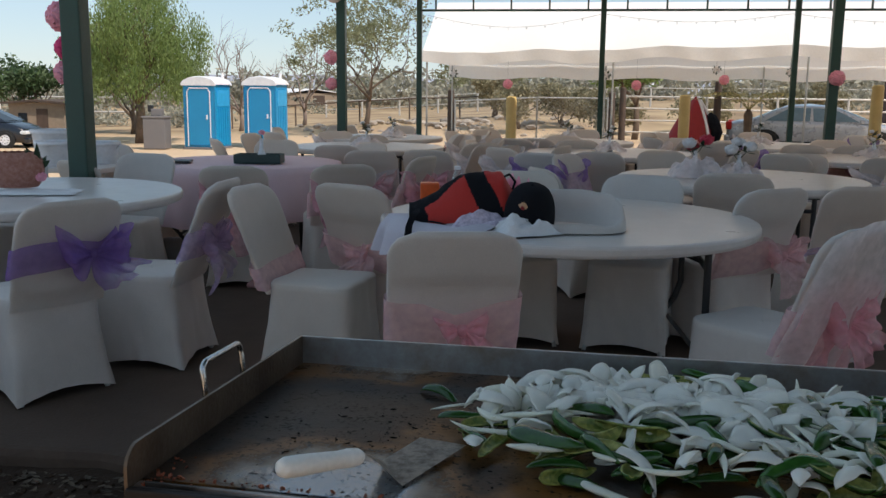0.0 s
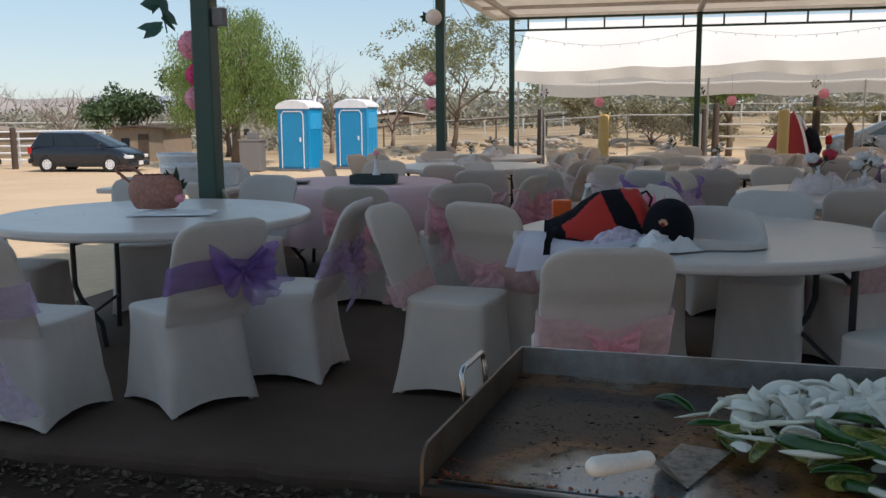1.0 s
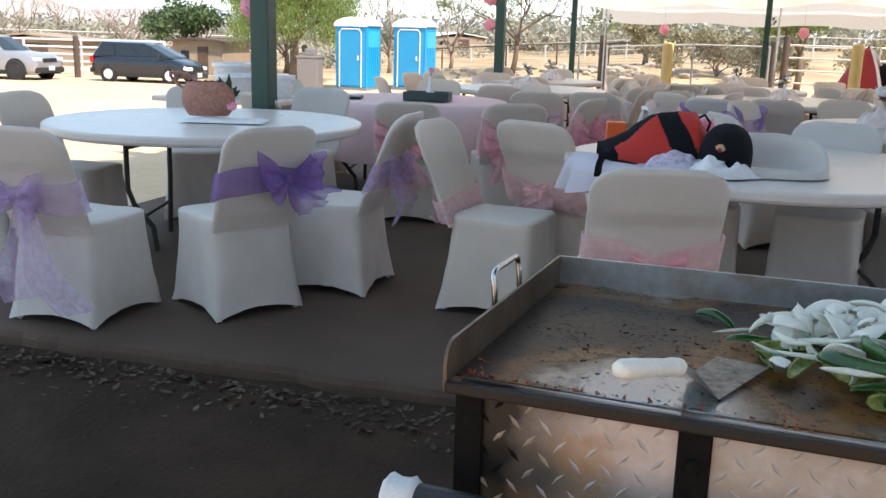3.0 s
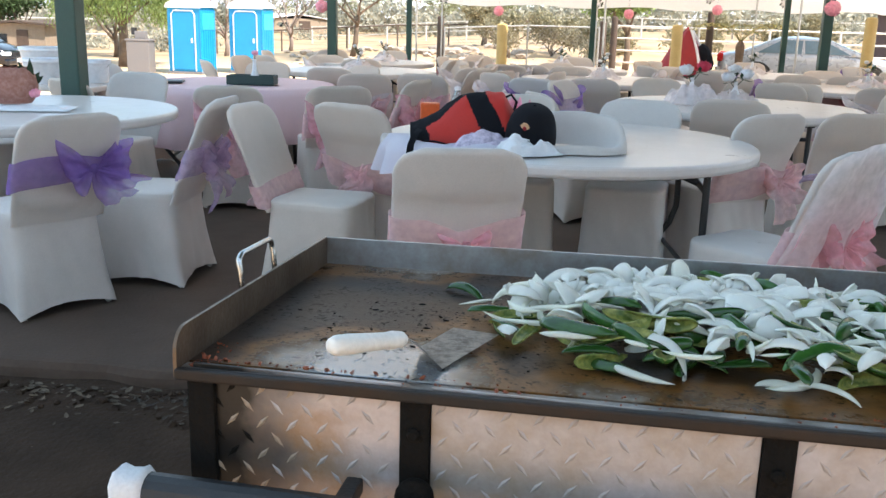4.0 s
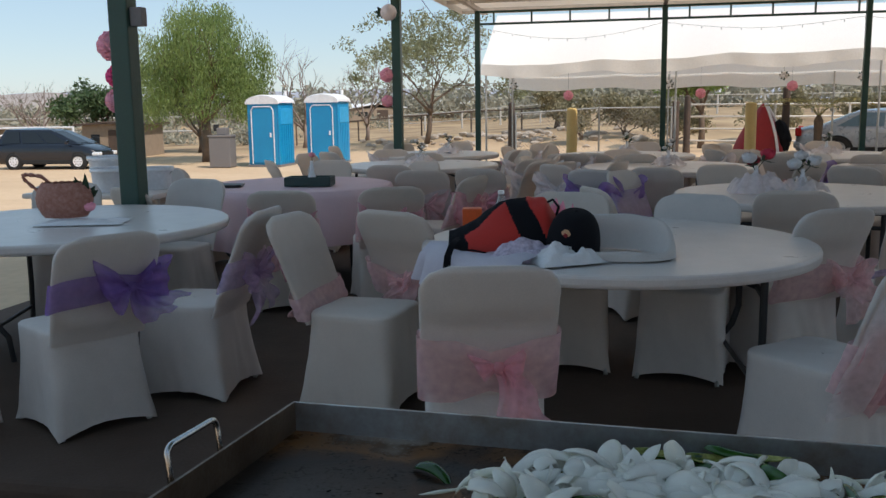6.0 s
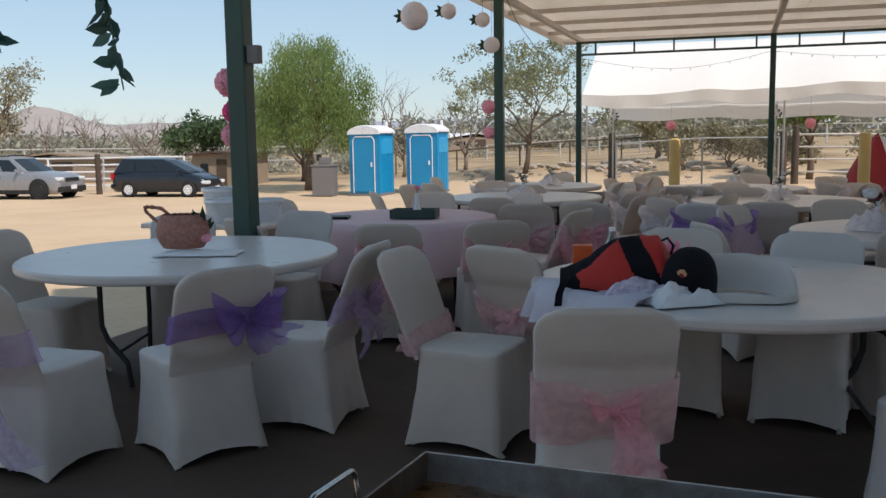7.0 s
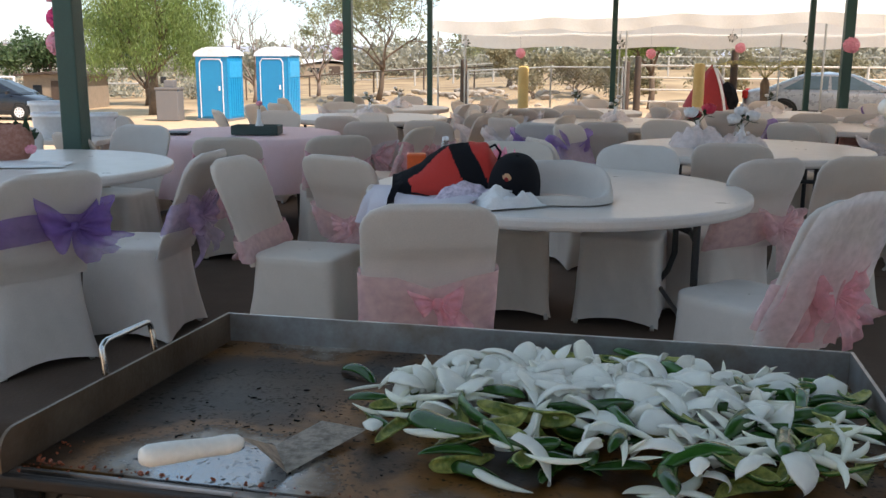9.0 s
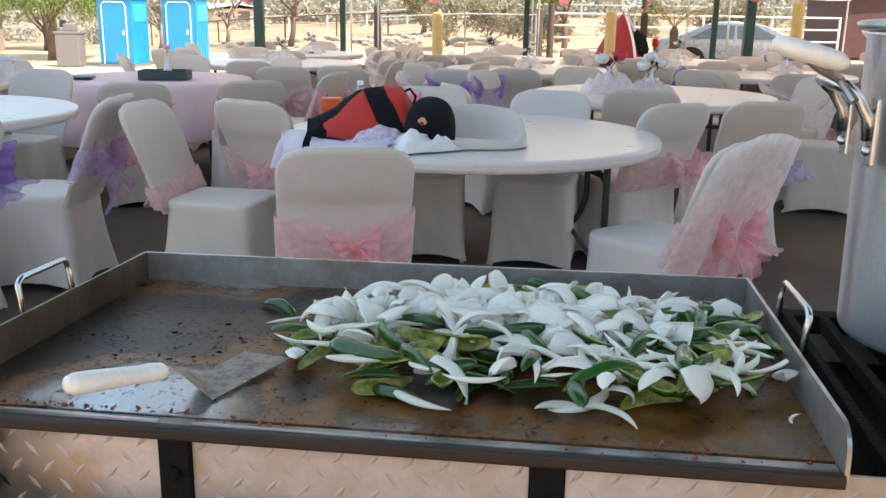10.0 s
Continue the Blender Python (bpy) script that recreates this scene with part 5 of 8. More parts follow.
    slim(0.18, 1.15, 1.35, 6, 190)
    slim(0.115, 1.175, 0.9, 6, 150)
    slim(0.267, 1.172, 0.85, 6, 20)
    petal(0.323, 1.158, 0.9, 6, 80)
    pepper(0.415, 1.235, 82, 1.0, 35, half_pepper)
    pepper(0.472, 1.198, 18, 1.0, 160, ring)
    petal(0.39, 1.44, 1.45, 6, 15)
    petal(0.53, 1.245, 1.0, 20, 70)
    slim(0.523, 1.168, 0.5, 8, 60)


build_vegetables()


# ---- burner grate and stock pot ----
def build_grate():
    g = thing("burner_grate", Matrix(), "black cast-iron grate over the second burner", "grate")
    part("rim", boxed(0.955, 1.06, 0.852, 0.72, 0.03, 0.03, 0.004), M_SOOT, g)
    part("rim", boxed(0.955, 1.585, 0.852, 0.72, 0.03, 0.03, 0.004), M_SOOT, g)
    for i in range(15):
        part("bar", boxed(0.605 + 0.05 * i, 1.322, 0.857, 0.013, 0.5, 0.022, 0.003), M_SOOT, g)
    part("drip_pan", boxed(0.955, 1.322, 0.79, 0.7, 0.5, 0.012, 0.002), M_SOOT, g)


build_grate()


def build_pot():
    c = Vector((0.832, 1.49, 0.872))
    p = thing("stock_pot", Matrix.Translation(c), "tall brushed stainless stock pot on the burner", "pot")
    R, H = 0.183, 0.408
    part("body", lathe([(R - 0.02, 0), (R - 0.01, 0.004), (R - 0.008, 0.012), (R, H - 0.01), (R + 0.006, H - 0.004), (R + 0.007, H), (R - 0.004, H), (R - 0.006, H - 0.02), (R - 0.016, 0.02), (0.02, 0.016)], 64), M_STEEL, p, smooth=True)
    part("lid", lathe([(R + 0.006, H + 0.002), (R + 0.013, H + 0.004), (R + 0.014, H + 0.011), (R + 0.008, H + 0.014), (R * 0.7, H + 0.02), (0.02, H + 0.022)], 64), M_DULLSTEEL, p, "dark flat lid", True)
    ang = math.radians(182)
    d, t = Vector((math.cos(ang), math.sin(ang), 0)), Vector((-math.sin(ang), math.cos(ang), 0))
    for s in (-1, 1):
        q = d * (R + 0.004) + t * s * 0.05
        m = Matrix.Translation(q + Vector((0, 0, 0.285))) @ Matrix.Rotation(ang, 4, "Z")
        part("rivet_plate", boxed(0, 0, 0, 0.006, 0.026, 0.085, 0.0025, m=m), M_CHROME, p)
        for z in (0.262, 0.30):
            rv = bmesh.new()
            bmesh.ops.create_uvsphere(rv, u_segments=10, v_segments=6, radius=0.007, matrix=Matrix.Translation(q + d * 0.004 + Vector((0, 0, z))))
            part("rivet", rv, M_CHROME, p, smooth=True)
    pts = []
    for s, rev in ((-1, False), (1, True)):
        leg = [d * (R + out) + t * s * w + Vector((0, 0, z)) for out, w, z in ((0.008, 0.05, 0.275), (0.012, 0.05, 0.305), (0.026, 0.052, 0.328), (0.042, 0.046, 0.341), (0.05, 0.03, 0.345))]
        pts += leg[::-1] if rev else leg
    part("handle", tubed(pts, 0.0085, 12), M_CHROME, p, "bright bent steel handle", True)
    ang2 = math.radians(32)
    d2, t2 = Vector((math.cos(ang2), math.sin(ang2), 0)), Vector((-math.sin(ang2), math.cos(ang2), 0))
    part("handle", tubed([d2 * (R + 0.004) + t2 * -0.05 + Vector((0, 0, 0.3)), d2 * (R + 0.08) + t2 * -0.04 + Vector((0, 0, 0.36)), d2 * (R + 0.08) + t2 * 0.04 + Vector((0, 0, 0.36)), d2 * (R + 0.004) + t2 * 0.05 + Vector((0, 0, 0.3))], 0.0085, 12), M_CHROME, p, smooth=True)


build_pot()


def build_hung_spatula():
    """A second turner lying across the pot's handle."""
    a, c = Vector((0.512, 1.42, 1.266)), Vector((0.606, 1.425, 1.241))
    s = thing("spatula", Matrix.Translation(a), "white-handled spatula resting on the stock pot's handle", "spatula")
    prof = [(0.005, 0), (0.011, 0.003), (0.0155, 0.015), (0.0165, 0.042), (0.016, 0.072), (0.0135, 0.088), (0.008, 0.096), (0.003, 0.097)]
    h = lathe(prof, 20)
    for v in h.verts:
        v.co.y *= 0.8
    part("handle", h, M_HANDLE, s, "white plastic grip", True).matrix_basis = (c - a).to_track_quat("Z", "Y").to_matrix().to_4x4()
    part("shank", tubed([(0.045, 0, -0.02), (0.06, 0.01, -0.03), (0.09, 0.02, -0.045), (0.105, 0.0, -0.07)], 0.006, 8), M_DULLSTEEL, s)


build_hung_spatula()


# ---- second steel cooker on the left ----
def build_cooker():
    z = 0.66
    g = ground_z(-1.5, 0.9)
    c = thing("steel_cooker", pose(-1.90, 1.10, 0, 0, 0, -4), "soot-streaked sheet-steel cooker beside the slab", "cooker")
    part("body", boxed(0, 0, (z + g) / 2, 0.46, 0.5, z - g, 0.006), M_SOOTSTEEL, c)
    part("top_plate", boxed(0, 0, z - 0.006, 0.455, 0.495, 0.016, 0.003), M_SOOT, c)
    for sx, sy, w, d in ((0, 0.245, 0.48, 0.03), (0, -0.245, 0.48, 0.03), (0.225, 0, 0.03, 0.46), (-0.225, 0, 0.03, 0.46)):
        part("top_rim", boxed(sx, sy, z + 0.008, w, d, 0.014, 0.003), M_DULLSTEEL, c)
    part("ring", lathe([(0.1, -0.006), (0.15, -0.004), (0.19, 0.006), (0.203, 0.014), (0.207, 0.022), (0.2, 0.024), (0.185, 0.014), (0.14, 0.002), (0.02, 0.0)], 48, at=(0.0, 0, z + 0.004)), M_STEEL, c, "round pan set into the top", True)
    for zz in (0.6, 0.42):
        part("bolt", lathe([(0.012, 0), (0.012, 0.006), (0.006, 0.009)], 12), M_CHROME, c).matrix_basis = pose(0.2, -0.252, zz, 90)
    for k, (hx, hz) in enumerate(((0.06, 0.5), (0.12, 0.40), (0.12, 0.30))):
        part("burner_hole", lathe([(0.024, 0), (0.024, 0.004), (0.01, 0.004)], 16), M_SOOT, c).matrix_basis = pose(hx, -0.252, hz, 90)


build_cooker()


# ---- things on the tables ----
def blob(bm, c, r, sub=2, amp=0.15, freq=8.0, seed=0.0):
    """A rounded lump with an uneven surface."""
    q = bmesh.ops.create_icosphere(bm, subdivisions=sub, radius=1.0, matrix=Matrix())
    for v in q["verts"]:
        n = v.co.normalized()
        k = 1 + amp * noise.noise((n.x * freq * 0.3 + seed, n.y * freq * 0.3, n.z * freq * 0.3 + seed))
        v.co = Vector((c[0] + n.x * r[0] * k, c[1] + n.y * r[1] * k, c[2] + n.z * r[2] * k))
    return bm


def build_bag():
    b = thing("backpack", pose(-0.62, 4.04, 0.748, 0, 0, 14), "red and black nylon bag slumped on the table", "bag")
    nu, nv = 96, 56
    verts, fm = [], []
    for j in range(nv):
        f = j / (nv - 1)
        for i in range(nu):
            s = i / (nu - 1)
            x = -0.235 + 0.46 * s
            y = -0.15 + 0.3 * f
            top = 0.095 + 0.135 * smooth01(0, 0.62, s) * (1 - 0.62 * smooth01(0.86, 1.0, s))
            z = top * math.sin(math.pi * f) ** 0.5 + (0.016 * noise.noise((x * 9, y * 9, 2)) + 0.006 * noise.noise((x * 30, y * 22, 5))) * math.sin(math.pi * f)
            verts.append((x, y * (0.75 + 0.25 * s), max(0.002, z)))
    faces = grid_faces(nu, nv)
    for q in faces:
        s, f = (q[0] % nu) / nu, (q[0] // nu) / nv
        up = math.sin(math.pi * min(f, 0.5)) ** 0.5      # 0 at the foot of the near side, 1 at the ridge
        end = 0.14 + 0.03 * math.sin(up * 5)
        flap = s < 0.52 and up > 0.60 + 0.7 * s
        band = 0.70 - 0.21 * up < s < 0.93 - 0.24 * up
        fm.append(1 if (s < end or flap or band) else 0)
    link_mesh("body", verts, faces, M_RED, b, mats=[M_RED, M_BLACKCLOTH], face_mats=fm)
    for y0, w in ((-0.175, 0.03), (-0.12, 0.022)):
        v, f = ribbon([(-0.20 + 0.1 * (y0 + 0.175), y0 + 0.05, 0.075), (-0.215, y0 - 0.01, 0.065), (-0.235, y0 - 0.03, 0.02), (-0.24, y0 - 0.035, -0.03)], [w] * 4, (1, 0.3, 0), 5, 0.002, y0)
        link_mesh("strap", v, f, M_BLACKCLOTH, b)
    part("piping", tubed([(-0.2 + 0.38 * q / 12, -0.125 - 0.03 * q / 12, 0.022 + 0.008 * math.sin(q)) for q in range(13)], 0.004, 6), M_BLACKCLOTH, b)
    part("handle_loop", tubed([(0.16, 0.0, 0.2), (0.2, -0.01, 0.222), (0.225, -0.01, 0.19), (0.215, 0.0, 0.15)], 0.006, 6), M_BLACKCLOTH, b)


build_bag()


def build_cap():
    c = thing("baseball_cap", pose(-0.325, 3.99, 0.784, 14, 10, -10) @ Matrix.Scale(1.08, 4), "black baseball cap with an embroidered crest", "cap")
    verts = []
    n, k = 40, 12
    for j in range(k):
        a = math.pi / 2 * j / (k - 1)
        for i in range(n):
            t = 6.2832 * i / n
            r = 0.1 * math.cos(a) ** 0.65 + 0.001
            seam = 1 - 0.012 * abs(math.cos(3 * t)) ** 14
            verts.append((r * seam * math.cos(t), r * 1.1 * seam * math.sin(t), 0.15 * math.sin(a) ** 0.95))
    link_mesh("crown", verts, grid_faces(n, k, True), M_BLACKCLOTH, c)
    bv = []
    for j in range(6):
        for i in range(17):
            t = math.radians(-110 + 130 * i / 16)
            r = 0.098 + 0.065 * j / 5 * math.sin(math.pi * i / 16) ** 0.5
            bv.append((r * math.cos(t), 1.1 * r * math.sin(t), 0.004 - 0.03 * j / 5))
    link_mesh("brim", bv, grid_faces(17, 6), M_BLACKCLOTH, c)
    bm = bmesh.new()
    blob(bm, (0.0, -0.093, 0.092), (0.017, 0.005, 0.017), 3, 0.45, 40)
    part("crest", bm, M_GOLD, c, "small gold and red embroidered crest")
    bm = bmesh.new()
    blob(bm, (0.0, -0.098, 0.089), (0.009, 0.005, 0.009), 2, 0.3, 40)
    part("crest_field", bm, M_TENTRED, c)
    part("lettering_bar", boxed(0, -0.107, 0.05, 0.06, 0.004, 0.006), M_WHITECLOTH, c)
    bm = bmesh.new()
    blob(bm, (0, 0, 0.151), (0.008, 0.008, 0.004), 1, 0)
    part("top_button", bm, M_BLACKCLOTH, c)


build_cap()


def crumple(name, x, y, z, sx, sy, h, material, label, cat, spin=0, seed=0.0, amp=0.5, nu=34, parent_group=""):
    """A crumpled cloth lying on a surface."""
    verts = []
    for j in range(nu):
        for i in range(nu):
            u, v = i / (nu - 1) * 2 - 1, j / (nu - 1) * 2 - 1
            e = max(0.0, 1 - max(abs(u), abs(v)) ** 3)
            px, py = u * sx * (1 + 0.12 * noise.noise((v * 2, seed, 0))), v * sy * (1 + 0.15 * noise.noise((u * 2, seed, 4)))
            k = (0.5 + 0.5 * noise.noise((u * 1.6 + seed, v * 1.6, seed))) + amp * 0.5 * noise.noise((u * 5 + seed, v * 5, 1))
            verts.append((px, py, max(0.003, h * e * k + 0.004)))
    ob = link_mesh(name, verts, grid_faces(nu, nu), material)
    ob.matrix_basis = pose(x, y, z, 0, 0, spin)
    return tagged(ob, label, cat, parent_group)


crumple("lace_cloth", -0.48, 3.85, 0.748, 0.16, 0.09, 0.1, M_LACE, "white lace cloth crumpled in front of the bag", "cloth", 24, 2.0, 0.5)
crumple("napkin", -0.33, 3.83, 0.748, 0.14, 0.09, 0.11, M_WHITECLOTH, "white linen napkin folded on the table", "napkin", 38, 5.0, 0.4)


def build_spread_cloth():
    """Thin white cloth spread under the bag, hanging over the table's edge in soft folds."""
    verts, nu = [], 64
    rows = [(0.42, 0.0), (0.6, 0.0), (0.75, 0.0), (0.85, 0.0), (0.874, -0.008), (0.894, -0.03), (0.9, -0.05), (0.905, -0.08), (0.91, -0.11), (0.915, -0.14)]
    for k, (r, dz) in enumerate(rows):
        for i in range(nu):
            f = i / (nu - 1)
            a = radians(206 + 46 * f)
            hang = max(0.0, -dz) / 0.14
            rr = r + 0.028 * hang * math.sin(f * 26 + math.sin(f * 9) * 2)
            z = 0.751 + dz * (1 - 0.3 * f + 0.08 * math.sin(f * 9)) + (0.004 + 0.045 * (0.5 + 0.5 * noise.noise((f * 5, r * 6, 2))) * smooth01(0.42, 0.6, r)) * (1 if dz == 0 else 0.3)
            verts.append((-0.205 + rr * math.cos(a), 4.47 + rr * math.sin(a), z))
    ob = link_mesh("spread_cloth", verts, grid_faces(nu, len(rows)), mat("thin_bluish_linen", (0.56, 0.52, 0.57), 0.85, spots=(0.46, 0.41, 0.5), amount=0.4, scale=5, fine=200, bump=0.1))
    tagged(ob, "thin white cloth spread under the bag and over the table's edge", "cloth")


build_spread_cloth()
crumple("pink_ribbon", -0.40, 4.17, 0.752, 0.09, 0.06, 0.26, M_PINKPETAL, "bright pink ribbon behind the cap", "ribbon", 10, 8.0, 0.9)


def build_white_bag():
    """A chair cover lying in an oval, its rim standing up behind the cap."""
    verts = []
    nu, prof = 72, ((0.80, 0.006), (0.86, 0.10), (0.93, 0.6), (0.98, 0.94), (1.02, 1.0), (1.06, 0.93), (1.09, 0.55), (1.10, 0.1), (1.105, 0.0))
    for r, hf in prof:
        for i in range(nu):
            a = 6.2832 * i / nu
            rim = 0.03 + 0.115 * smooth01(-0.4, 0.9, math.sin(a)) + 0.012 * noise.noise((math.cos(a) * 1.7, math.sin(a) * 1.7, 3))
            verts.append((0.25 * r * math.cos(a), 0.17 * r * math.sin(a) + 0.02 * noise.noise((a * 1.3, 0, 7)), 0.004 + rim * hf))
    ob = link_mesh("folded_cover", verts, grid_faces(nu, len(prof), True), M_CLOTH)
    ob.matrix_basis = pose(-0.19, 4.06, 0.747, 0, 0, -6)
    tagged(ob, "white chair cover lying curled on the tabletop", "cloth")


build_white_bag()


def build_bottle():
    b = thing("water_bottle", pose(-0.74, 4.50, 0.748), "clear plastic water bottle with a blue label", "bottle")
    part("shell", lathe([(0.03, 0), (0.034, 0.008), (0.034, 0.125), (0.031, 0.14), (0.016, 0.19), (0.014, 0.2)], 20), M_CLEAR, b, smooth=True)
    part("label_band", lathe([(0.0345, 0.075), (0.0347, 0.08), (0.0347, 0.125), (0.0345, 0.13)], 20, cap=False), mat("blue_label", (0.04, 0.28, 0.5), 0.5, fine=40), b)
    part("bottle_cap", lathe([(0.016, 0.2), (0.016, 0.216), (0.006, 0.218)], 14), M_TOILETWHITE, b)


build_bottle()
o = part("orange_box", boxed(0, 0, 0.075, 0.09, 0.07, 0.15, 0.008), M_ORANGE)
o.matrix_basis = pose(-0.84, 4.34, 0.748, 0, 0, 15)
tagged(o, "orange plastic tub behind the bag", "tub")


def rose(bm, c, r, seed=0):
    """A rose bloom: cupped petals in whorls."""
    rg = random.Random(seed)
    for ring, (n, rr, h) in enumerate(((3, 0.35, 0.6), (5, 0.65, 0.45), (6, 0.95, 0.2))):
        for k in range(n):
            a = 6.2832 * k / n + ring
            ct = Vector((c[0] + math.cos(a) * r * rr * 0.6, c[1] + math.sin(a) * r * rr * 0.6, c[2] + h * r * 0.5))
            q = bmesh.ops.create_icosphere(bm, subdivisions=1, radius=1.0)
            m = Matrix.Translation(ct) @ Matrix.Rotation(a, 4, "Z") @ Matrix.Rotation(0.5 * rr, 4, "Y") @ Matrix.Diagonal((r * 0.22, r * 0.55, r * 0.6, 1))
            bmesh.ops.transform(bm, matrix=m, verts=q["verts"])
    return bm


def leaf_shape(bm, base, tip, w, nrm=Vector((0, 0, 1))):
    base, tip = Vector(base), Vector(tip)
    d = tip - base
    s = d.cross(nrm)
    s = s.normalized() * w if s.length > 1e-6 else Vector((w, 0, 0))
    pts = [base, base + d * 0.3 + s * 0.8, base + d * 0.6 + s * 0.75, tip, base + d * 0.6 - s * 0.75, base + d * 0.3 - s * 0.8]
    mids = [base + d * 0.3 - nrm * w * 0.25, base + d * 0.6 - nrm * w * 0.25]
    v = [bm.verts.new(p) for p in pts] + [bm.verts.new(p) for p in mids]
    for f in ((0, 1, 6), (1, 2, 7, 6), (2, 3, 7), (0, 6, 5), (6, 7, 4, 5), (7, 3, 4)):
        bm.faces.new([v[i] for i in f])


def build_centrepiece(x, y, label, seed, flower=M_ROSEPETAL, big=1.0, low=0.24, bloom=0.038):
    """Bottle vase with flowers and a tulle ruff, as on the tables."""
    c = thing("flower_centrepiece", pose(x, y, 0.748, 0, 0, 50 * seed), label, "centrepiece", "table centrepieces")
    part("vase", lathe([(r, z * min(1.0, low * big / 0.24)) for r, z in ((0.03, 0), (0.038, 0.01), (0.038, 0.09), (0.016, 0.15), (0.013, 0.21), (0.016, 0.215))], 18), M_TOILETWHITE, c, smooth=True)
    rg = random.Random(seed)
    for k in range(3):
        a = 2.1 * k + seed
        h = (low + 0.05 * k * (0.4 if low < 0.2 else 1)) * big
        tx, ty = 0.06 * math.cos(a) * big, 0.06 * math.sin(a) * big
        part("stem", tubed([(0, 0, min(0.18, h * 0.6)), (tx * 0.5, ty * 0.5, h * 0.8), (tx, ty, h)], 0.003, 5), M_STEM, c)
        bm = rose(bmesh.new(), (tx, ty, h), bloom * big, seed + k)
        part("bloom", bm, flower if k == 0 else (M_WHITECLOTH if k == 1 else flower), c, smooth=True)
        bm = bmesh.new()
        for q in range(4):
            b = a + q * 1.6
            leaf_shape(bm, (tx * 0.7, ty * 0.7, h * 0.86), (tx * 0.7 + 0.07 * math.cos(b), ty * 0.7 + 0.07 * math.sin(b), h * 0.82 + 0.02 * q), 0.02)
        part("leaves", bm, M_STEM, c)
    v, f = [], None
    n = 40
    for j in range(5):
        for i in range(n):
            a = 6.2832 * i / n
            r = 0.05 + 0.03 * j + 0.02 * math.sin(a * 7 + j)
            v.append((r * math.cos(a), r * math.sin(a), max(0.003, 0.09 - 0.02 * j + 0.02 * math.sin(a * 5 + j * 2))))
    link_mesh("tulle_ruff", v, grid_faces(n, 5, True), M_WHITE_TULLE, c)
    return c


build_centrepiece(0.5, 6.88, "red rose and white flower centrepiece in gathered tulle", 1, big=1.2, low=0.165, bloom=0.05)
build_centrepiece(0.8, 6.9, "white flower centrepiece with dark leaves in tulle", 2, M_WHITECLOTH, 1.2, 0.15, 0.048)
crumple("heaped_tulle", 0.52, 6.80, 0.748, 0.2, 0.13, 0.2, M_WHITE_TULLE, "white tulle heaped round the centrepiece", "tulle", 5, 9.0)
first_far = build_centrepiece(FAR_TABLES[0][0], FAR_TABLES[0][1], "small white vase with dark leaves on a table", 3, M_WHITECLOTH, 0.7)
for k, (x, y, col) in enumerate(FAR_TABLES[1:]):
    copy_thing(first_far, pose(x + 0.2 * math.sin(k), y, 0.748, 0, 0, 70 * k))


def build_tray_piece():
    t = thing("wooden_tray", pose(-2.8, 6.83, 0.757, 0, 0, 12), "dark wooden tray on the pink-clothed table", "tray")
    part("base", boxed(0, 0, 0.01, 0.36, 0.2, 0.02, 0.003), M_WOODBOX, t)
    for sx, sy, w, d in ((0, 0.095, 0.36, 0.014), (0, -0.095, 0.36, 0.014), (0.174, 0, 0.014, 0.2), (-0.174, 0, 0.014, 0.2)):
        part("side", boxed(sx, sy, 0.04, w, d, 0.06, 0.003), M_WOODBOX, t)
    v = thing("bud_vase", pose(-2.78, 6.83, 0.778), "slim white bud vase with a pale flower", "vase")
    part("glass", lathe([(0.035, 0), (0.04, 0.02), (0.018, 0.09), (0.013, 0.16), (0.016, 0.17)], 16), M_TOILETWHITE, v, smooth=True)
    part("stem", tubed([(0, 0, 0.1), (0.005, 0, 0.21)], 0.003, 5), M_STEM, v)
    part("bloom", rose(bmesh.new(), (0.005, 0, 0.21), 0.03, 2), M_PINKPETAL, v, smooth=True)
    b = part("tablet", boxed(0, 0, 0.008, 0.3, 0.2, 0.016, 0.004), M_BLACKSTEEL)
    b.matrix_basis = pose(-3.46, 6.66, 0.757, 0, 0, 20)
    tagged(b, "black folder lying at the edge of the pink cloth", "folder")


build_tray_piece()


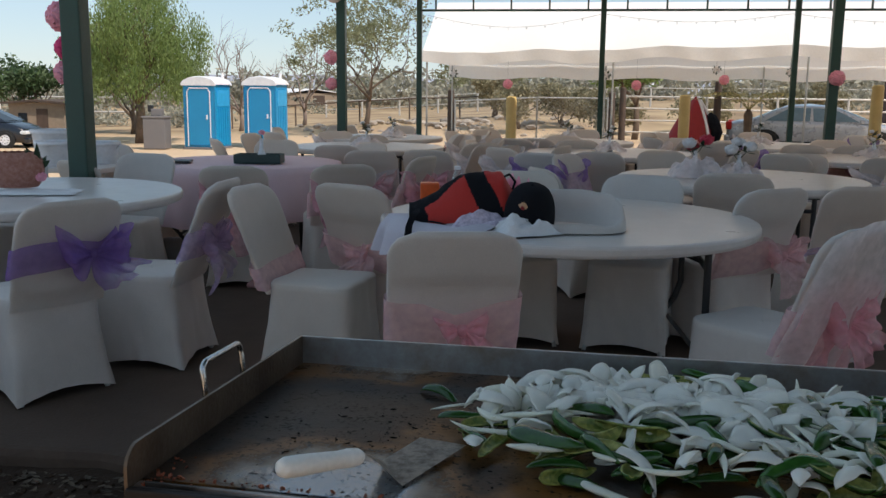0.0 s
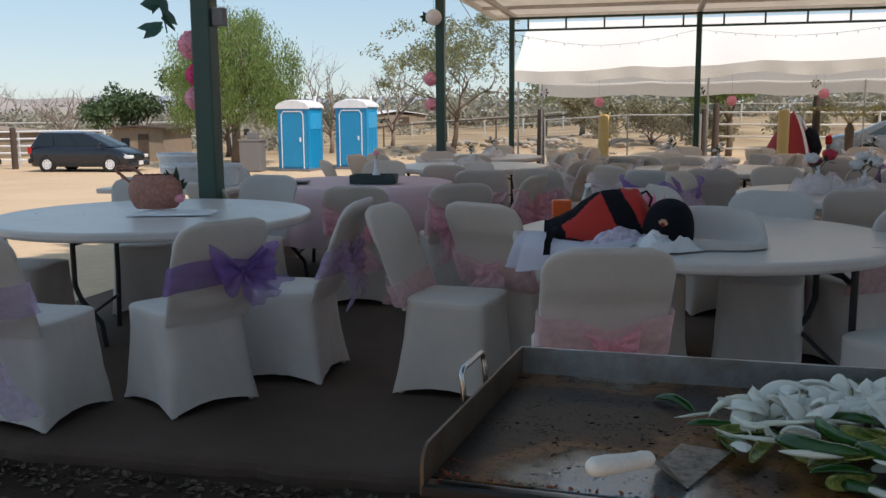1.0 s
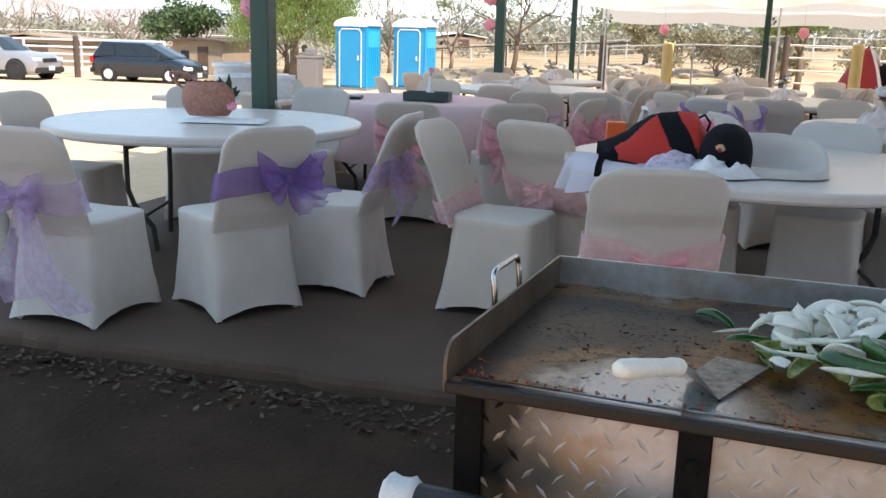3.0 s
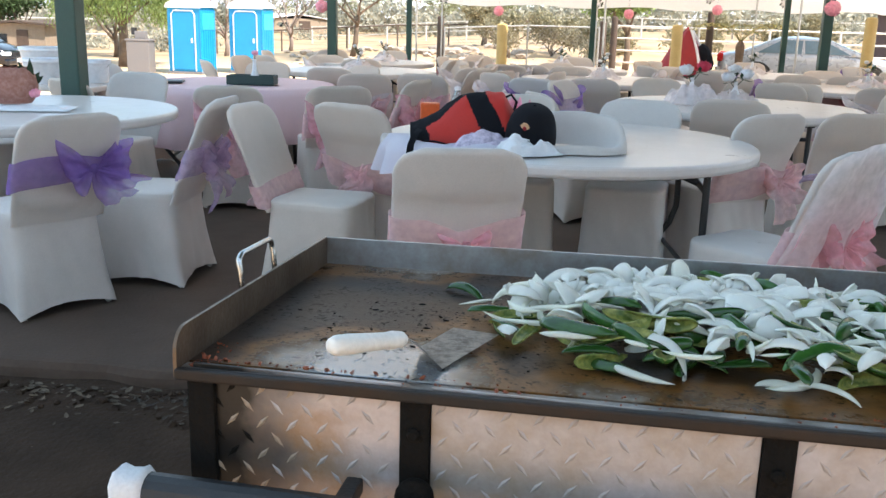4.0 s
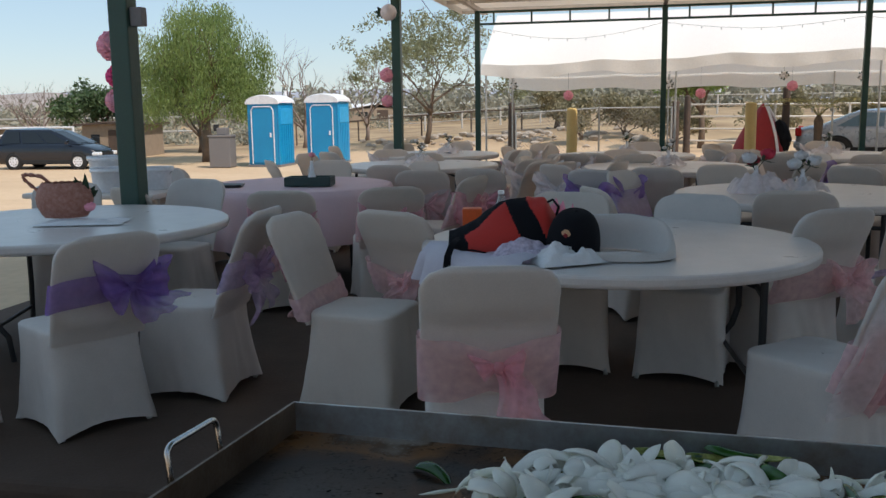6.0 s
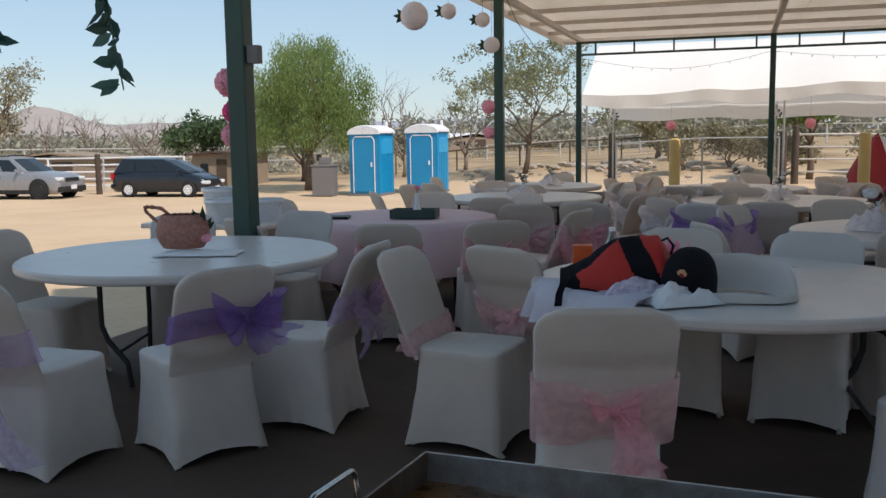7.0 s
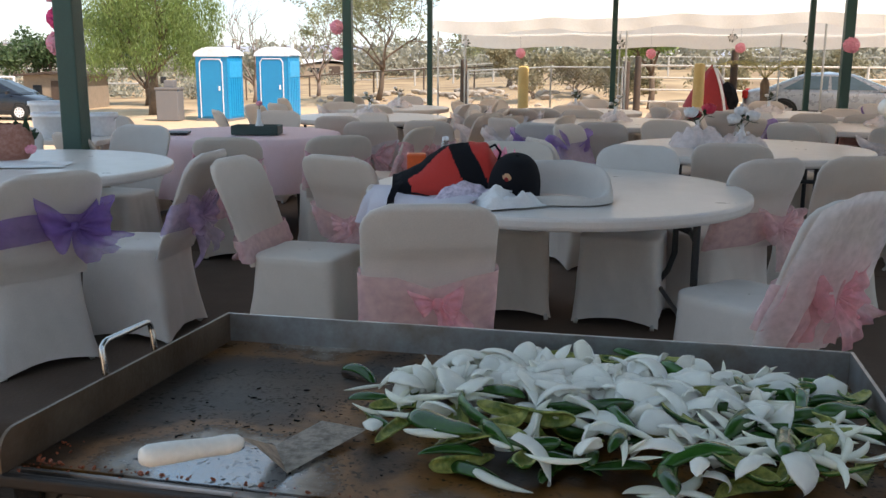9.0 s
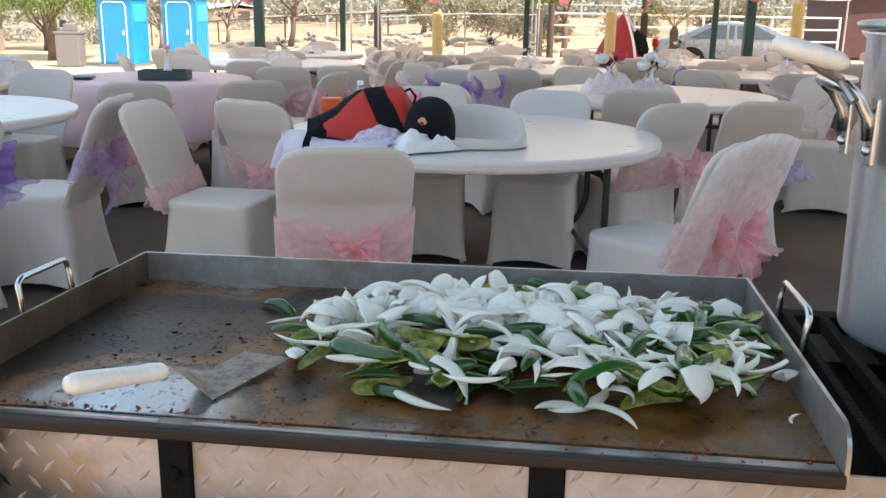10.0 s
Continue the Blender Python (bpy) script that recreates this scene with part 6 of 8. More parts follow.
def build_basket():
    b = thing("basket", pose(-3.275, 4.60, 0.752, 0, 0, 20), "small brown woven basket trimmed with pink flowers", "basket")
    verts = []
    n, k = 40, 16
    for j in range(k):
        f = j / (k - 1)
        for i in range(n):
            a = 6.2832 * i / n
            r = (0.075 + 0.055 * math.sin(math.pi * min(1, f * 0.75 + 0.12))) * (1 + 0.025 * math.sin(i * math.pi + j * math.pi))
            verts.append((r * 1.2 * math.cos(a), r * 0.85 * math.sin(a), 0.02 + 0.195 * f + 0.004 * math.sin(i * 3.14 + j)))
    link_mesh("woven_body", verts, grid_faces(n, k, True), M_BASKET, b)
    hp = [(-0.12 - 0.10 * math.sin(math.pi * q / 16), 0.0, 0.15 + 0.1 * (q / 16) * 1.0 + 0.05 * math.sin(math.pi * q / 16)) for q in range(17)]
    for s in (0, math.pi):
        part("twisted_handle", tubed([(p[0], p[1] + 0.007 * math.cos(q * 1.3 + s), p[2] + 0.007 * math.sin(q * 1.3 + s)) for q, p in enumerate(hp)] + [(-0.06, 0.0, 0.2)], 0.007, 7), M_BASKET, b, smooth=True)
    bm = bmesh.new()
    rose(bm, (0.14, -0.03, 0.07), 0.042, 3)
    part("rose", bm, M_PINKPETAL, b, "pink paper rose", True)
    bm = bmesh.new()
    for q in range(6):
        leaf_shape(bm, (0.12, 0.0, 0.12), (0.12 + 0.07 * math.cos(q), 0.06 * math.sin(q), 0.17 + 0.02 * q), 0.022, Vector((0.3, -1, 0.2)))
    part("leaves", bm, M_STEM, b)
    crumple("placemat", -3.12, 4.55, 0.747, 0.23, 0.14, 0.03, M_WHITECLOTH, "white folded cloth under the basket", "cloth", 20, 3.0)


build_basket()


def build_bucket(x, y, z, label, seed, r=0.15, h=0.26):
    b = thing("bucket", pose(x, y, z), label, "bucket", "white buckets")
    part("pail", lathe([(r * 0.82, 0), (r * 0.84, 0.005), (r, h), (r + 0.01, h + 0.004), (r + 0.01, h - 0.025), (r + 0.002, h - 0.03), (r - 0.006, h - 0.004), (r * 0.8, 0.012)], 28), M_TOILETWHITE, b, smooth=True)
    part("bail", tubed([(r * math.cos(a), 0.02 - r * 0.5 * math.sin(a), h - 0.03 - r * 0.5 * math.sin(a)) for a in [math.pi * q / 10 for q in range(11)]], 0.004, 6), M_GREYSTEEL, b)
    return b


def build_side_table():
    t = thing("side_table", pose(-4.32, 6.55, 0, 0, 0, 4.6), "small white folding table in the sun beside the post", "table")
    part("tabletop", boxed(0, -0.08, 0.72, 1.1, 0.8, 0.04, 0.012), M_PLASTIC, t)
    for sx in (-0.45, 0.45):
        for sy in (-0.24, 0.24):
            part("leg", tubed([(sx, sy, 0.7), (sx, sy, 0.0)], 0.014), M_GREYSTEEL, t)


build_side_table()
build_bucket(-4.46, 6.62, 0.741, "white plastic bucket standing on the side table", 1, 0.165, 0.25)
build_bucket(-4.22, 6.31, 0.741, "white plastic tub standing on the side table", 2, 0.15, 0.18)
build_bucket(-3.98, 6.55, 0.741, "white plastic pail beside the post", 3, 0.12, 0.17)


# ---- paper decorations on the posts ----
def build_pompom(x, y, z, r, material, label, hang=None):
    p = thing("paper_pompom", pose(x, y, z), label, "decoration", "paper pompoms")
    bm = bmesh.new()
    q = bmesh.ops.create_icosphere(bm, subdivisions=4, radius=1.0)
    for v in bm.verts:
        n = v.co.normalized()
        k = 1 + 0.16 * abs(noise.noise((n.x * 5 + x, n.y * 5, n.z * 5))) * 2 + 0.05 * noise.noise((n.x * 14, n.y * 14 + z, n.z * 14))
        v.co = n * r * (k - 0.1)
    part("tissue", bm, material, p)
    if hang:
        part("string", tubed([(0, 0, r * 0.8), (0, 0, hang - z)], 0.002, 4), M_CORD, p)
    return p


for x, y, z, r, m in [(-3.64, 5.63, 1.78, 0.10, M_PINKPETAL), (-3.62, 5.63, 1.58, 0.075, mat("deep_pink_paper", (0.8, 0.06, 0.22), 0.75, fine=60)), (-3.63, 5.63, 1.42, 0.08, M_PINKPETAL)]:
    build_pompom(x, y, z, r, m, "pink tissue pompom tied to the post")
for z, r in ((1.78, 0.1), (1.42, 0.085)):
    build_pompom(-4.19, 12.5, z, r, M_PINKPETAL, "pink tissue pompom tied to the post")
build_pompom(2.55, 13.02, 1.55, 0.1, M_PINKPETAL, "pink tissue pompom tied to the post")


def build_lantern(x, y, z, r, roof=3.4, dark=True):
    p = thing("paper_lantern", pose(x, y, z), "round white paper lantern with a paper flower", "lantern", "hanging lanterns")
    bm = bmesh.new()
    bmesh.ops.create_uvsphere(bm, u_segments=26, v_segments=18, radius=r)
    for v in bm.verts:
        v.co *= 1 + 0.012 * math.cos(18 * math.asin(max(-1, min(1, v.co.z / r))))
    part("shade", bm, M_PALEPAPER, p, smooth=True)
    part("string", tubed([(0, 0, r), (0, 0, roof - z)], 0.002, 4), M_CORD, p)
    bm = bmesh.new()
    for q in range(7):
        leaf_shape(bm, (-r * 0.85, -0.02, 0), (-r * 0.95 + 0.09 * math.cos(q), -0.05, 0.09 * math.sin(q)), 0.03, Vector((0, -1, 0)))
    part("paper_flower", bm, M_STEM, p)
    return p


for x, y, z, r in ((-3.97, 9.5, 2.68, 0.15), (-4.3, 11.3, 2.96, 0.10), (-4.13, 12.1, 2.93, 0.10), (-4.04, 12.2, 2.6, 0.11)):
    build_lantern(x, y, z, r)
for u, z in ((1.6, 1.55), (4.92, 1.55), (7.1, 1.7)):
    x, y = B(u, 18.6)
    build_pompom(x, y, z, 0.125, M_PINKPETAL, "pink paper pompom hung under the tent", 3.1)


def build_flower_bunch(u, z, seed):
    """White paper flowers with dark leaves, hung on a cord from the tent's frame."""
    rg = random.Random(seed)
    x, y = B(u, 18.6)
    p = thing("flower_bunch", pose(x, y, z), "hanging bunch of white paper flowers with dark leaves", "decoration", "hanging flower bunches")
    for k in range(5):
        a, r = 1.26 * k + rg.random(), rg.uniform(0.04, 0.07)
        bm = bmesh.new()
        bmesh.ops.create_icosphere(bm, subdivisions=2, radius=rg.uniform(0.035, 0.05), matrix=pose(r * math.cos(a), -0.02 * rg.random(), r * math.sin(a)))
        for v in bm.verts:
            v.co += v.co.normalized() * noisy(v.co, 40, 0.02)
        part("bloom", bm, M_WHITECLOTH, p)
    bm = bmesh.new()
    for k in range(7):
        a = 0.9 * k + rg.random()
        leaf_shape(bm, (0.03 * math.cos(a), -0.03, 0.03 * math.sin(a)), (0.13 * math.cos(a), -0.05, 0.13 * math.sin(a)), 0.03, Vector((0, -1, 0)))
    part("leaves", bm, M_STEM, p)
    part("cord", tubed([(0, 0, 0.03), (0, 0, 3.2 - z)], 0.003, 5), M_CORD, p)


for q, (u, z) in enumerate(((0.18, 1.8), (4.15, 1.8), (6.9, 1.95), (8.7, 1.9))):
    build_flower_bunch(u, z, 70 + q)


def build_string_lights():
    s = thing("string_lights", Matrix(), "string of small bulbs sagging along the tent", "string lights")
    pts = []
    for q in range(61):
        u = -0.1 + 11.8 * q / 60
        x, y = B(u, 14.4)
        pts.append((x, y, 2.99 - 0.28 * math.sin(math.pi * ((u / 3.87) % 1.0)) * (0.6 if u > 3.87 else 1)))
    part("cable", tubed(pts, 0.003, 5), M_CORD, s)
    for q in range(2, 60, 2):
        p = pts[q]
        part("bulb", lathe([(0.006, -0.01), (0.013, -0.03), (0.01, -0.045), (0.003, -0.05)], 8, at=p), M_LAMPGLASS, s)
    a = [(-3.95, 12.5, 3.3), (-4.1, 13.5, 3.05), (-4.3, 15.5, 2.7), (-4.45, 17.0, 2.62)]
    part("cable", tubed(a, 0.005, 5), M_CORD, s)


build_string_lights()


# ---- yard: toilets, service box, barrel, bollards ----
def build_toilet(x, y, label, spin=0.0):
    z = ground_z(x, y)
    t = thing("portable_toilet", pose(x, y, z - 0.05, 0, 0, spin) @ Matrix.Scale(1.05, 4), label, "portable toilet", "portable toilets")
    part("skid", boxed(0, 0, 0.06, 1.14, 1.14, 0.12, 0.02), M_GREYBOX, t)
    part("cabin", boxed(0, 0, 1.09, 1.08, 1.08, 1.96, 0.05), M_BLUE, t)
    part("door", boxed(0, -0.548, 1.06, 0.72, 0.03, 1.78, 0.03), M_BLUE, t)
    pts = [(-0.38, -0.57, 0.14), (-0.38, -0.57, 1.82), (-0.3, -0.57, 1.93), (0.3, -0.57, 1.93), (0.38, -0.57, 1.82), (0.38, -0.57, 0.14)]
    part("door_trim", tubed(pts, 0.018, 6), M_TOILETWHITE, t, "white door surround")
    part("latch", boxed(0.27, -0.575, 1.05, 0.05, 0.03, 0.14, 0.008), M_TOILETWHITE, t)
    part("corner_trim", tubed([(0.54, -0.54, 0.12), (0.54, -0.54, 2.05)], 0.018, 6), M_BLUE, t)
    bm = bmesh.new()
    n = 14
    rows = []
    for q in range(n + 1):
        a = math.pi * q / n
        xx, zz = -0.58 * math.cos(a), 2.04 + 0.26 * math.sin(a) ** 0.8
        rows.append([bm.verts.new((xx, -0.59, zz - 0.03)), bm.verts.new((xx, -0.45, zz)), bm.verts.new((xx, 0.45, zz)), bm.verts.new((xx, 0.59, zz - 0.03))])
    for a, b in zip(rows, rows[1:]):
        for i in range(3):
            bm.faces.new((a[i], a[i + 1], b[i + 1], b[i]))
    bm.faces.new([r[0] for r in rows])
    bm.faces.new([r[3] for r in rows][::-1])
    bm.faces.new((rows[0][0], rows[-1][0], rows[-1][3], rows[0][3]))
    part("roof", bm, M_TOILETWHITE, t, "white domed roof")
    for k in range(5):
        part("side_rib", boxed(0.545, -0.3 + 0.15 * k, 1.05, 0.02, 0.05, 1.75, 0.008), M_BLUE, t)
    # sunlight on the upper right side, painted as a lighter blue
    part("sunlit_side_panel", boxed(0.548, 0.0, 1.62, 0.022, 0.82, 0.5, 0.01), mat("sunlit_blue_polyethylene", (0.02, 0.36, 0.68), 0.35, fine=30), t)
    part("vent_pipe", tubed([(0.35, 0.4, 2.05), (0.35, 0.4, 2.42)], 0.05, 10), M_TOILETWHITE, t)
    return t


build_toilet(-14.02, 28.15, "blue portable toilet with a white domed roof")
build_toilet(-12.42, 29.25, "blue portable toilet with a white domed roof beside its twin", 2)


def build_service_box():
    x, y = -15.42, 27.35
    z = ground_z(x, y)
    b = thing("handwash_station", pose(x, y, z, 0, 0, 10), "grey handwash station with a tap top", "handwash station")
    part("cabinet", boxed(0, 0, 0.5, 0.72, 0.6, 1.0, 0.03), M_GREYBOX, b)
    part("basin", boxed(0, 0, 1.03, 0.78, 0.64, 0.07, 0.02), M_GREYBOX, b)
    part("tap_block", boxed(0.02, 0.05, 1.18, 0.34, 0.3, 0.24, 0.03), M_GREYBOX, b)
    part("dispenser", boxed(-0.2, 0.05, 1.3, 0.16, 0.14, 0.22, 0.02), M_BLACKSTEEL, b)


build_service_box()


def build_barrel(x, y):
    z = ground_z(x, y)
    b = part("plastic_drum", lathe([(0.27, 0), (0.29, 0.02), (0.3, 0.28), (0.31, 0.3), (0.3, 0.32), (0.3, 0.58), (0.31, 0.6), (0.3, 0.62), (0.29, 0.88), (0.26, 0.9), (0.2, 0.88)], 24), M_BLUE, smooth=True)
    b.matrix_basis = pose(x, y, z)
    tagged(b, "blue plastic drum standing in the yard", "drum")


build_barrel(-27.75, 23.1)
for x, y, top in ((-2.95, 21.6, 1.24), (1.0, 21.8, 1.32), (4.94, 21.3, 1.57)):
    z = ground_z(x, y)
    b = part("bollard", lathe([(0.13, 0), (0.125, 0.02), (0.122, top - z - 0.05), (0.1, top - z - 0.01), (0.03, top - z)], 20), M_YELLOW, smooth=True)
    b.matrix_basis = pose(x, y, z)
    tagged(b, "thick ochre-yellow bollard by the tent", "bollard", "yellow bollards")


# ---- vehicles ----
def build_car(name, m, paint, label, W, deck, base, roof, panes, wheel_r, axles, rim, trim, rail=False, glass=M_CARGLASS):
    """A car with its nose along +x. deck: (x, top, half width) along the lower body from tail to nose;
    base: (rear x, front x, z, half width) of the cabin's foot; roof: the same at its top; panes: side windows along the cabin."""
    c = thing(name, m, label, "car")
    verts = []
    for k, (x, top, hw) in enumerate(deck):
        z0 = 0.2 if 0 < k < len(deck) - 1 else 0.3
        half = [(hw * 0.88, z0), (hw, z0 + 0.12), (hw, z0 + 0.2), (hw * 1.005, top * 0.7), (hw * 0.985, top - 0.07), (hw * 0.9, top - 0.005)]
        verts += [(x, -a, b) for a, b in half] + [(x, 0, top + 0.02)] + [(x, a, b) for a, b in half[::-1]]
    k, rows = 13, len(deck)
    body = link_mesh("body", verts, grid_faces(k, rows) + [tuple(range(k))[::-1], tuple(range((rows - 1) * k, rows * k))], paint, c)
    md = body.modifiers.new("soft", "SUBSURF")
    md.levels = md.render_levels = 1
    # cabin: a crowned frustum with softened edges
    bm = bmesh.new()
    lo = [bm.verts.new(p) for p in ((base[0], -base[3], base[2]), (base[1], -base[3] * 0.94, base[2]), (base[1] + 0.1, 0, base[2]), (base[1], base[3] * 0.94, base[2]), (base[0], base[3], base[2]), (base[0] - 0.06, 0, base[2]))]
    hi = [bm.verts.new(p) for p in ((roof[0], -roof[3], roof[2]), (roof[1], -roof[3] * 0.94, roof[2] - 0.03), (roof[1] + 0.07, 0, roof[2] - 0.02), (roof[1], roof[3] * 0.94, roof[2] - 0.03), (roof[0], roof[3], roof[2]), (roof[0] - 0.04, 0, roof[2]))]
    mid = bm.verts.new(((roof[0] + roof[1]) / 2, 0, roof[2] + 0.05))
    for a in range(6):
        bm.faces.new((lo[a], lo[(a + 1) % 6], hi[(a + 1) % 6], hi[a]))
        bm.faces.new((hi[a], hi[(a + 1) % 6], mid))
    cab = part("cabin", bm, paint, c, smooth=True)
    bv = cab.modifiers.new("soft", "BEVEL")
    bv.width, bv.segments = 0.04, 3

    def pane(nm, p00, p10, p11, p01, u0, u1, v0, v1):
        P = [Vector(q) for q in (p00, p10, p11, p01)]
        at = lambda u, v: P[0].lerp(P[1], u).lerp(P[3].lerp(P[2], u), v)
        nrm = (P[1] - P[0]).cross(P[3] - P[0]).normalized() * 0.012
        if nrm.dot((P[0] + P[2]) / 2 - Vector(((base[0] + base[1]) / 2, 0, base[2]))) < 0:
            nrm = -nrm
        link_mesh(nm, [at(u, v) + nrm for u, v in ((u0, v0), (u1, v0), (u1, v1), (u0, v1))], [(0, 1, 2, 3)], glass, c, smooth=False)
    for s in (-1, 1):
        q = [(base[0], s * base[3], base[2]), (base[1], s * base[3] * 0.94, base[2]), (roof[1], s * roof[3] * 0.94, roof[2] - 0.03), (roof[0], s * roof[3], roof[2])]
        for u0, u1 in panes:
            pane("side_window", *q, u0, u1, 0.08, 0.86)
        f = [(base[1], s * base[3] * 0.94, base[2]), (base[1] + 0.1, 0, base[2]), (roof[1] + 0.07, 0, roof[2] - 0.02), (roof[1], s * roof[3] * 0.94, roof[2] - 0.03)]
        pane("windscreen", *f, 0.07, 1.0, 0.06, 0.9)
        r = [(base[0], s * base[3], base[2]), (base[0] - 0.06, 0, base[2]), (roof[0] - 0.04, 0, roof[2]), (roof[0], s * roof[3], roof[2])]
        pane("rear_window", *r, 0.1, 1.0, 0.1, 0.86)
    x0, x1 = deck[0][0], deck[-1][0]
    nose, tail = deck[-2][1], deck[1][1]
    for x in axles:
        for s in (-1, 1):
            part("wheel_arch", lathe([(wheel_r * 0.5, 0), (wheel_r * 1.17, 0), (wheel_r * 1.19, 0.01), (wheel_r * 1.15, 0.02), (wheel_r * 0.5, 0.016)], 28), M_TYRE, c).matrix_basis = pose(x, s * (W / 2 - 0.008), wheel_r, 90 * s, 0, 0)
            w = thing("wheel", pose(x, s * (W / 2 - 0.08), wheel_r, 90, 0, 0), "", "")
            w.parent = c
            part("tyre", lathe([(wheel_r * 0.62, -0.11), (wheel_r * 0.95, -0.11), (wheel_r, -0.07), (wheel_r, 0.07), (wheel_r * 0.95, 0.11), (wheel_r * 0.62, 0.11)], 28), M_TYRE, w)
            part("rim", lathe([(wheel_r * 0.64, -0.1), (wheel_r * 0.6, -0.125), (wheel_r * 0.5, -0.11), (wheel_r * 0.2, -0.12), (0.02, -0.125), (0.02, 0.125), (wheel_r * 0.2, 0.12), (wheel_r * 0.5, 0.11), (wheel_r * 0.6, 0.125), (wheel_r * 0.64, 0.1)], 20), rim, w)
            for q in range(8):
                a = 6.2832 * q / 8
                part("slot", boxed(0, 0, 0, 0.045, 0.03, 0.25, 0.008), M_TYRE, w).matrix_basis = pose(0.42 * wheel_r * math.cos(a), 0.42 * wheel_r * math.sin(a), 0, 0, 0, math.degrees(a))
    for s in (-1, 1):
        part("headlight", boxed(x1 - 0.16, s * (W / 2 - 0.26), nose * 0.86, 0.3, 0.34, 0.14, 0.05), M_LAMPGLASS, c)
        part("tail_light", boxed(x0 + 0.08, s * (W / 2 - 0.12), tail * 0.86, 0.16, 0.16, 0.26, 0.04), M_REDGLASS, c)
        part("mirror", boxed(base[1] - 0.35, s * (W / 2 + 0.07), base[2] + 0.07, 0.1, 0.2, 0.14, 0.04), trim, c)
        part("sill", boxed((axles[0] + axles[1]) / 2, s * (W / 2 - 0.01), 0.29, abs(axles[0] - axles[1]) - 2 * wheel_r, 0.05, 0.16, 0.02), M_TYRE, c)
        part("door_handle", boxed(-0.35, s * (W / 2 + 0.005), base[2] * 0.82, 0.16, 0.03, 0.03, 0.01), trim, c)
        if rail:
            part("roof_rail", tubed([(roof[0] + 0.1, s * roof[3] * 0.9, roof[2] + 0.02), (roof[1] - 0.1, s * roof[3] * 0.9, roof[2] + 0.05)], 0.022, 6), M_BLACKSTEEL, c)
    for q in range(7):
        part("grille_slot", boxed(x1 - 0.015, -0.36 + 0.12 * q, nose * 0.82, 0.05, 0.07, 0.16, 0.015), M_BLACKSTEEL, c)
    part("bumper", boxed(x1 - 0.05, 0, nose * 0.42, 0.16, W * 0.9, 0.22, 0.06), M_TYRE if rail else trim, c)
    part("rear_bumper", boxed(x0 + 0.04, 0, 0.42, 0.16, W * 0.92, 0.2, 0.06), M_TYRE if rail else trim, c)
    part("number_plate", boxed(x1 + 0.04, 0, nose * 0.5, 0.02, 0.34, 0.16, 0.006), M_TOILETWHITE, c)
    return c


def car_pose(xr, yr, xf, yf):
    x, y = (xr + xf) / 2, (yr + yf) / 2
    return pose(x, y, ground_z(x, y), 0, 0, math.degrees(math.atan2(yf - yr, xf - xr)))


build_car("hatchback", car_pose(-23.18, 26.3, -19.58, 26.9) @ Matrix.Scale(0.9, 4), M_DARKPAINT, "dark navy hatchback parked in the sandy yard", 1.7,
          [(-2.06, 0.7, 0.68), (-2.02, 0.96, 0.78), (-1.7, 1.0, 0.84), (-0.5, 0.98, 0.85), (0.8, 0.98, 0.85), (1.2, 0.97, 0.84), (1.75, 0.82, 0.8), (2.0, 0.66, 0.7), (2.07, 0.5, 0.6)],
          (-1.95, 1.3, 0.94, 0.8), (-1.62, 0.15, 1.5, 0.62), ((0.06, 0.3), (0.33, 0.62), (0.65, 0.9)), 0.3, (1.3, -1.25), M_TOILETWHITE, M_DARKPAINT)
build_car("sport_utility_car", car_pose(-28.15, 24.4, -24.35, 25.0) @ Matrix.Scale(0.91, 4), M_SILVERPAINT, "silver sport utility car parked in the sandy yard", 1.82,
          [(-2.2, 0.75, 0.78), (-2.17, 1.0, 0.86), (-1.9, 1.08, 0.9), (-0.5, 1.08, 0.91), (0.6, 1.08, 0.91), (0.95, 1.06, 0.9), (1.8, 0.98, 0.87), (2.12, 0.9, 0.84), (2.2, 0.62, 0.8)],
          (-2.1, 0.85, 1.04, 0.86), (-1.72, 0.02, 1.62, 0.68), ((0.07, 0.27), (0.31, 0.6), (0.63, 0.9)), 0.37, (1.33, -1.3), M_BLACKSTEEL, M_SILVERPAINT, True)
build_car("saloon_car", car_pose(2.6, 28.0, 7.3, 27.4) @ Matrix.Diagonal((1, 1, 0.9, 1)), M_LIGHTPAINT, "pale silver saloon car parked beyond the tent", 1.85,
          [(-2.5, 0.7, 0.74), (-2.46, 0.95, 0.82), (-1.9, 1.02, 0.9), (-0.5, 0.98, 0.92), (0.8, 0.97, 0.92), (1.4, 0.93, 0.9), (2.1, 0.82, 0.86), (2.42, 0.7, 0.78), (2.5, 0.5, 0.68)],
          (-1.95, 1.35, 0.94, 0.86), (-0.85, 0.3, 1.46, 0.62), ((0.13, 0.5), (0.53, 0.9)), 0.33, (1.45, -1.42), M_RIM, M_LIGHTPAINT, glass=mat("pale_blue_car_glass", (0.12, 0.2, 0.26), 0.06, fine=10, bump=0))


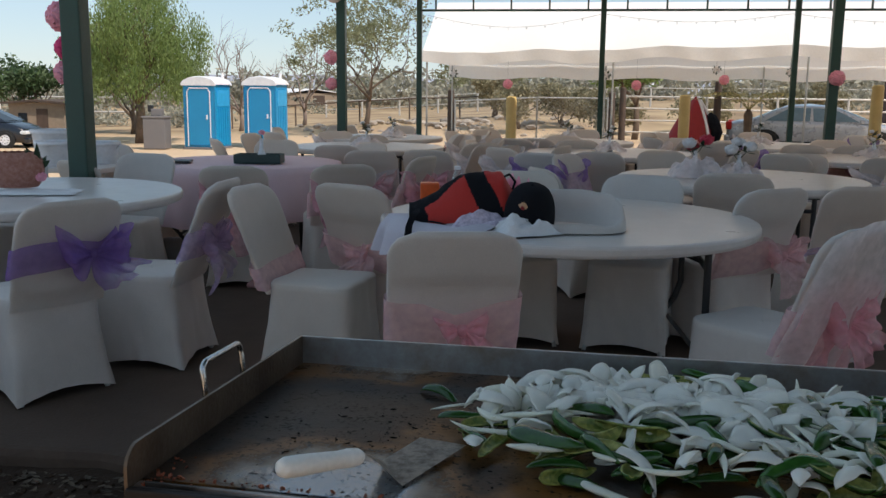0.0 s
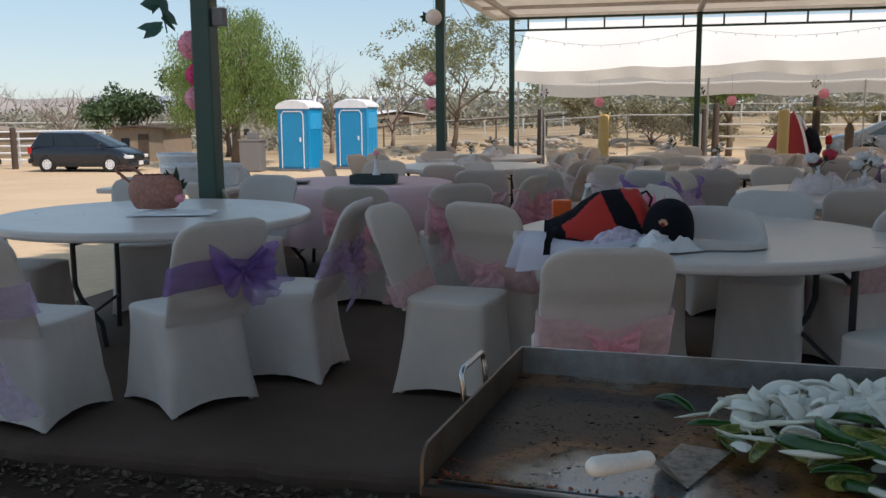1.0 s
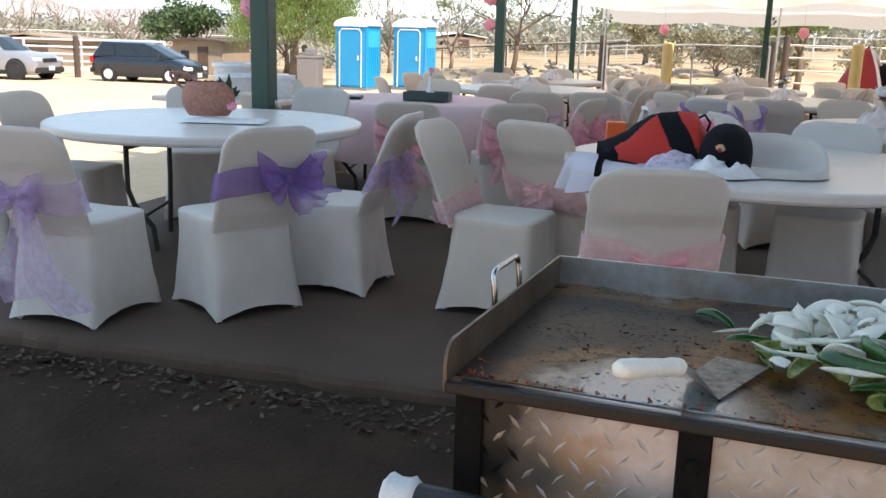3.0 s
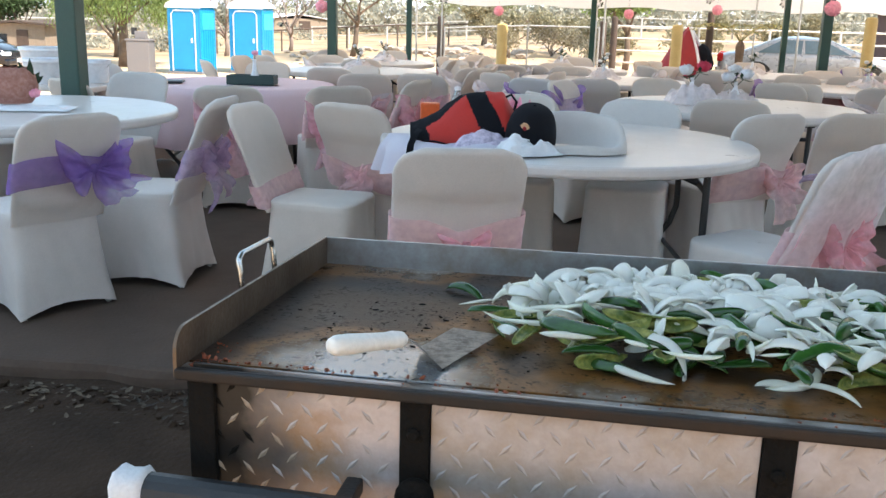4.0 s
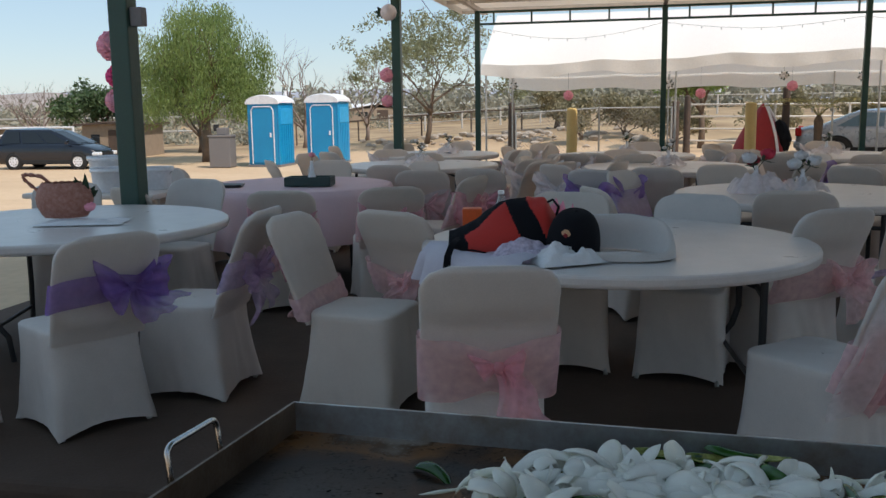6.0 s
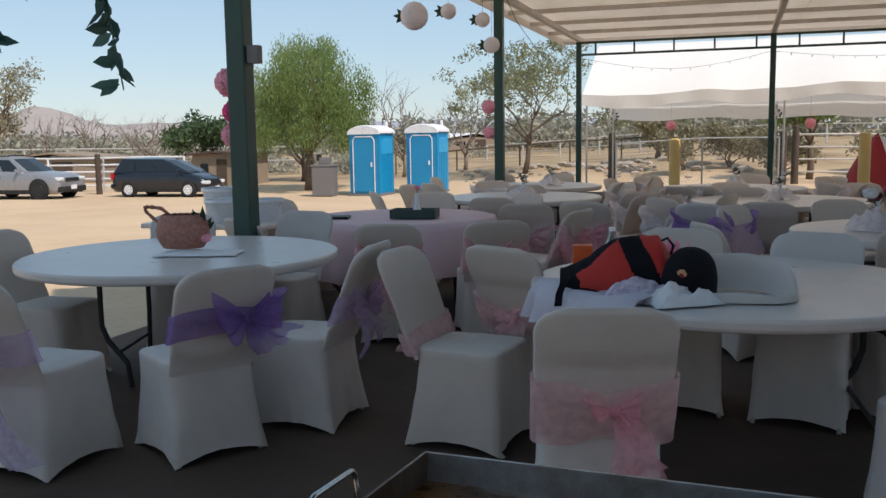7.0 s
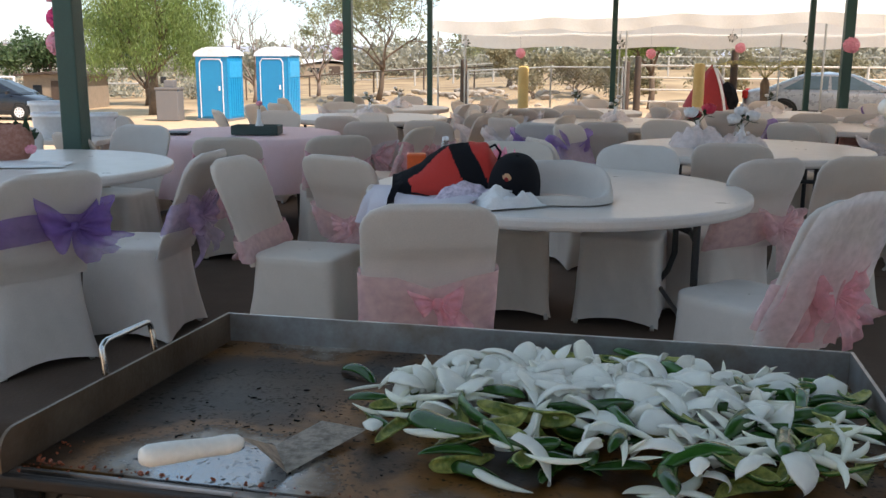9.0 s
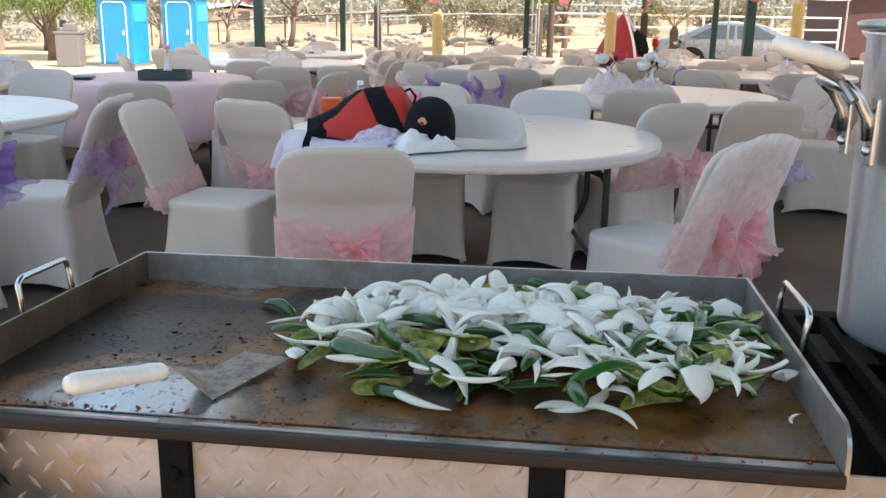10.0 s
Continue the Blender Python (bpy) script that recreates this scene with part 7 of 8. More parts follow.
# ---- fences and field things ----
def build_pipe_fence(pts, rails, height, label, r=0.022, post_r=0.03, step=2.4, material=M_RAIL, name="pipe_fence"):
    f = thing(name, Matrix(), label, "fence")
    for a, b in zip(pts, pts[1:]):
        d = math.hypot(b[0] - a[0], b[1] - a[1])
        n = max(1, round(d / step))
        for q in range(n + 1):
            x, y = a[0] + (b[0] - a[0]) * q / n, a[1] + (b[1] - a[1]) * q / n
            z = ground_z(x, y)
            part("post", tubed([(x, y, z - 0.1), (x, y, z + height)], post_r, 7), material, f)
        for k in range(rails):
            h = height * (k + 1) / rails - 0.03
            part("rail", tubed([(a[0] + (b[0] - a[0]) * q / n, a[1] + (b[1] - a[1]) * q / n, ground_z(a[0] + (b[0] - a[0]) * q / n, a[1] + (b[1] - a[1]) * q / n) + h) for q in range(n + 1)], r, 6), material, f)
    return f


def build_mesh_gate(pts, height, label):
    """Tube-framed fence panels filled with crossed wires."""
    f = build_pipe_fence(pts, 1, height, label, 0.022, 0.028, 2.3, M_GREYSTEEL, "chain_link_fence")
    bm = bmesh.new()
    for a, b in zip(pts, pts[1:]):
        d = math.hypot(b[0] - a[0], b[1] - a[1])
        n = int(d / 0.11)
        for s in (-1, 1):
            for q in range(-8, n + 8):
                u0, u1 = q * 0.11, q * 0.11 + s * height
                lo, hi = 0.0, 1.0
                # clip the slanting wire to the panel
                if u1 != u0:
                    t0, t1 = sorted(((0 - u0) / (u1 - u0), (d - u0) / (u1 - u0)))
                    lo, hi = max(0, t0), min(1, t1)
                if hi - lo < 0.05:
                    continue
                p = []
                for t in (lo, hi):
                    u = (u0 + (u1 - u0) * t) / d
                    x, y = a[0] + (b[0] - a[0]) * u, a[1] + (b[1] - a[1]) * u
                    p.append((x, y, ground_z(x, y) + height * t))
                tube(bm, p, 0.0028, 3, cap=False)
    tagged(part("wire_mesh", bm, M_WIRE, f), kind="stuff")
    return f


build_mesh_gate([(-5.5, 27.4), (-3.1, 28.1), (-1.0, 28.5)], 1.45, "chain-link gate panels on grey tube posts")
build_pipe_fence([(-0.6, 30.2), (2.0, 30.2), (8.5, 31.5)], 4, 1.5, "grey pipe corral fence with four rails", 0.03, 0.04)
build_pipe_fence([(-30.5, 27.2), (-26.0, 28.4), (-22.8, 29.3)], 5, 1.35, "white-grey pipe corral panels behind the cars", 0.035, 0.045, 2.2, M_TOILETWHITE)
build_pipe_fence([(-19, 40.5), (-13, 41.5), (-6.0, 42.5), (-4.0, 43)], 1, 1.0, "thin dark pipe fence along the dry field", 0.035, 0.04, 2.6, M_DARKRAIL)
build_pipe_fence([(-22, 62), (-8, 60), (6, 61), (20, 60)], 2, 1.2, "far field fence of pale posts", 0.03, 0.06, 3.0)
build_pipe_fence([(-46, 40), (-38, 42), (-26, 44)], 2, 1.5, "distant corral rails among the scrub", 0.05, 0.06, 3.0)


def build_timber_post(x, y, h, r=0.11):
    z = ground_z(x, y)
    bm = lathe([(r, -0.1), (r, 0.1), (r * 0.96, h - 0.03), (r * 0.8, h), (r * 0.1, h + 0.01)], 14)
    for v in bm.verts:
        v.co.x += noisy(v.co, 5, 0.02)
    p = part("timber_post", bm, M_RUST)
    p.matrix_basis = pose(x, y, z)
    tagged(p, "dark weathered timber post", "post", "timber posts")


for x, y, h in ((-5.49, 26.75, 1.75), (-0.58, 29.6, 1.75), (2.11, 27.3, 1.95), (-24.86, 26.9, 1.5), (-0.9, 29.0, 1.6)):
    build_timber_post(x, y, h)


def build_play_tent():
    x, y = 1.4, 27.0
    z = ground_z(x, y)
    t = thing("play_tent", pose(x, y, z, 0, 0, 15) @ Matrix.Diagonal((1.12, 1.0, 1.08, 1)), "small red play tent with white edging", "play tent")
    verts = []
    n, k = 20, 8
    for j in range(k):
        f = j / (k - 1)
        for i in range(n):
            a = 6.2832 * i / n
            r = 0.68 * (1 - f ** 1.3) + 0.03
            verts.append((r * math.cos(a) * 0.9 + 0.12 * f, r * math.sin(a), 1.4 * f ** 0.8 + 0.02 * math.sin(a * 5)))
    link_mesh("shell", verts, grid_faces(n, k, True), M_TENTRED, t)
    for a in (-1.1, -0.35):
        pts = [((0.7 * (1 - f ** 1.3) + 0.04) * math.cos(a) * 0.9 + 0.12 * f, (0.7 * (1 - f ** 1.3) + 0.04) * math.sin(a), 1.4 * f ** 0.8) for f in [q / 8 for q in range(9)]]
        part("piping", tubed(pts, 0.035, 6), M_TOILETWHITE, t)
    bm = bmesh.new()
    blob(bm, (0.45, -0.15, 0.5), (0.3, 0.3, 0.5), 2, 0.2)
    part("dark_panel", bm, M_BLACKCLOTH, t)


build_play_tent()


def build_shed(x, y, w, d, h, label, wall, roof, spin=0, eave=0.25):
    z = ground_z(x, y)
    s = thing("shed", pose(x, y, z, 0, 0, spin), label, "shed")
    part("wall", boxed(0, 0, h / 2, w, d, h, 0.02), wall, s)
    bm = bmesh.new()
    p = [(-w / 2 - eave, h), (0, h + w * 0.05), (w / 2 + eave, h), (w / 2 + eave, h - 0.08), (0, h + w * 0.05 - 0.08), (-w / 2 - eave, h - 0.08)]
    a = [bm.verts.new((u, -d / 2 - eave, v)) for u, v in p]
    b = [bm.verts.new((u, d / 2 + eave, v)) for u, v in p]
    bm.faces.new(a)
    bm.faces.new(b[::-1])
    for i in range(6):
        bm.faces.new((a[i], a[(i + 1) % 6], b[(i + 1) % 6], b[i]))
    part("roof", bm, roof, s)
    part("door", boxed(w * 0.1, -d / 2 - 0.01, h * 0.42, w * 0.2, 0.05, h * 0.8, 0.01), M_RUST, s)
    part("window", boxed(-w * 0.25, -d / 2 - 0.01, h * 0.55, w * 0.16, 0.05, h * 0.3, 0.01), M_CARGLASS, s)
    return s


build_shed(-23.6, 33.5, 2.2, 3.0, 1.4, "low stucco shed behind the parked cars", M_STUCCO, M_RUST, 12)
build_shed(-34.5, 35.0, 5.0, 3.0, 1.2, "low farm shed behind the corral", M_STUCCO, M_STUCCO, 20)
build_shed(-30.0, 108.0, 12, 7, 1.4, "far white-roofed house in the dry field", M_STUCCO, M_TOILETWHITE, 80)
build_shed(-37.0, 92.0, 9, 7, 1.4, "far white-roofed house among trees", M_STUCCO, M_TOILETWHITE, 70)
build_shed(-2.0, 118.0, 14, 7, 1.4, "far pale house in the dry field", M_STUCCO, M_TOILETWHITE, 88)
build_shed(13.5, 36.0, 9.0, 4.0, 2.1, "dark red barn with a sheet roof", M_REDROOF, M_REDROOF, 5)


def build_rocks():
    rg = random.Random(3)
    bm = bmesh.new()
    for k in range(110):
        x, y = rg.gauss(-8.0, 3.2), rg.gauss(35.5, 1.8)
        r = 0.06 + 0.22 * rg.random() ** 2.5
        blob(bm, (x, y, ground_z(x, y) + r * 0.25), (r * 1.3, r, r * 0.6), 1, 0.5, 9, k)
    o = part("field_stones", bm, M_STONE)
    tagged(o, "scattered pale field stones on the mound", "stones", kind="stuff")


build_rocks()


# ---- trees ----
def limb(bm, rg, p, d, length, r, depth, tips, droop=0.0, spread=0.6, wig=0.25):
    """One branch that forks; the ends are gathered in tips."""
    pts, q, dd = [p.copy()], p.copy(), d.normalized()
    n = 5
    for k in range(n):
        dd = (dd + Vector((rg.uniform(-wig, wig), rg.uniform(-wig, wig), rg.uniform(-wig, wig) * 0.6 - droop * 0.2))).normalized()
        q = q + dd * length / n
        pts.append(q.copy())
    tube(bm, pts, [r * (1 - 0.45 * k / n) for k in range(n + 1)], 6 if r > 0.03 else 4)
    if depth == 0:
        tips.append((q.copy(), dd.copy()))
        return
    for k in range(rg.choice([2, 3, 3])):
        side = Vector((rg.uniform(-1, 1), rg.uniform(-1, 1), rg.uniform(-0.2, 0.9)))
        limb(bm, rg, pts[-1 - (k % 2)], (dd + side * spread), length * rg.uniform(0.6, 0.85), r * 0.52, depth - 1, tips, droop, spread, wig)


def leaf_cloud(name, centres, count, radius, size, material, rg, parent, hang=0.0, label=""):
    """Many small bent leaves round the branch ends, as one joined mesh."""
    nrng = np.random.default_rng(rg.randrange(10 ** 6))
    c = np.array([list(t) for t in centres])
    idx = nrng.integers(0, len(c), count)
    g = nrng.normal(size=(count, 3))
    g /= np.linalg.norm(g, axis=1)[:, None] + 1e-9
    rad = radius * nrng.random(count)[:, None] ** 0.5
    pos = c[idx] + g * rad * np.array([1, 1, 0.75])
    if hang:
        pos[:, 2] -= hang * nrng.random(count) ** 1.3
    a = nrng.normal(size=(count, 3))
    if hang:
        a = a * 0.35 + np.array([0, 0, -1.0])
    a /= np.linalg.norm(a, axis=1)[:, None]
    b = np.cross(a, nrng.normal(size=(count, 3)))
    b /= np.linalg.norm(b, axis=1)[:, None] + 1e-9
    s = size * (0.6 + 0.8 * nrng.random(count))[:, None]
    w = 0.42 if not hang else 0.3
    v = np.stack([pos - a * s, pos + b * s * w, pos + a * s, pos - b * s * w], axis=1).reshape(-1, 3)
    me = bpy.data.meshes.new(name)
    faces = (np.arange(count)[:, None] * 4 + np.array([0, 1, 2, 3])).tolist()
    me.from_pydata(v.tolist(), [], faces)
    me.materials.append(material)
    ob = new(name, me)
    ob.parent = parent
    if label:
        ob["label"] = label
    return ob


def build_tree(x, y, height, trunk_h, spread, label, leaves, count, size, seed, hang=0.0, depth=3, r=0.16, bark=M_BARK, radius=0.6, droop=0.0, fork=0.6, lean=(0, 0), wig=0.25, category="tree", group="", clumps=None):
    rg = random.Random(seed)
    z = ground_z(x, y)
    t = thing("tree", pose(x, y, z), label, category, group)
    bm = bmesh.new()
    tips = []
    base = Vector((0, 0, -0.1))
    top = Vector((lean[0], lean[1], trunk_h))
    tube(bm, [base, base.lerp(top, 0.4) + Vector((0.05, 0.03, 0)), top], [r * 1.25, r, r * 0.8], 9)
    first = (height - trunk_h) * 0.42
    for k in range(5):
        a = 6.2832 * k / 5 + rg.random()
        limb(bm, rg, top - Vector((0, 0, 0.1 * k)), Vector((math.cos(a) * spread, math.sin(a) * spread, 1.0)), first * rg.uniform(0.8, 1.1), r * 0.55, depth - 1, tips, droop, fork, wig)
    part("trunk", bm, bark, t, smooth=True)
    if clumps:
        n, cx, cz, rx, rz = clumps
        for k in range(n):
            q = Vector((rg.gauss(0, 1), rg.gauss(0, 1), rg.gauss(0, 1))).normalized() * rg.random() ** 0.4
            tips.append((Vector((cx + q.x * rx, q.y * rx * 0.7, cz + q.z * rz)), None))
    if leaves:
        leaf_cloud("crown", [p for p, d in tips], count, radius, size, leaves, rg, t, hang)
    return t


def build_pepper_tree():
    """Weeping crown built from overlapping hanging tufts."""
    rg = random.Random(31)
    x, y = -17.6, 30.0
    z = ground_z(x, y)
    t = thing("tree", pose(x, y, z), "green weeping pepper tree shading the yard's edge", "tree")
    bm = bmesh.new()
    tips = []
    tube(bm, [(0, 0, -0.1), (0.05, 0, 0.8), (0.0, 0.05, 1.5)], [0.22, 0.17, 0.15], 9)
    for k in range(6):
        a = 1.05 * k
        limb(bm, rg, Vector((0, 0, 1.4)), Vector((math.cos(a) * 0.7, math.sin(a) * 0.7, 1)), 1.6, 0.09, 2, tips, 0.1, 0.6)
    part("trunk", bm, M_BARK, t, smooth=True)
    cs = []
    for k in range(190):
        a, u = rg.uniform(0, 6.2832), rg.random()
        r = 2.25 * math.sqrt(rg.random())
        top = 5.6 - 1.5 * (r / 2.2) ** 3 + 0.5 * noise.noise((math.cos(a) * 1.5, math.sin(a) * 1.5, r))
        cs.append((r * math.cos(a), r * math.sin(a), max(2.3, top - 2.7 * rg.random() ** 1.3)))
    leaf_cloud("crown", cs, 52000, 0.5, 0.055, M_LEAF_PEPPER, rg, t, 0.8)


build_pepper_tree()
build_tree(-10.7, 34.9, 5.2, 1.5, 0.95, "tall sparse-leaved tree with pale split trunks", M_LEAF_SYC, 8500, 0.066, 5, depth=5, r=0.1, radius=0.34, lean=(0.2, 0), fork=0.9, droop=0.12, clumps=(75, -0.5, 3.5, 3.3, 1.75))
build_tree(-6.6, 41.5, 3.4, 1.0, 0.9, "leafy green tree beyond the tent", M_LEAF_SYC, 3200, 0.09, 16, depth=3, r=0.12, radius=0.75)
build_tree(-24.9, 34.0, 3.3, 0.9, 0.8, "dark green bushy tree behind the hatchback", M_LEAF_DARK, 5200, 0.1, 7, depth=3, r=0.1, radius=0.6)
build_tree(-21.5, 36.0, 4.6, 1.0, 0.7, "dark green tree behind the pepper tree", M_LEAF_DARK, 6500, 0.11, 27, depth=3, r=0.12, radius=0.75)
build_tree(-30.6, 26.2, 4.6, 1.3, 1.0, "grey-green thinly leaved tree by the corral", M_LEAF_OLIVE, 2600, 0.07, 8, depth=5, r=0.11, radius=0.35)
build_tree(-36.5, 30.5, 4.8, 1.3, 0.9, "olive-green tree by the corral", M_LEAF_OLIVE, 4200, 0.09, 18, depth=3, r=0.12, radius=0.8)
for x, y, h, s in ((-16.8, 36.7, 4.6, 9), (-35.7, 42.1, 4.2, 10), (-44, 47, 4.4, 11), (-31.5, 38, 3.6, 12), (-15.0, 39.5, 4.4, 13), (-39, 38, 3.8, 14)):
    build_tree(x, y, h, 1.0, 0.7, "bare grey winter tree", None, 0, 0, s, depth=4, r=0.09, bark=M_TWIG, fork=0.8, group="bare trees")
for x, y, h, s, c in ((-4.5, 34.2, 2.3, 19, 5200), (-3.0, 35.2, 2.0, 20, 4200), (-1.2, 33.5, 1.7, 21, 3000), (2.2, 34.5, 2.0, 24, 3600), (5.6, 35.0, 2.2, 25, 4000)):
    build_tree(x, y, h, 0.35, 1.1, "olive scrub bush in the dry field", M_LEAF_OLIVE, c, 0.075, s, depth=3, r=0.06, radius=0.45, category="bush", group="scrub bushes")
build_tree(-0.2, 31.6, 3.4, 1.5, 0.9, "yellow-green tree behind the corral", M_LEAF_PEPPER, 3800, 0.09, 22, depth=3, r=0.1, radius=0.55)


def build_palm():
    x, y = 2.85, 26.2
    z = ground_z(x, y)
    p = thing("palm", pose(x, y, z), "young palm with thin arching fronds", "palm")
    part("trunk", lathe([(0.12, 0), (0.1, 0.5), (0.12, 1.05), (0.05, 1.2)], 10), M_BARK, p)
    for k in range(11):
        a = 6.2832 * k / 11
        bm = bmesh.new()
        pts = [(1.25 * f * math.cos(a), 1.25 * f * math.sin(a), 1.15 + 1.5 * f - 1.15 * f * f) for f in [q / 8 for q in range(9)]]
        tube(bm, pts, [0.012 - 0.001 * q for q in range(9)], 4)
        for q in range(2, 9):
            for s in (-1, 1):
                b = Vector(pts[q])
                leaf_shape(bm, b, b + Vector((-s * math.sin(a) * 0.34 + 0.14 * math.cos(a), s * math.cos(a) * 0.34 + 0.14 * math.sin(a), -0.08)), 0.035)
        part("frond", bm, M_PALM, p)


build_palm()


def build_far_woods():
    """Belts of distant trees and scrub as joined clumps of leaves."""
    rg = random.Random(77)
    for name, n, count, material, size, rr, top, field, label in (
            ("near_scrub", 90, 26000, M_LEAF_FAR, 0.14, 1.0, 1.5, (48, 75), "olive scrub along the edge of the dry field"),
            ("far_woods", 260, 62000, M_LEAF_FAR, 0.36, 2.3, 4.2, (85, 150), "belt of trees far across the field, paled by painted haze")):
        cs = []
        for k in range(n):
            a = radians(rg.uniform(-35, 62))
            d = rg.uniform(*field)
            if name == "near_scrub" and -8 < math.degrees(a) < 18:
                continue
            x, y = -d * math.sin(a), d * math.cos(a)
            h = top * rg.uniform(0.35, 1.0) * (0.34 if math.degrees(a) > 27 else 0.9)
            g = ground_z(x, y)
            for q in range(5):
                cs.append((x + rg.gauss(0, rr * 0.8), y + rg.gauss(0, rr * 0.8), g + h * rg.uniform(0.15, 0.9)))
        e = thing(name, Matrix(), label, "woods", kind="stuff")
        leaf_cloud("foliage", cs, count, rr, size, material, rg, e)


build_far_woods()


def build_hills():
    for name, dist, material, peaks, label in (
            ("near_hill", 900, M_HILL, [(46.2, 24, 2.2), (44, 12, 6), (39.5, 12, 3.0), (55, 12, 9), (28, 4, 6), (64, 20, 8)], "hazy brown hill on the horizon"),
            ("far_hills", 2600, M_HILL2, [(20, 44, 9), (5, 32, 10), (-12, 44, 12), (36, 52, 9), (-35, 60, 12), (60, 70, 12)], "farthest hills on the horizon, haze painted as pale blue")):
        n = 160
        verts = []
        for j, (f, back) in enumerate(((0.0, 0), (0.35, 60), (0.75, 130), (1.0, 200))):
            for i in range(n):
                a = -60 + 150 * i / (n - 1)
                h = sum(p * math.exp(-((a - c) / w) ** 2) for c, p, w in peaks) * (1 + 0.16 * noise.noise((a * 0.35, dist, 0))) + 2.0 * noise.noise((a * 1.1, 3, dist * 0.01))
                d = dist + back
                verts.append((-d * math.sin(radians(a)), d * math.cos(radians(a)), -6 + (h + 6) * f))
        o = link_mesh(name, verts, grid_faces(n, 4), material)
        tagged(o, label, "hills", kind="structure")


build_hills()


# ---- shade tree over the griddle and its hanging sprays ----
def oval_leaves(bm, rg, p, d, n, size):
    """Pointed oval leaves along the end of a twig."""
    for k in range(n):
        f = k / max(1, n - 1)
        b = p + d * f
        out = Vector((rg.uniform(-1, 1), rg.uniform(-1, 1), rg.uniform(-1.1, 0.1))).normalized()
        nrm = Vector((rg.uniform(-0.6, 0.6), -1, rg.uniform(-0.5, 0.5))).normalized()
        leaf_shape(bm, b, b + out * size * rg.uniform(0.7, 1.15), size * 0.27, nrm)


def build_shade_tree():
    rg = random.Random(51)
    x0, y0 = -1.2, -3.2
    z = ground_z(x0, y0)
    t = thing("shade_tree", pose(x0, y0, z), "tree with hanging sprays of oval leaves, its unseen crown added to shade the cooking place", "tree")
    bm = bmesh.new()
    tips = []
    tube(bm, [(0, 0, -0.1), (0.05, 0.1, 1.2), (0, 0.2, 2.4)], [0.26, 0.2, 0.17], 10)
    for k in range(8):
        a = 6.2832 * k / 8
        limb(bm, rg, Vector((0, 0.2, 2.3)), Vector((math.cos(a), math.sin(a), 0.75)), 2.4, 0.1, 2, tips, 0.0, 0.6)
    # the bough that reaches over the slab's edge
    bough = [Vector((0, 0.2, 2.3)), Vector((-0.2, 2.2, 3.1)), Vector((-0.4, 4.2, 2.9)), Vector((-0.55, 5.1, 2.32))]
    tube(bm, bough, [0.09, 0.06, 0.035, 0.014], 7)
    part("trunk", bm, M_BARK, t, smooth=True)
    # unseen crown, added and bounded to cast shade over griddle and earth
    cs = [(rg.uniform(0.3, 15), rg.uniform(1.4, 9.6), rg.uniform(6.0, 7.9)) for k in range(760)]
    cs = [(a, b, c + 0.15 * max(0, b - 4.5)) for a, b, c in cs]
    leaf_cloud("crown", cs, 140000, 0.95, 0.25, M_LEAF_NEAR, rg, t)
    for tx, ty, tz, hang, n in ((-0.38, 5.4, 2.02, 0.36, 22), (-0.83, 5.4, 2.0, 0.2, 12), (-0.18, 5.35, 2.0, 0.1, 7), (-1.00, 5.4, 2.08, 0.18, 12), (-0.46, 5.4, 2.05, 0.12, 10), (-0.73, 5.4, 2.06, 0.1, 9), (-0.1, 5.4, 2.02, 0.06, 6), (-1.10, 5.42, 2.1, 0.1, 9), (-0.95, 5.4, 1.98, 0.2, 8)):
        b2 = bmesh.new()
        p = Vector((tx, ty, tz))
        root = Vector((-0.55, 5.1, 2.32))
        pts = [root, root.lerp(p, 0.6) + Vector((0, 0, 0.05)), p, p + Vector((0.03, 0.0, -hang * 0.55)), p + Vector((0.05, 0.01, -hang))]
        tube(b2, pts, [0.008, 0.006, 0.004, 0.003, 0.002], 5)
        n = int(n * 1.15)
        for k in range(n):
            f = k / n
            oval_leaves(b2, rg, p + Vector((0.05 * f, 0, -hang * f)), Vector((0.02, 0, -0.02)), 1, 0.078)
        part("leaf_spray", b2, M_LEAF_NEAR, t, "hanging spray of dark oval leaves")


build_shade_tree()


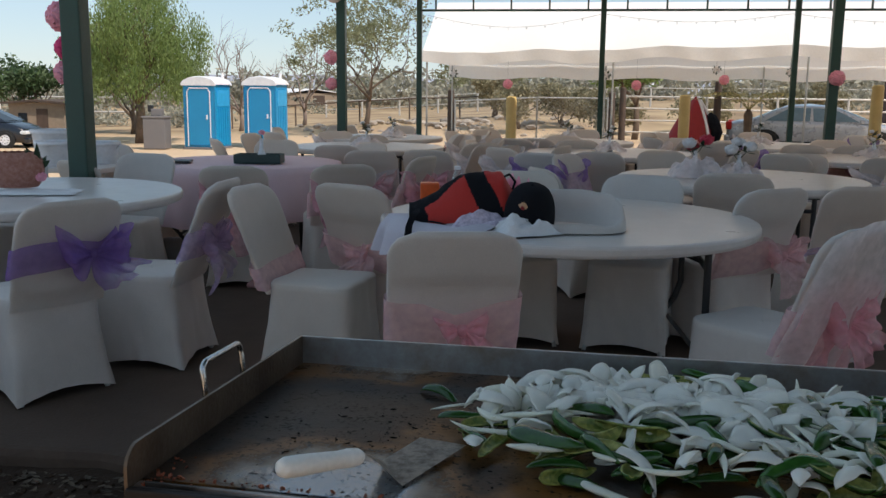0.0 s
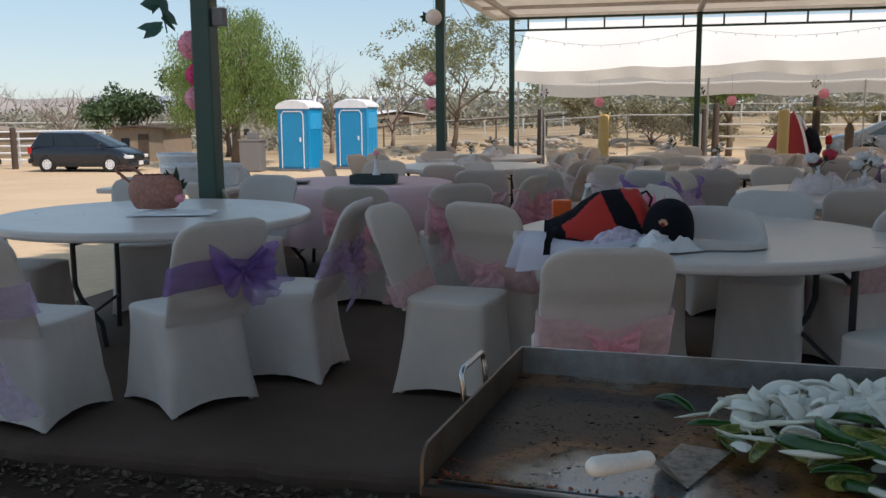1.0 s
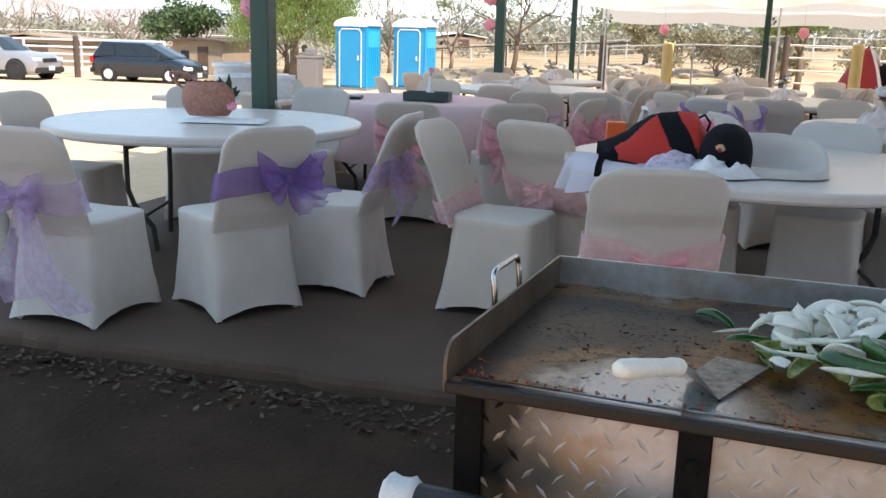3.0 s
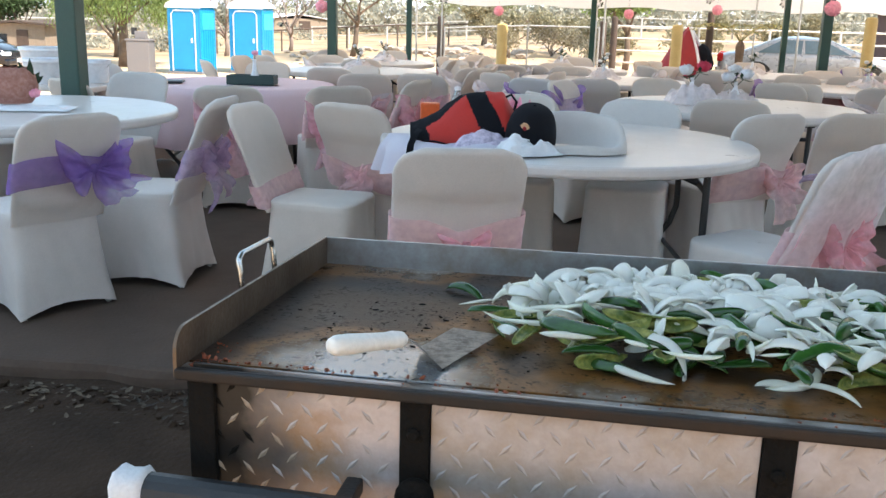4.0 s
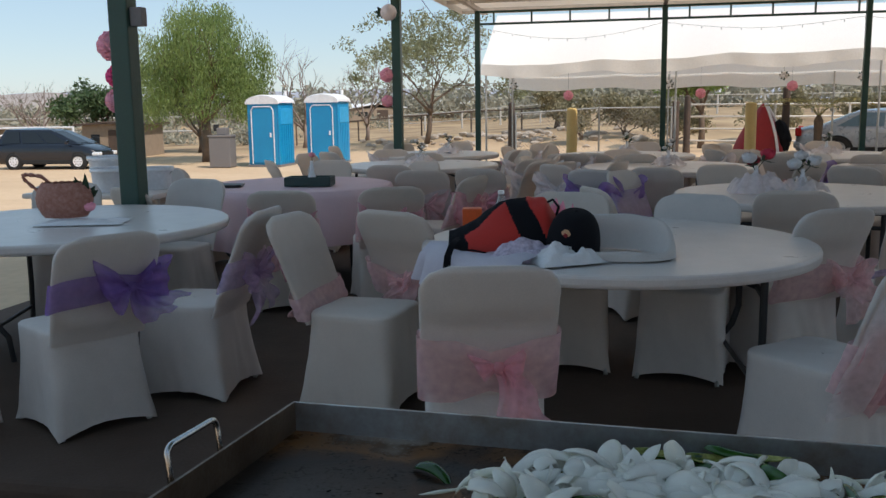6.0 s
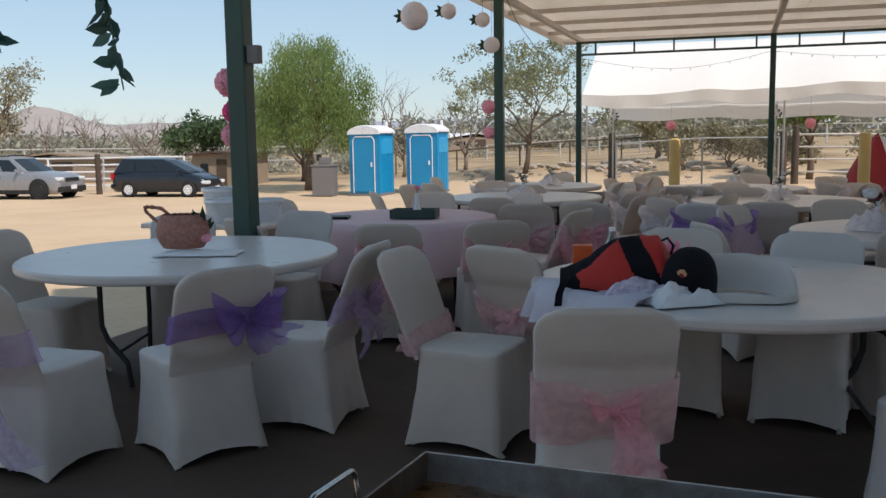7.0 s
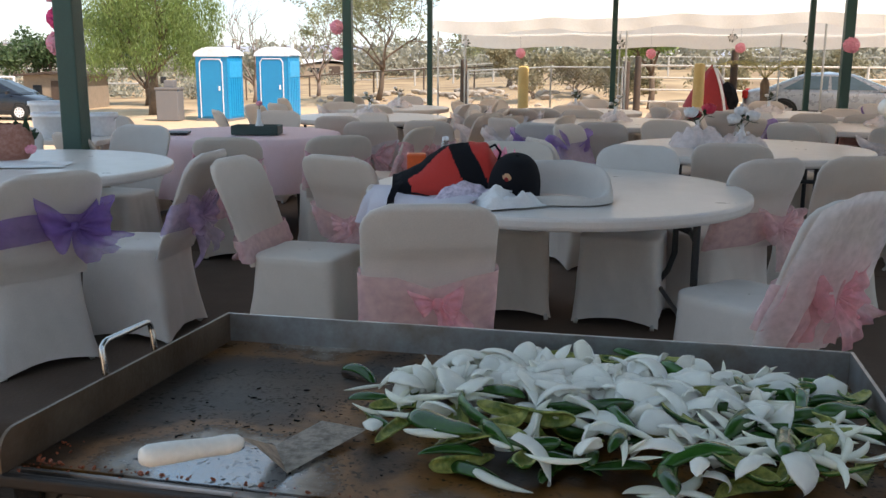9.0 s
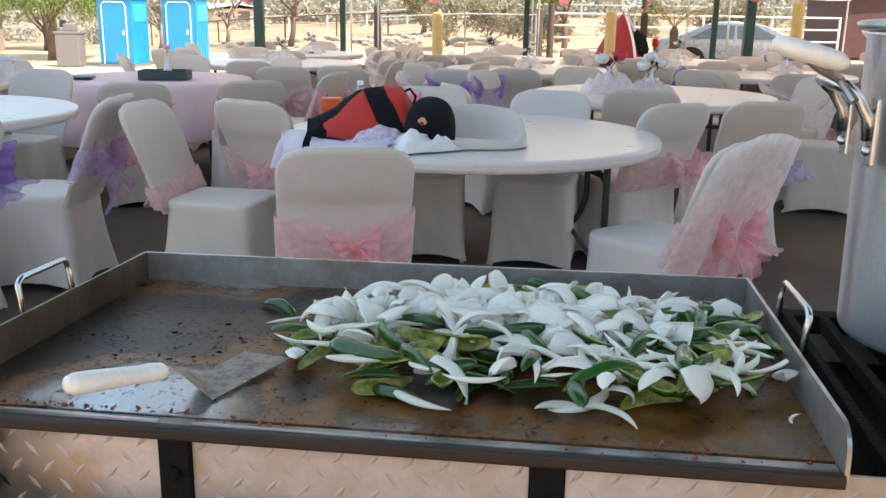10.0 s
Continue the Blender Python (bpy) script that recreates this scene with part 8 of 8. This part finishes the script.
def build_hung_bag():
    """Sheer bag hanging from the bough, left of the cooker."""
    verts = []
    n, k = 28, 14
    for j in range(k):
        f = j / (k - 1)
        for i in range(n):
            a = 6.2832 * i / n
            r = 0.02 + 0.07 * math.sin(math.pi * min(1, f * 0.9 + 0.08)) ** 0.8
            r *= 1 + 0.28 * noise.noise((math.cos(a) * 1.6, math.sin(a) * 1.6, f * 4))
            verts.append((r * math.cos(a), r * 0.7 * math.sin(a), -0.38 * f + 0.02 * noise.noise((a, f * 6, 2))))
    b = thing("hanging_bag", pose(-1.36, 1.0, 1.6), "sheer crumpled bag hanging from a bough", "bag")
    link_mesh("sack", verts, grid_faces(n, k, True), sheer("frosted_plastic", (0.92, 0.86, 0.88), 0.3, 14), b)
    part("cord", tubed([(0, 0, -0.02), (0, -0.1, 0.9), (0.05, -0.3, 1.45)], 0.003, 5), M_CORD, b)


build_hung_bag()


def build_litter():
    """Dry leaves, paper scraps and clods, thickest along the slab's broken edge."""
    rg = random.Random(61)
    leaves, clods = bmesh.new(), bmesh.new()
    for k in range(900):
        x, y = rg.uniform(-4.8, 0.4), rg.uniform(0.3, 2.85)
        if k > 60:
            y = 2.84 + 0.08 * (x + 2.5) - abs(rg.gauss(0, 0.13))
        z = ground_z(x, y) + 0.016 + 0.062 * smooth01(1.6, 2.8, y)
        a, s = rg.uniform(0, 6.28), rg.uniform(0.008, 0.03) if k < 60 else rg.uniform(0.012, 0.045)
        leaf_shape(leaves, (x, y, z), (x + s * math.cos(a), y + s * math.sin(a), z + rg.uniform(0, 0.014)), s * 0.32)
    for k in range(420):
        x = rg.uniform(-4.8, 0.6)
        y = 2.85 + 0.08 * (x + 2.5) - abs(rg.gauss(0, 0.1))
        r = 0.004 + 0.02 * rg.random() ** 3
        z = ground_z(x, y) + 0.008 + 0.062 * smooth01(1.6, 2.8, y)
        q = bmesh.ops.create_icosphere(clods, subdivisions=1, radius=r, matrix=pose(x, y, z, 0, 0, 360 * rg.random()) @ Matrix.Diagonal((1.4, 1, 0.7, 1)))
        for v in q["verts"]:
            v.co += Vector((rg.uniform(-1, 1), rg.uniform(-1, 1), rg.uniform(-1, 1))) * r * 0.25
    o = part("leaf_litter", leaves, M_DRYLEAF)
    tagged(o, "dark dry leaves trodden into the earth", "leaf litter", kind="stuff")
    o = part("clods", clods, M_EARTH)
    tagged(o, "crumbs of concrete and earth along the slab's edge", "clods", kind="stuff")


build_litter()



def build_back_wall():
    """Unseen stucco wall, added behind the cooking place to close the yard and shape its light."""
    z = ground_z(0, -7.2)
    w = part("unseen_wall_south", boxed(8.4, -7.2, z + 2.3, 15.0, 0.22, 4.7, 0.02), M_PALEWALL)
    tagged(w, "unseen plain pale wall added behind the cooking place", "wall", kind="structure")


build_back_wall()
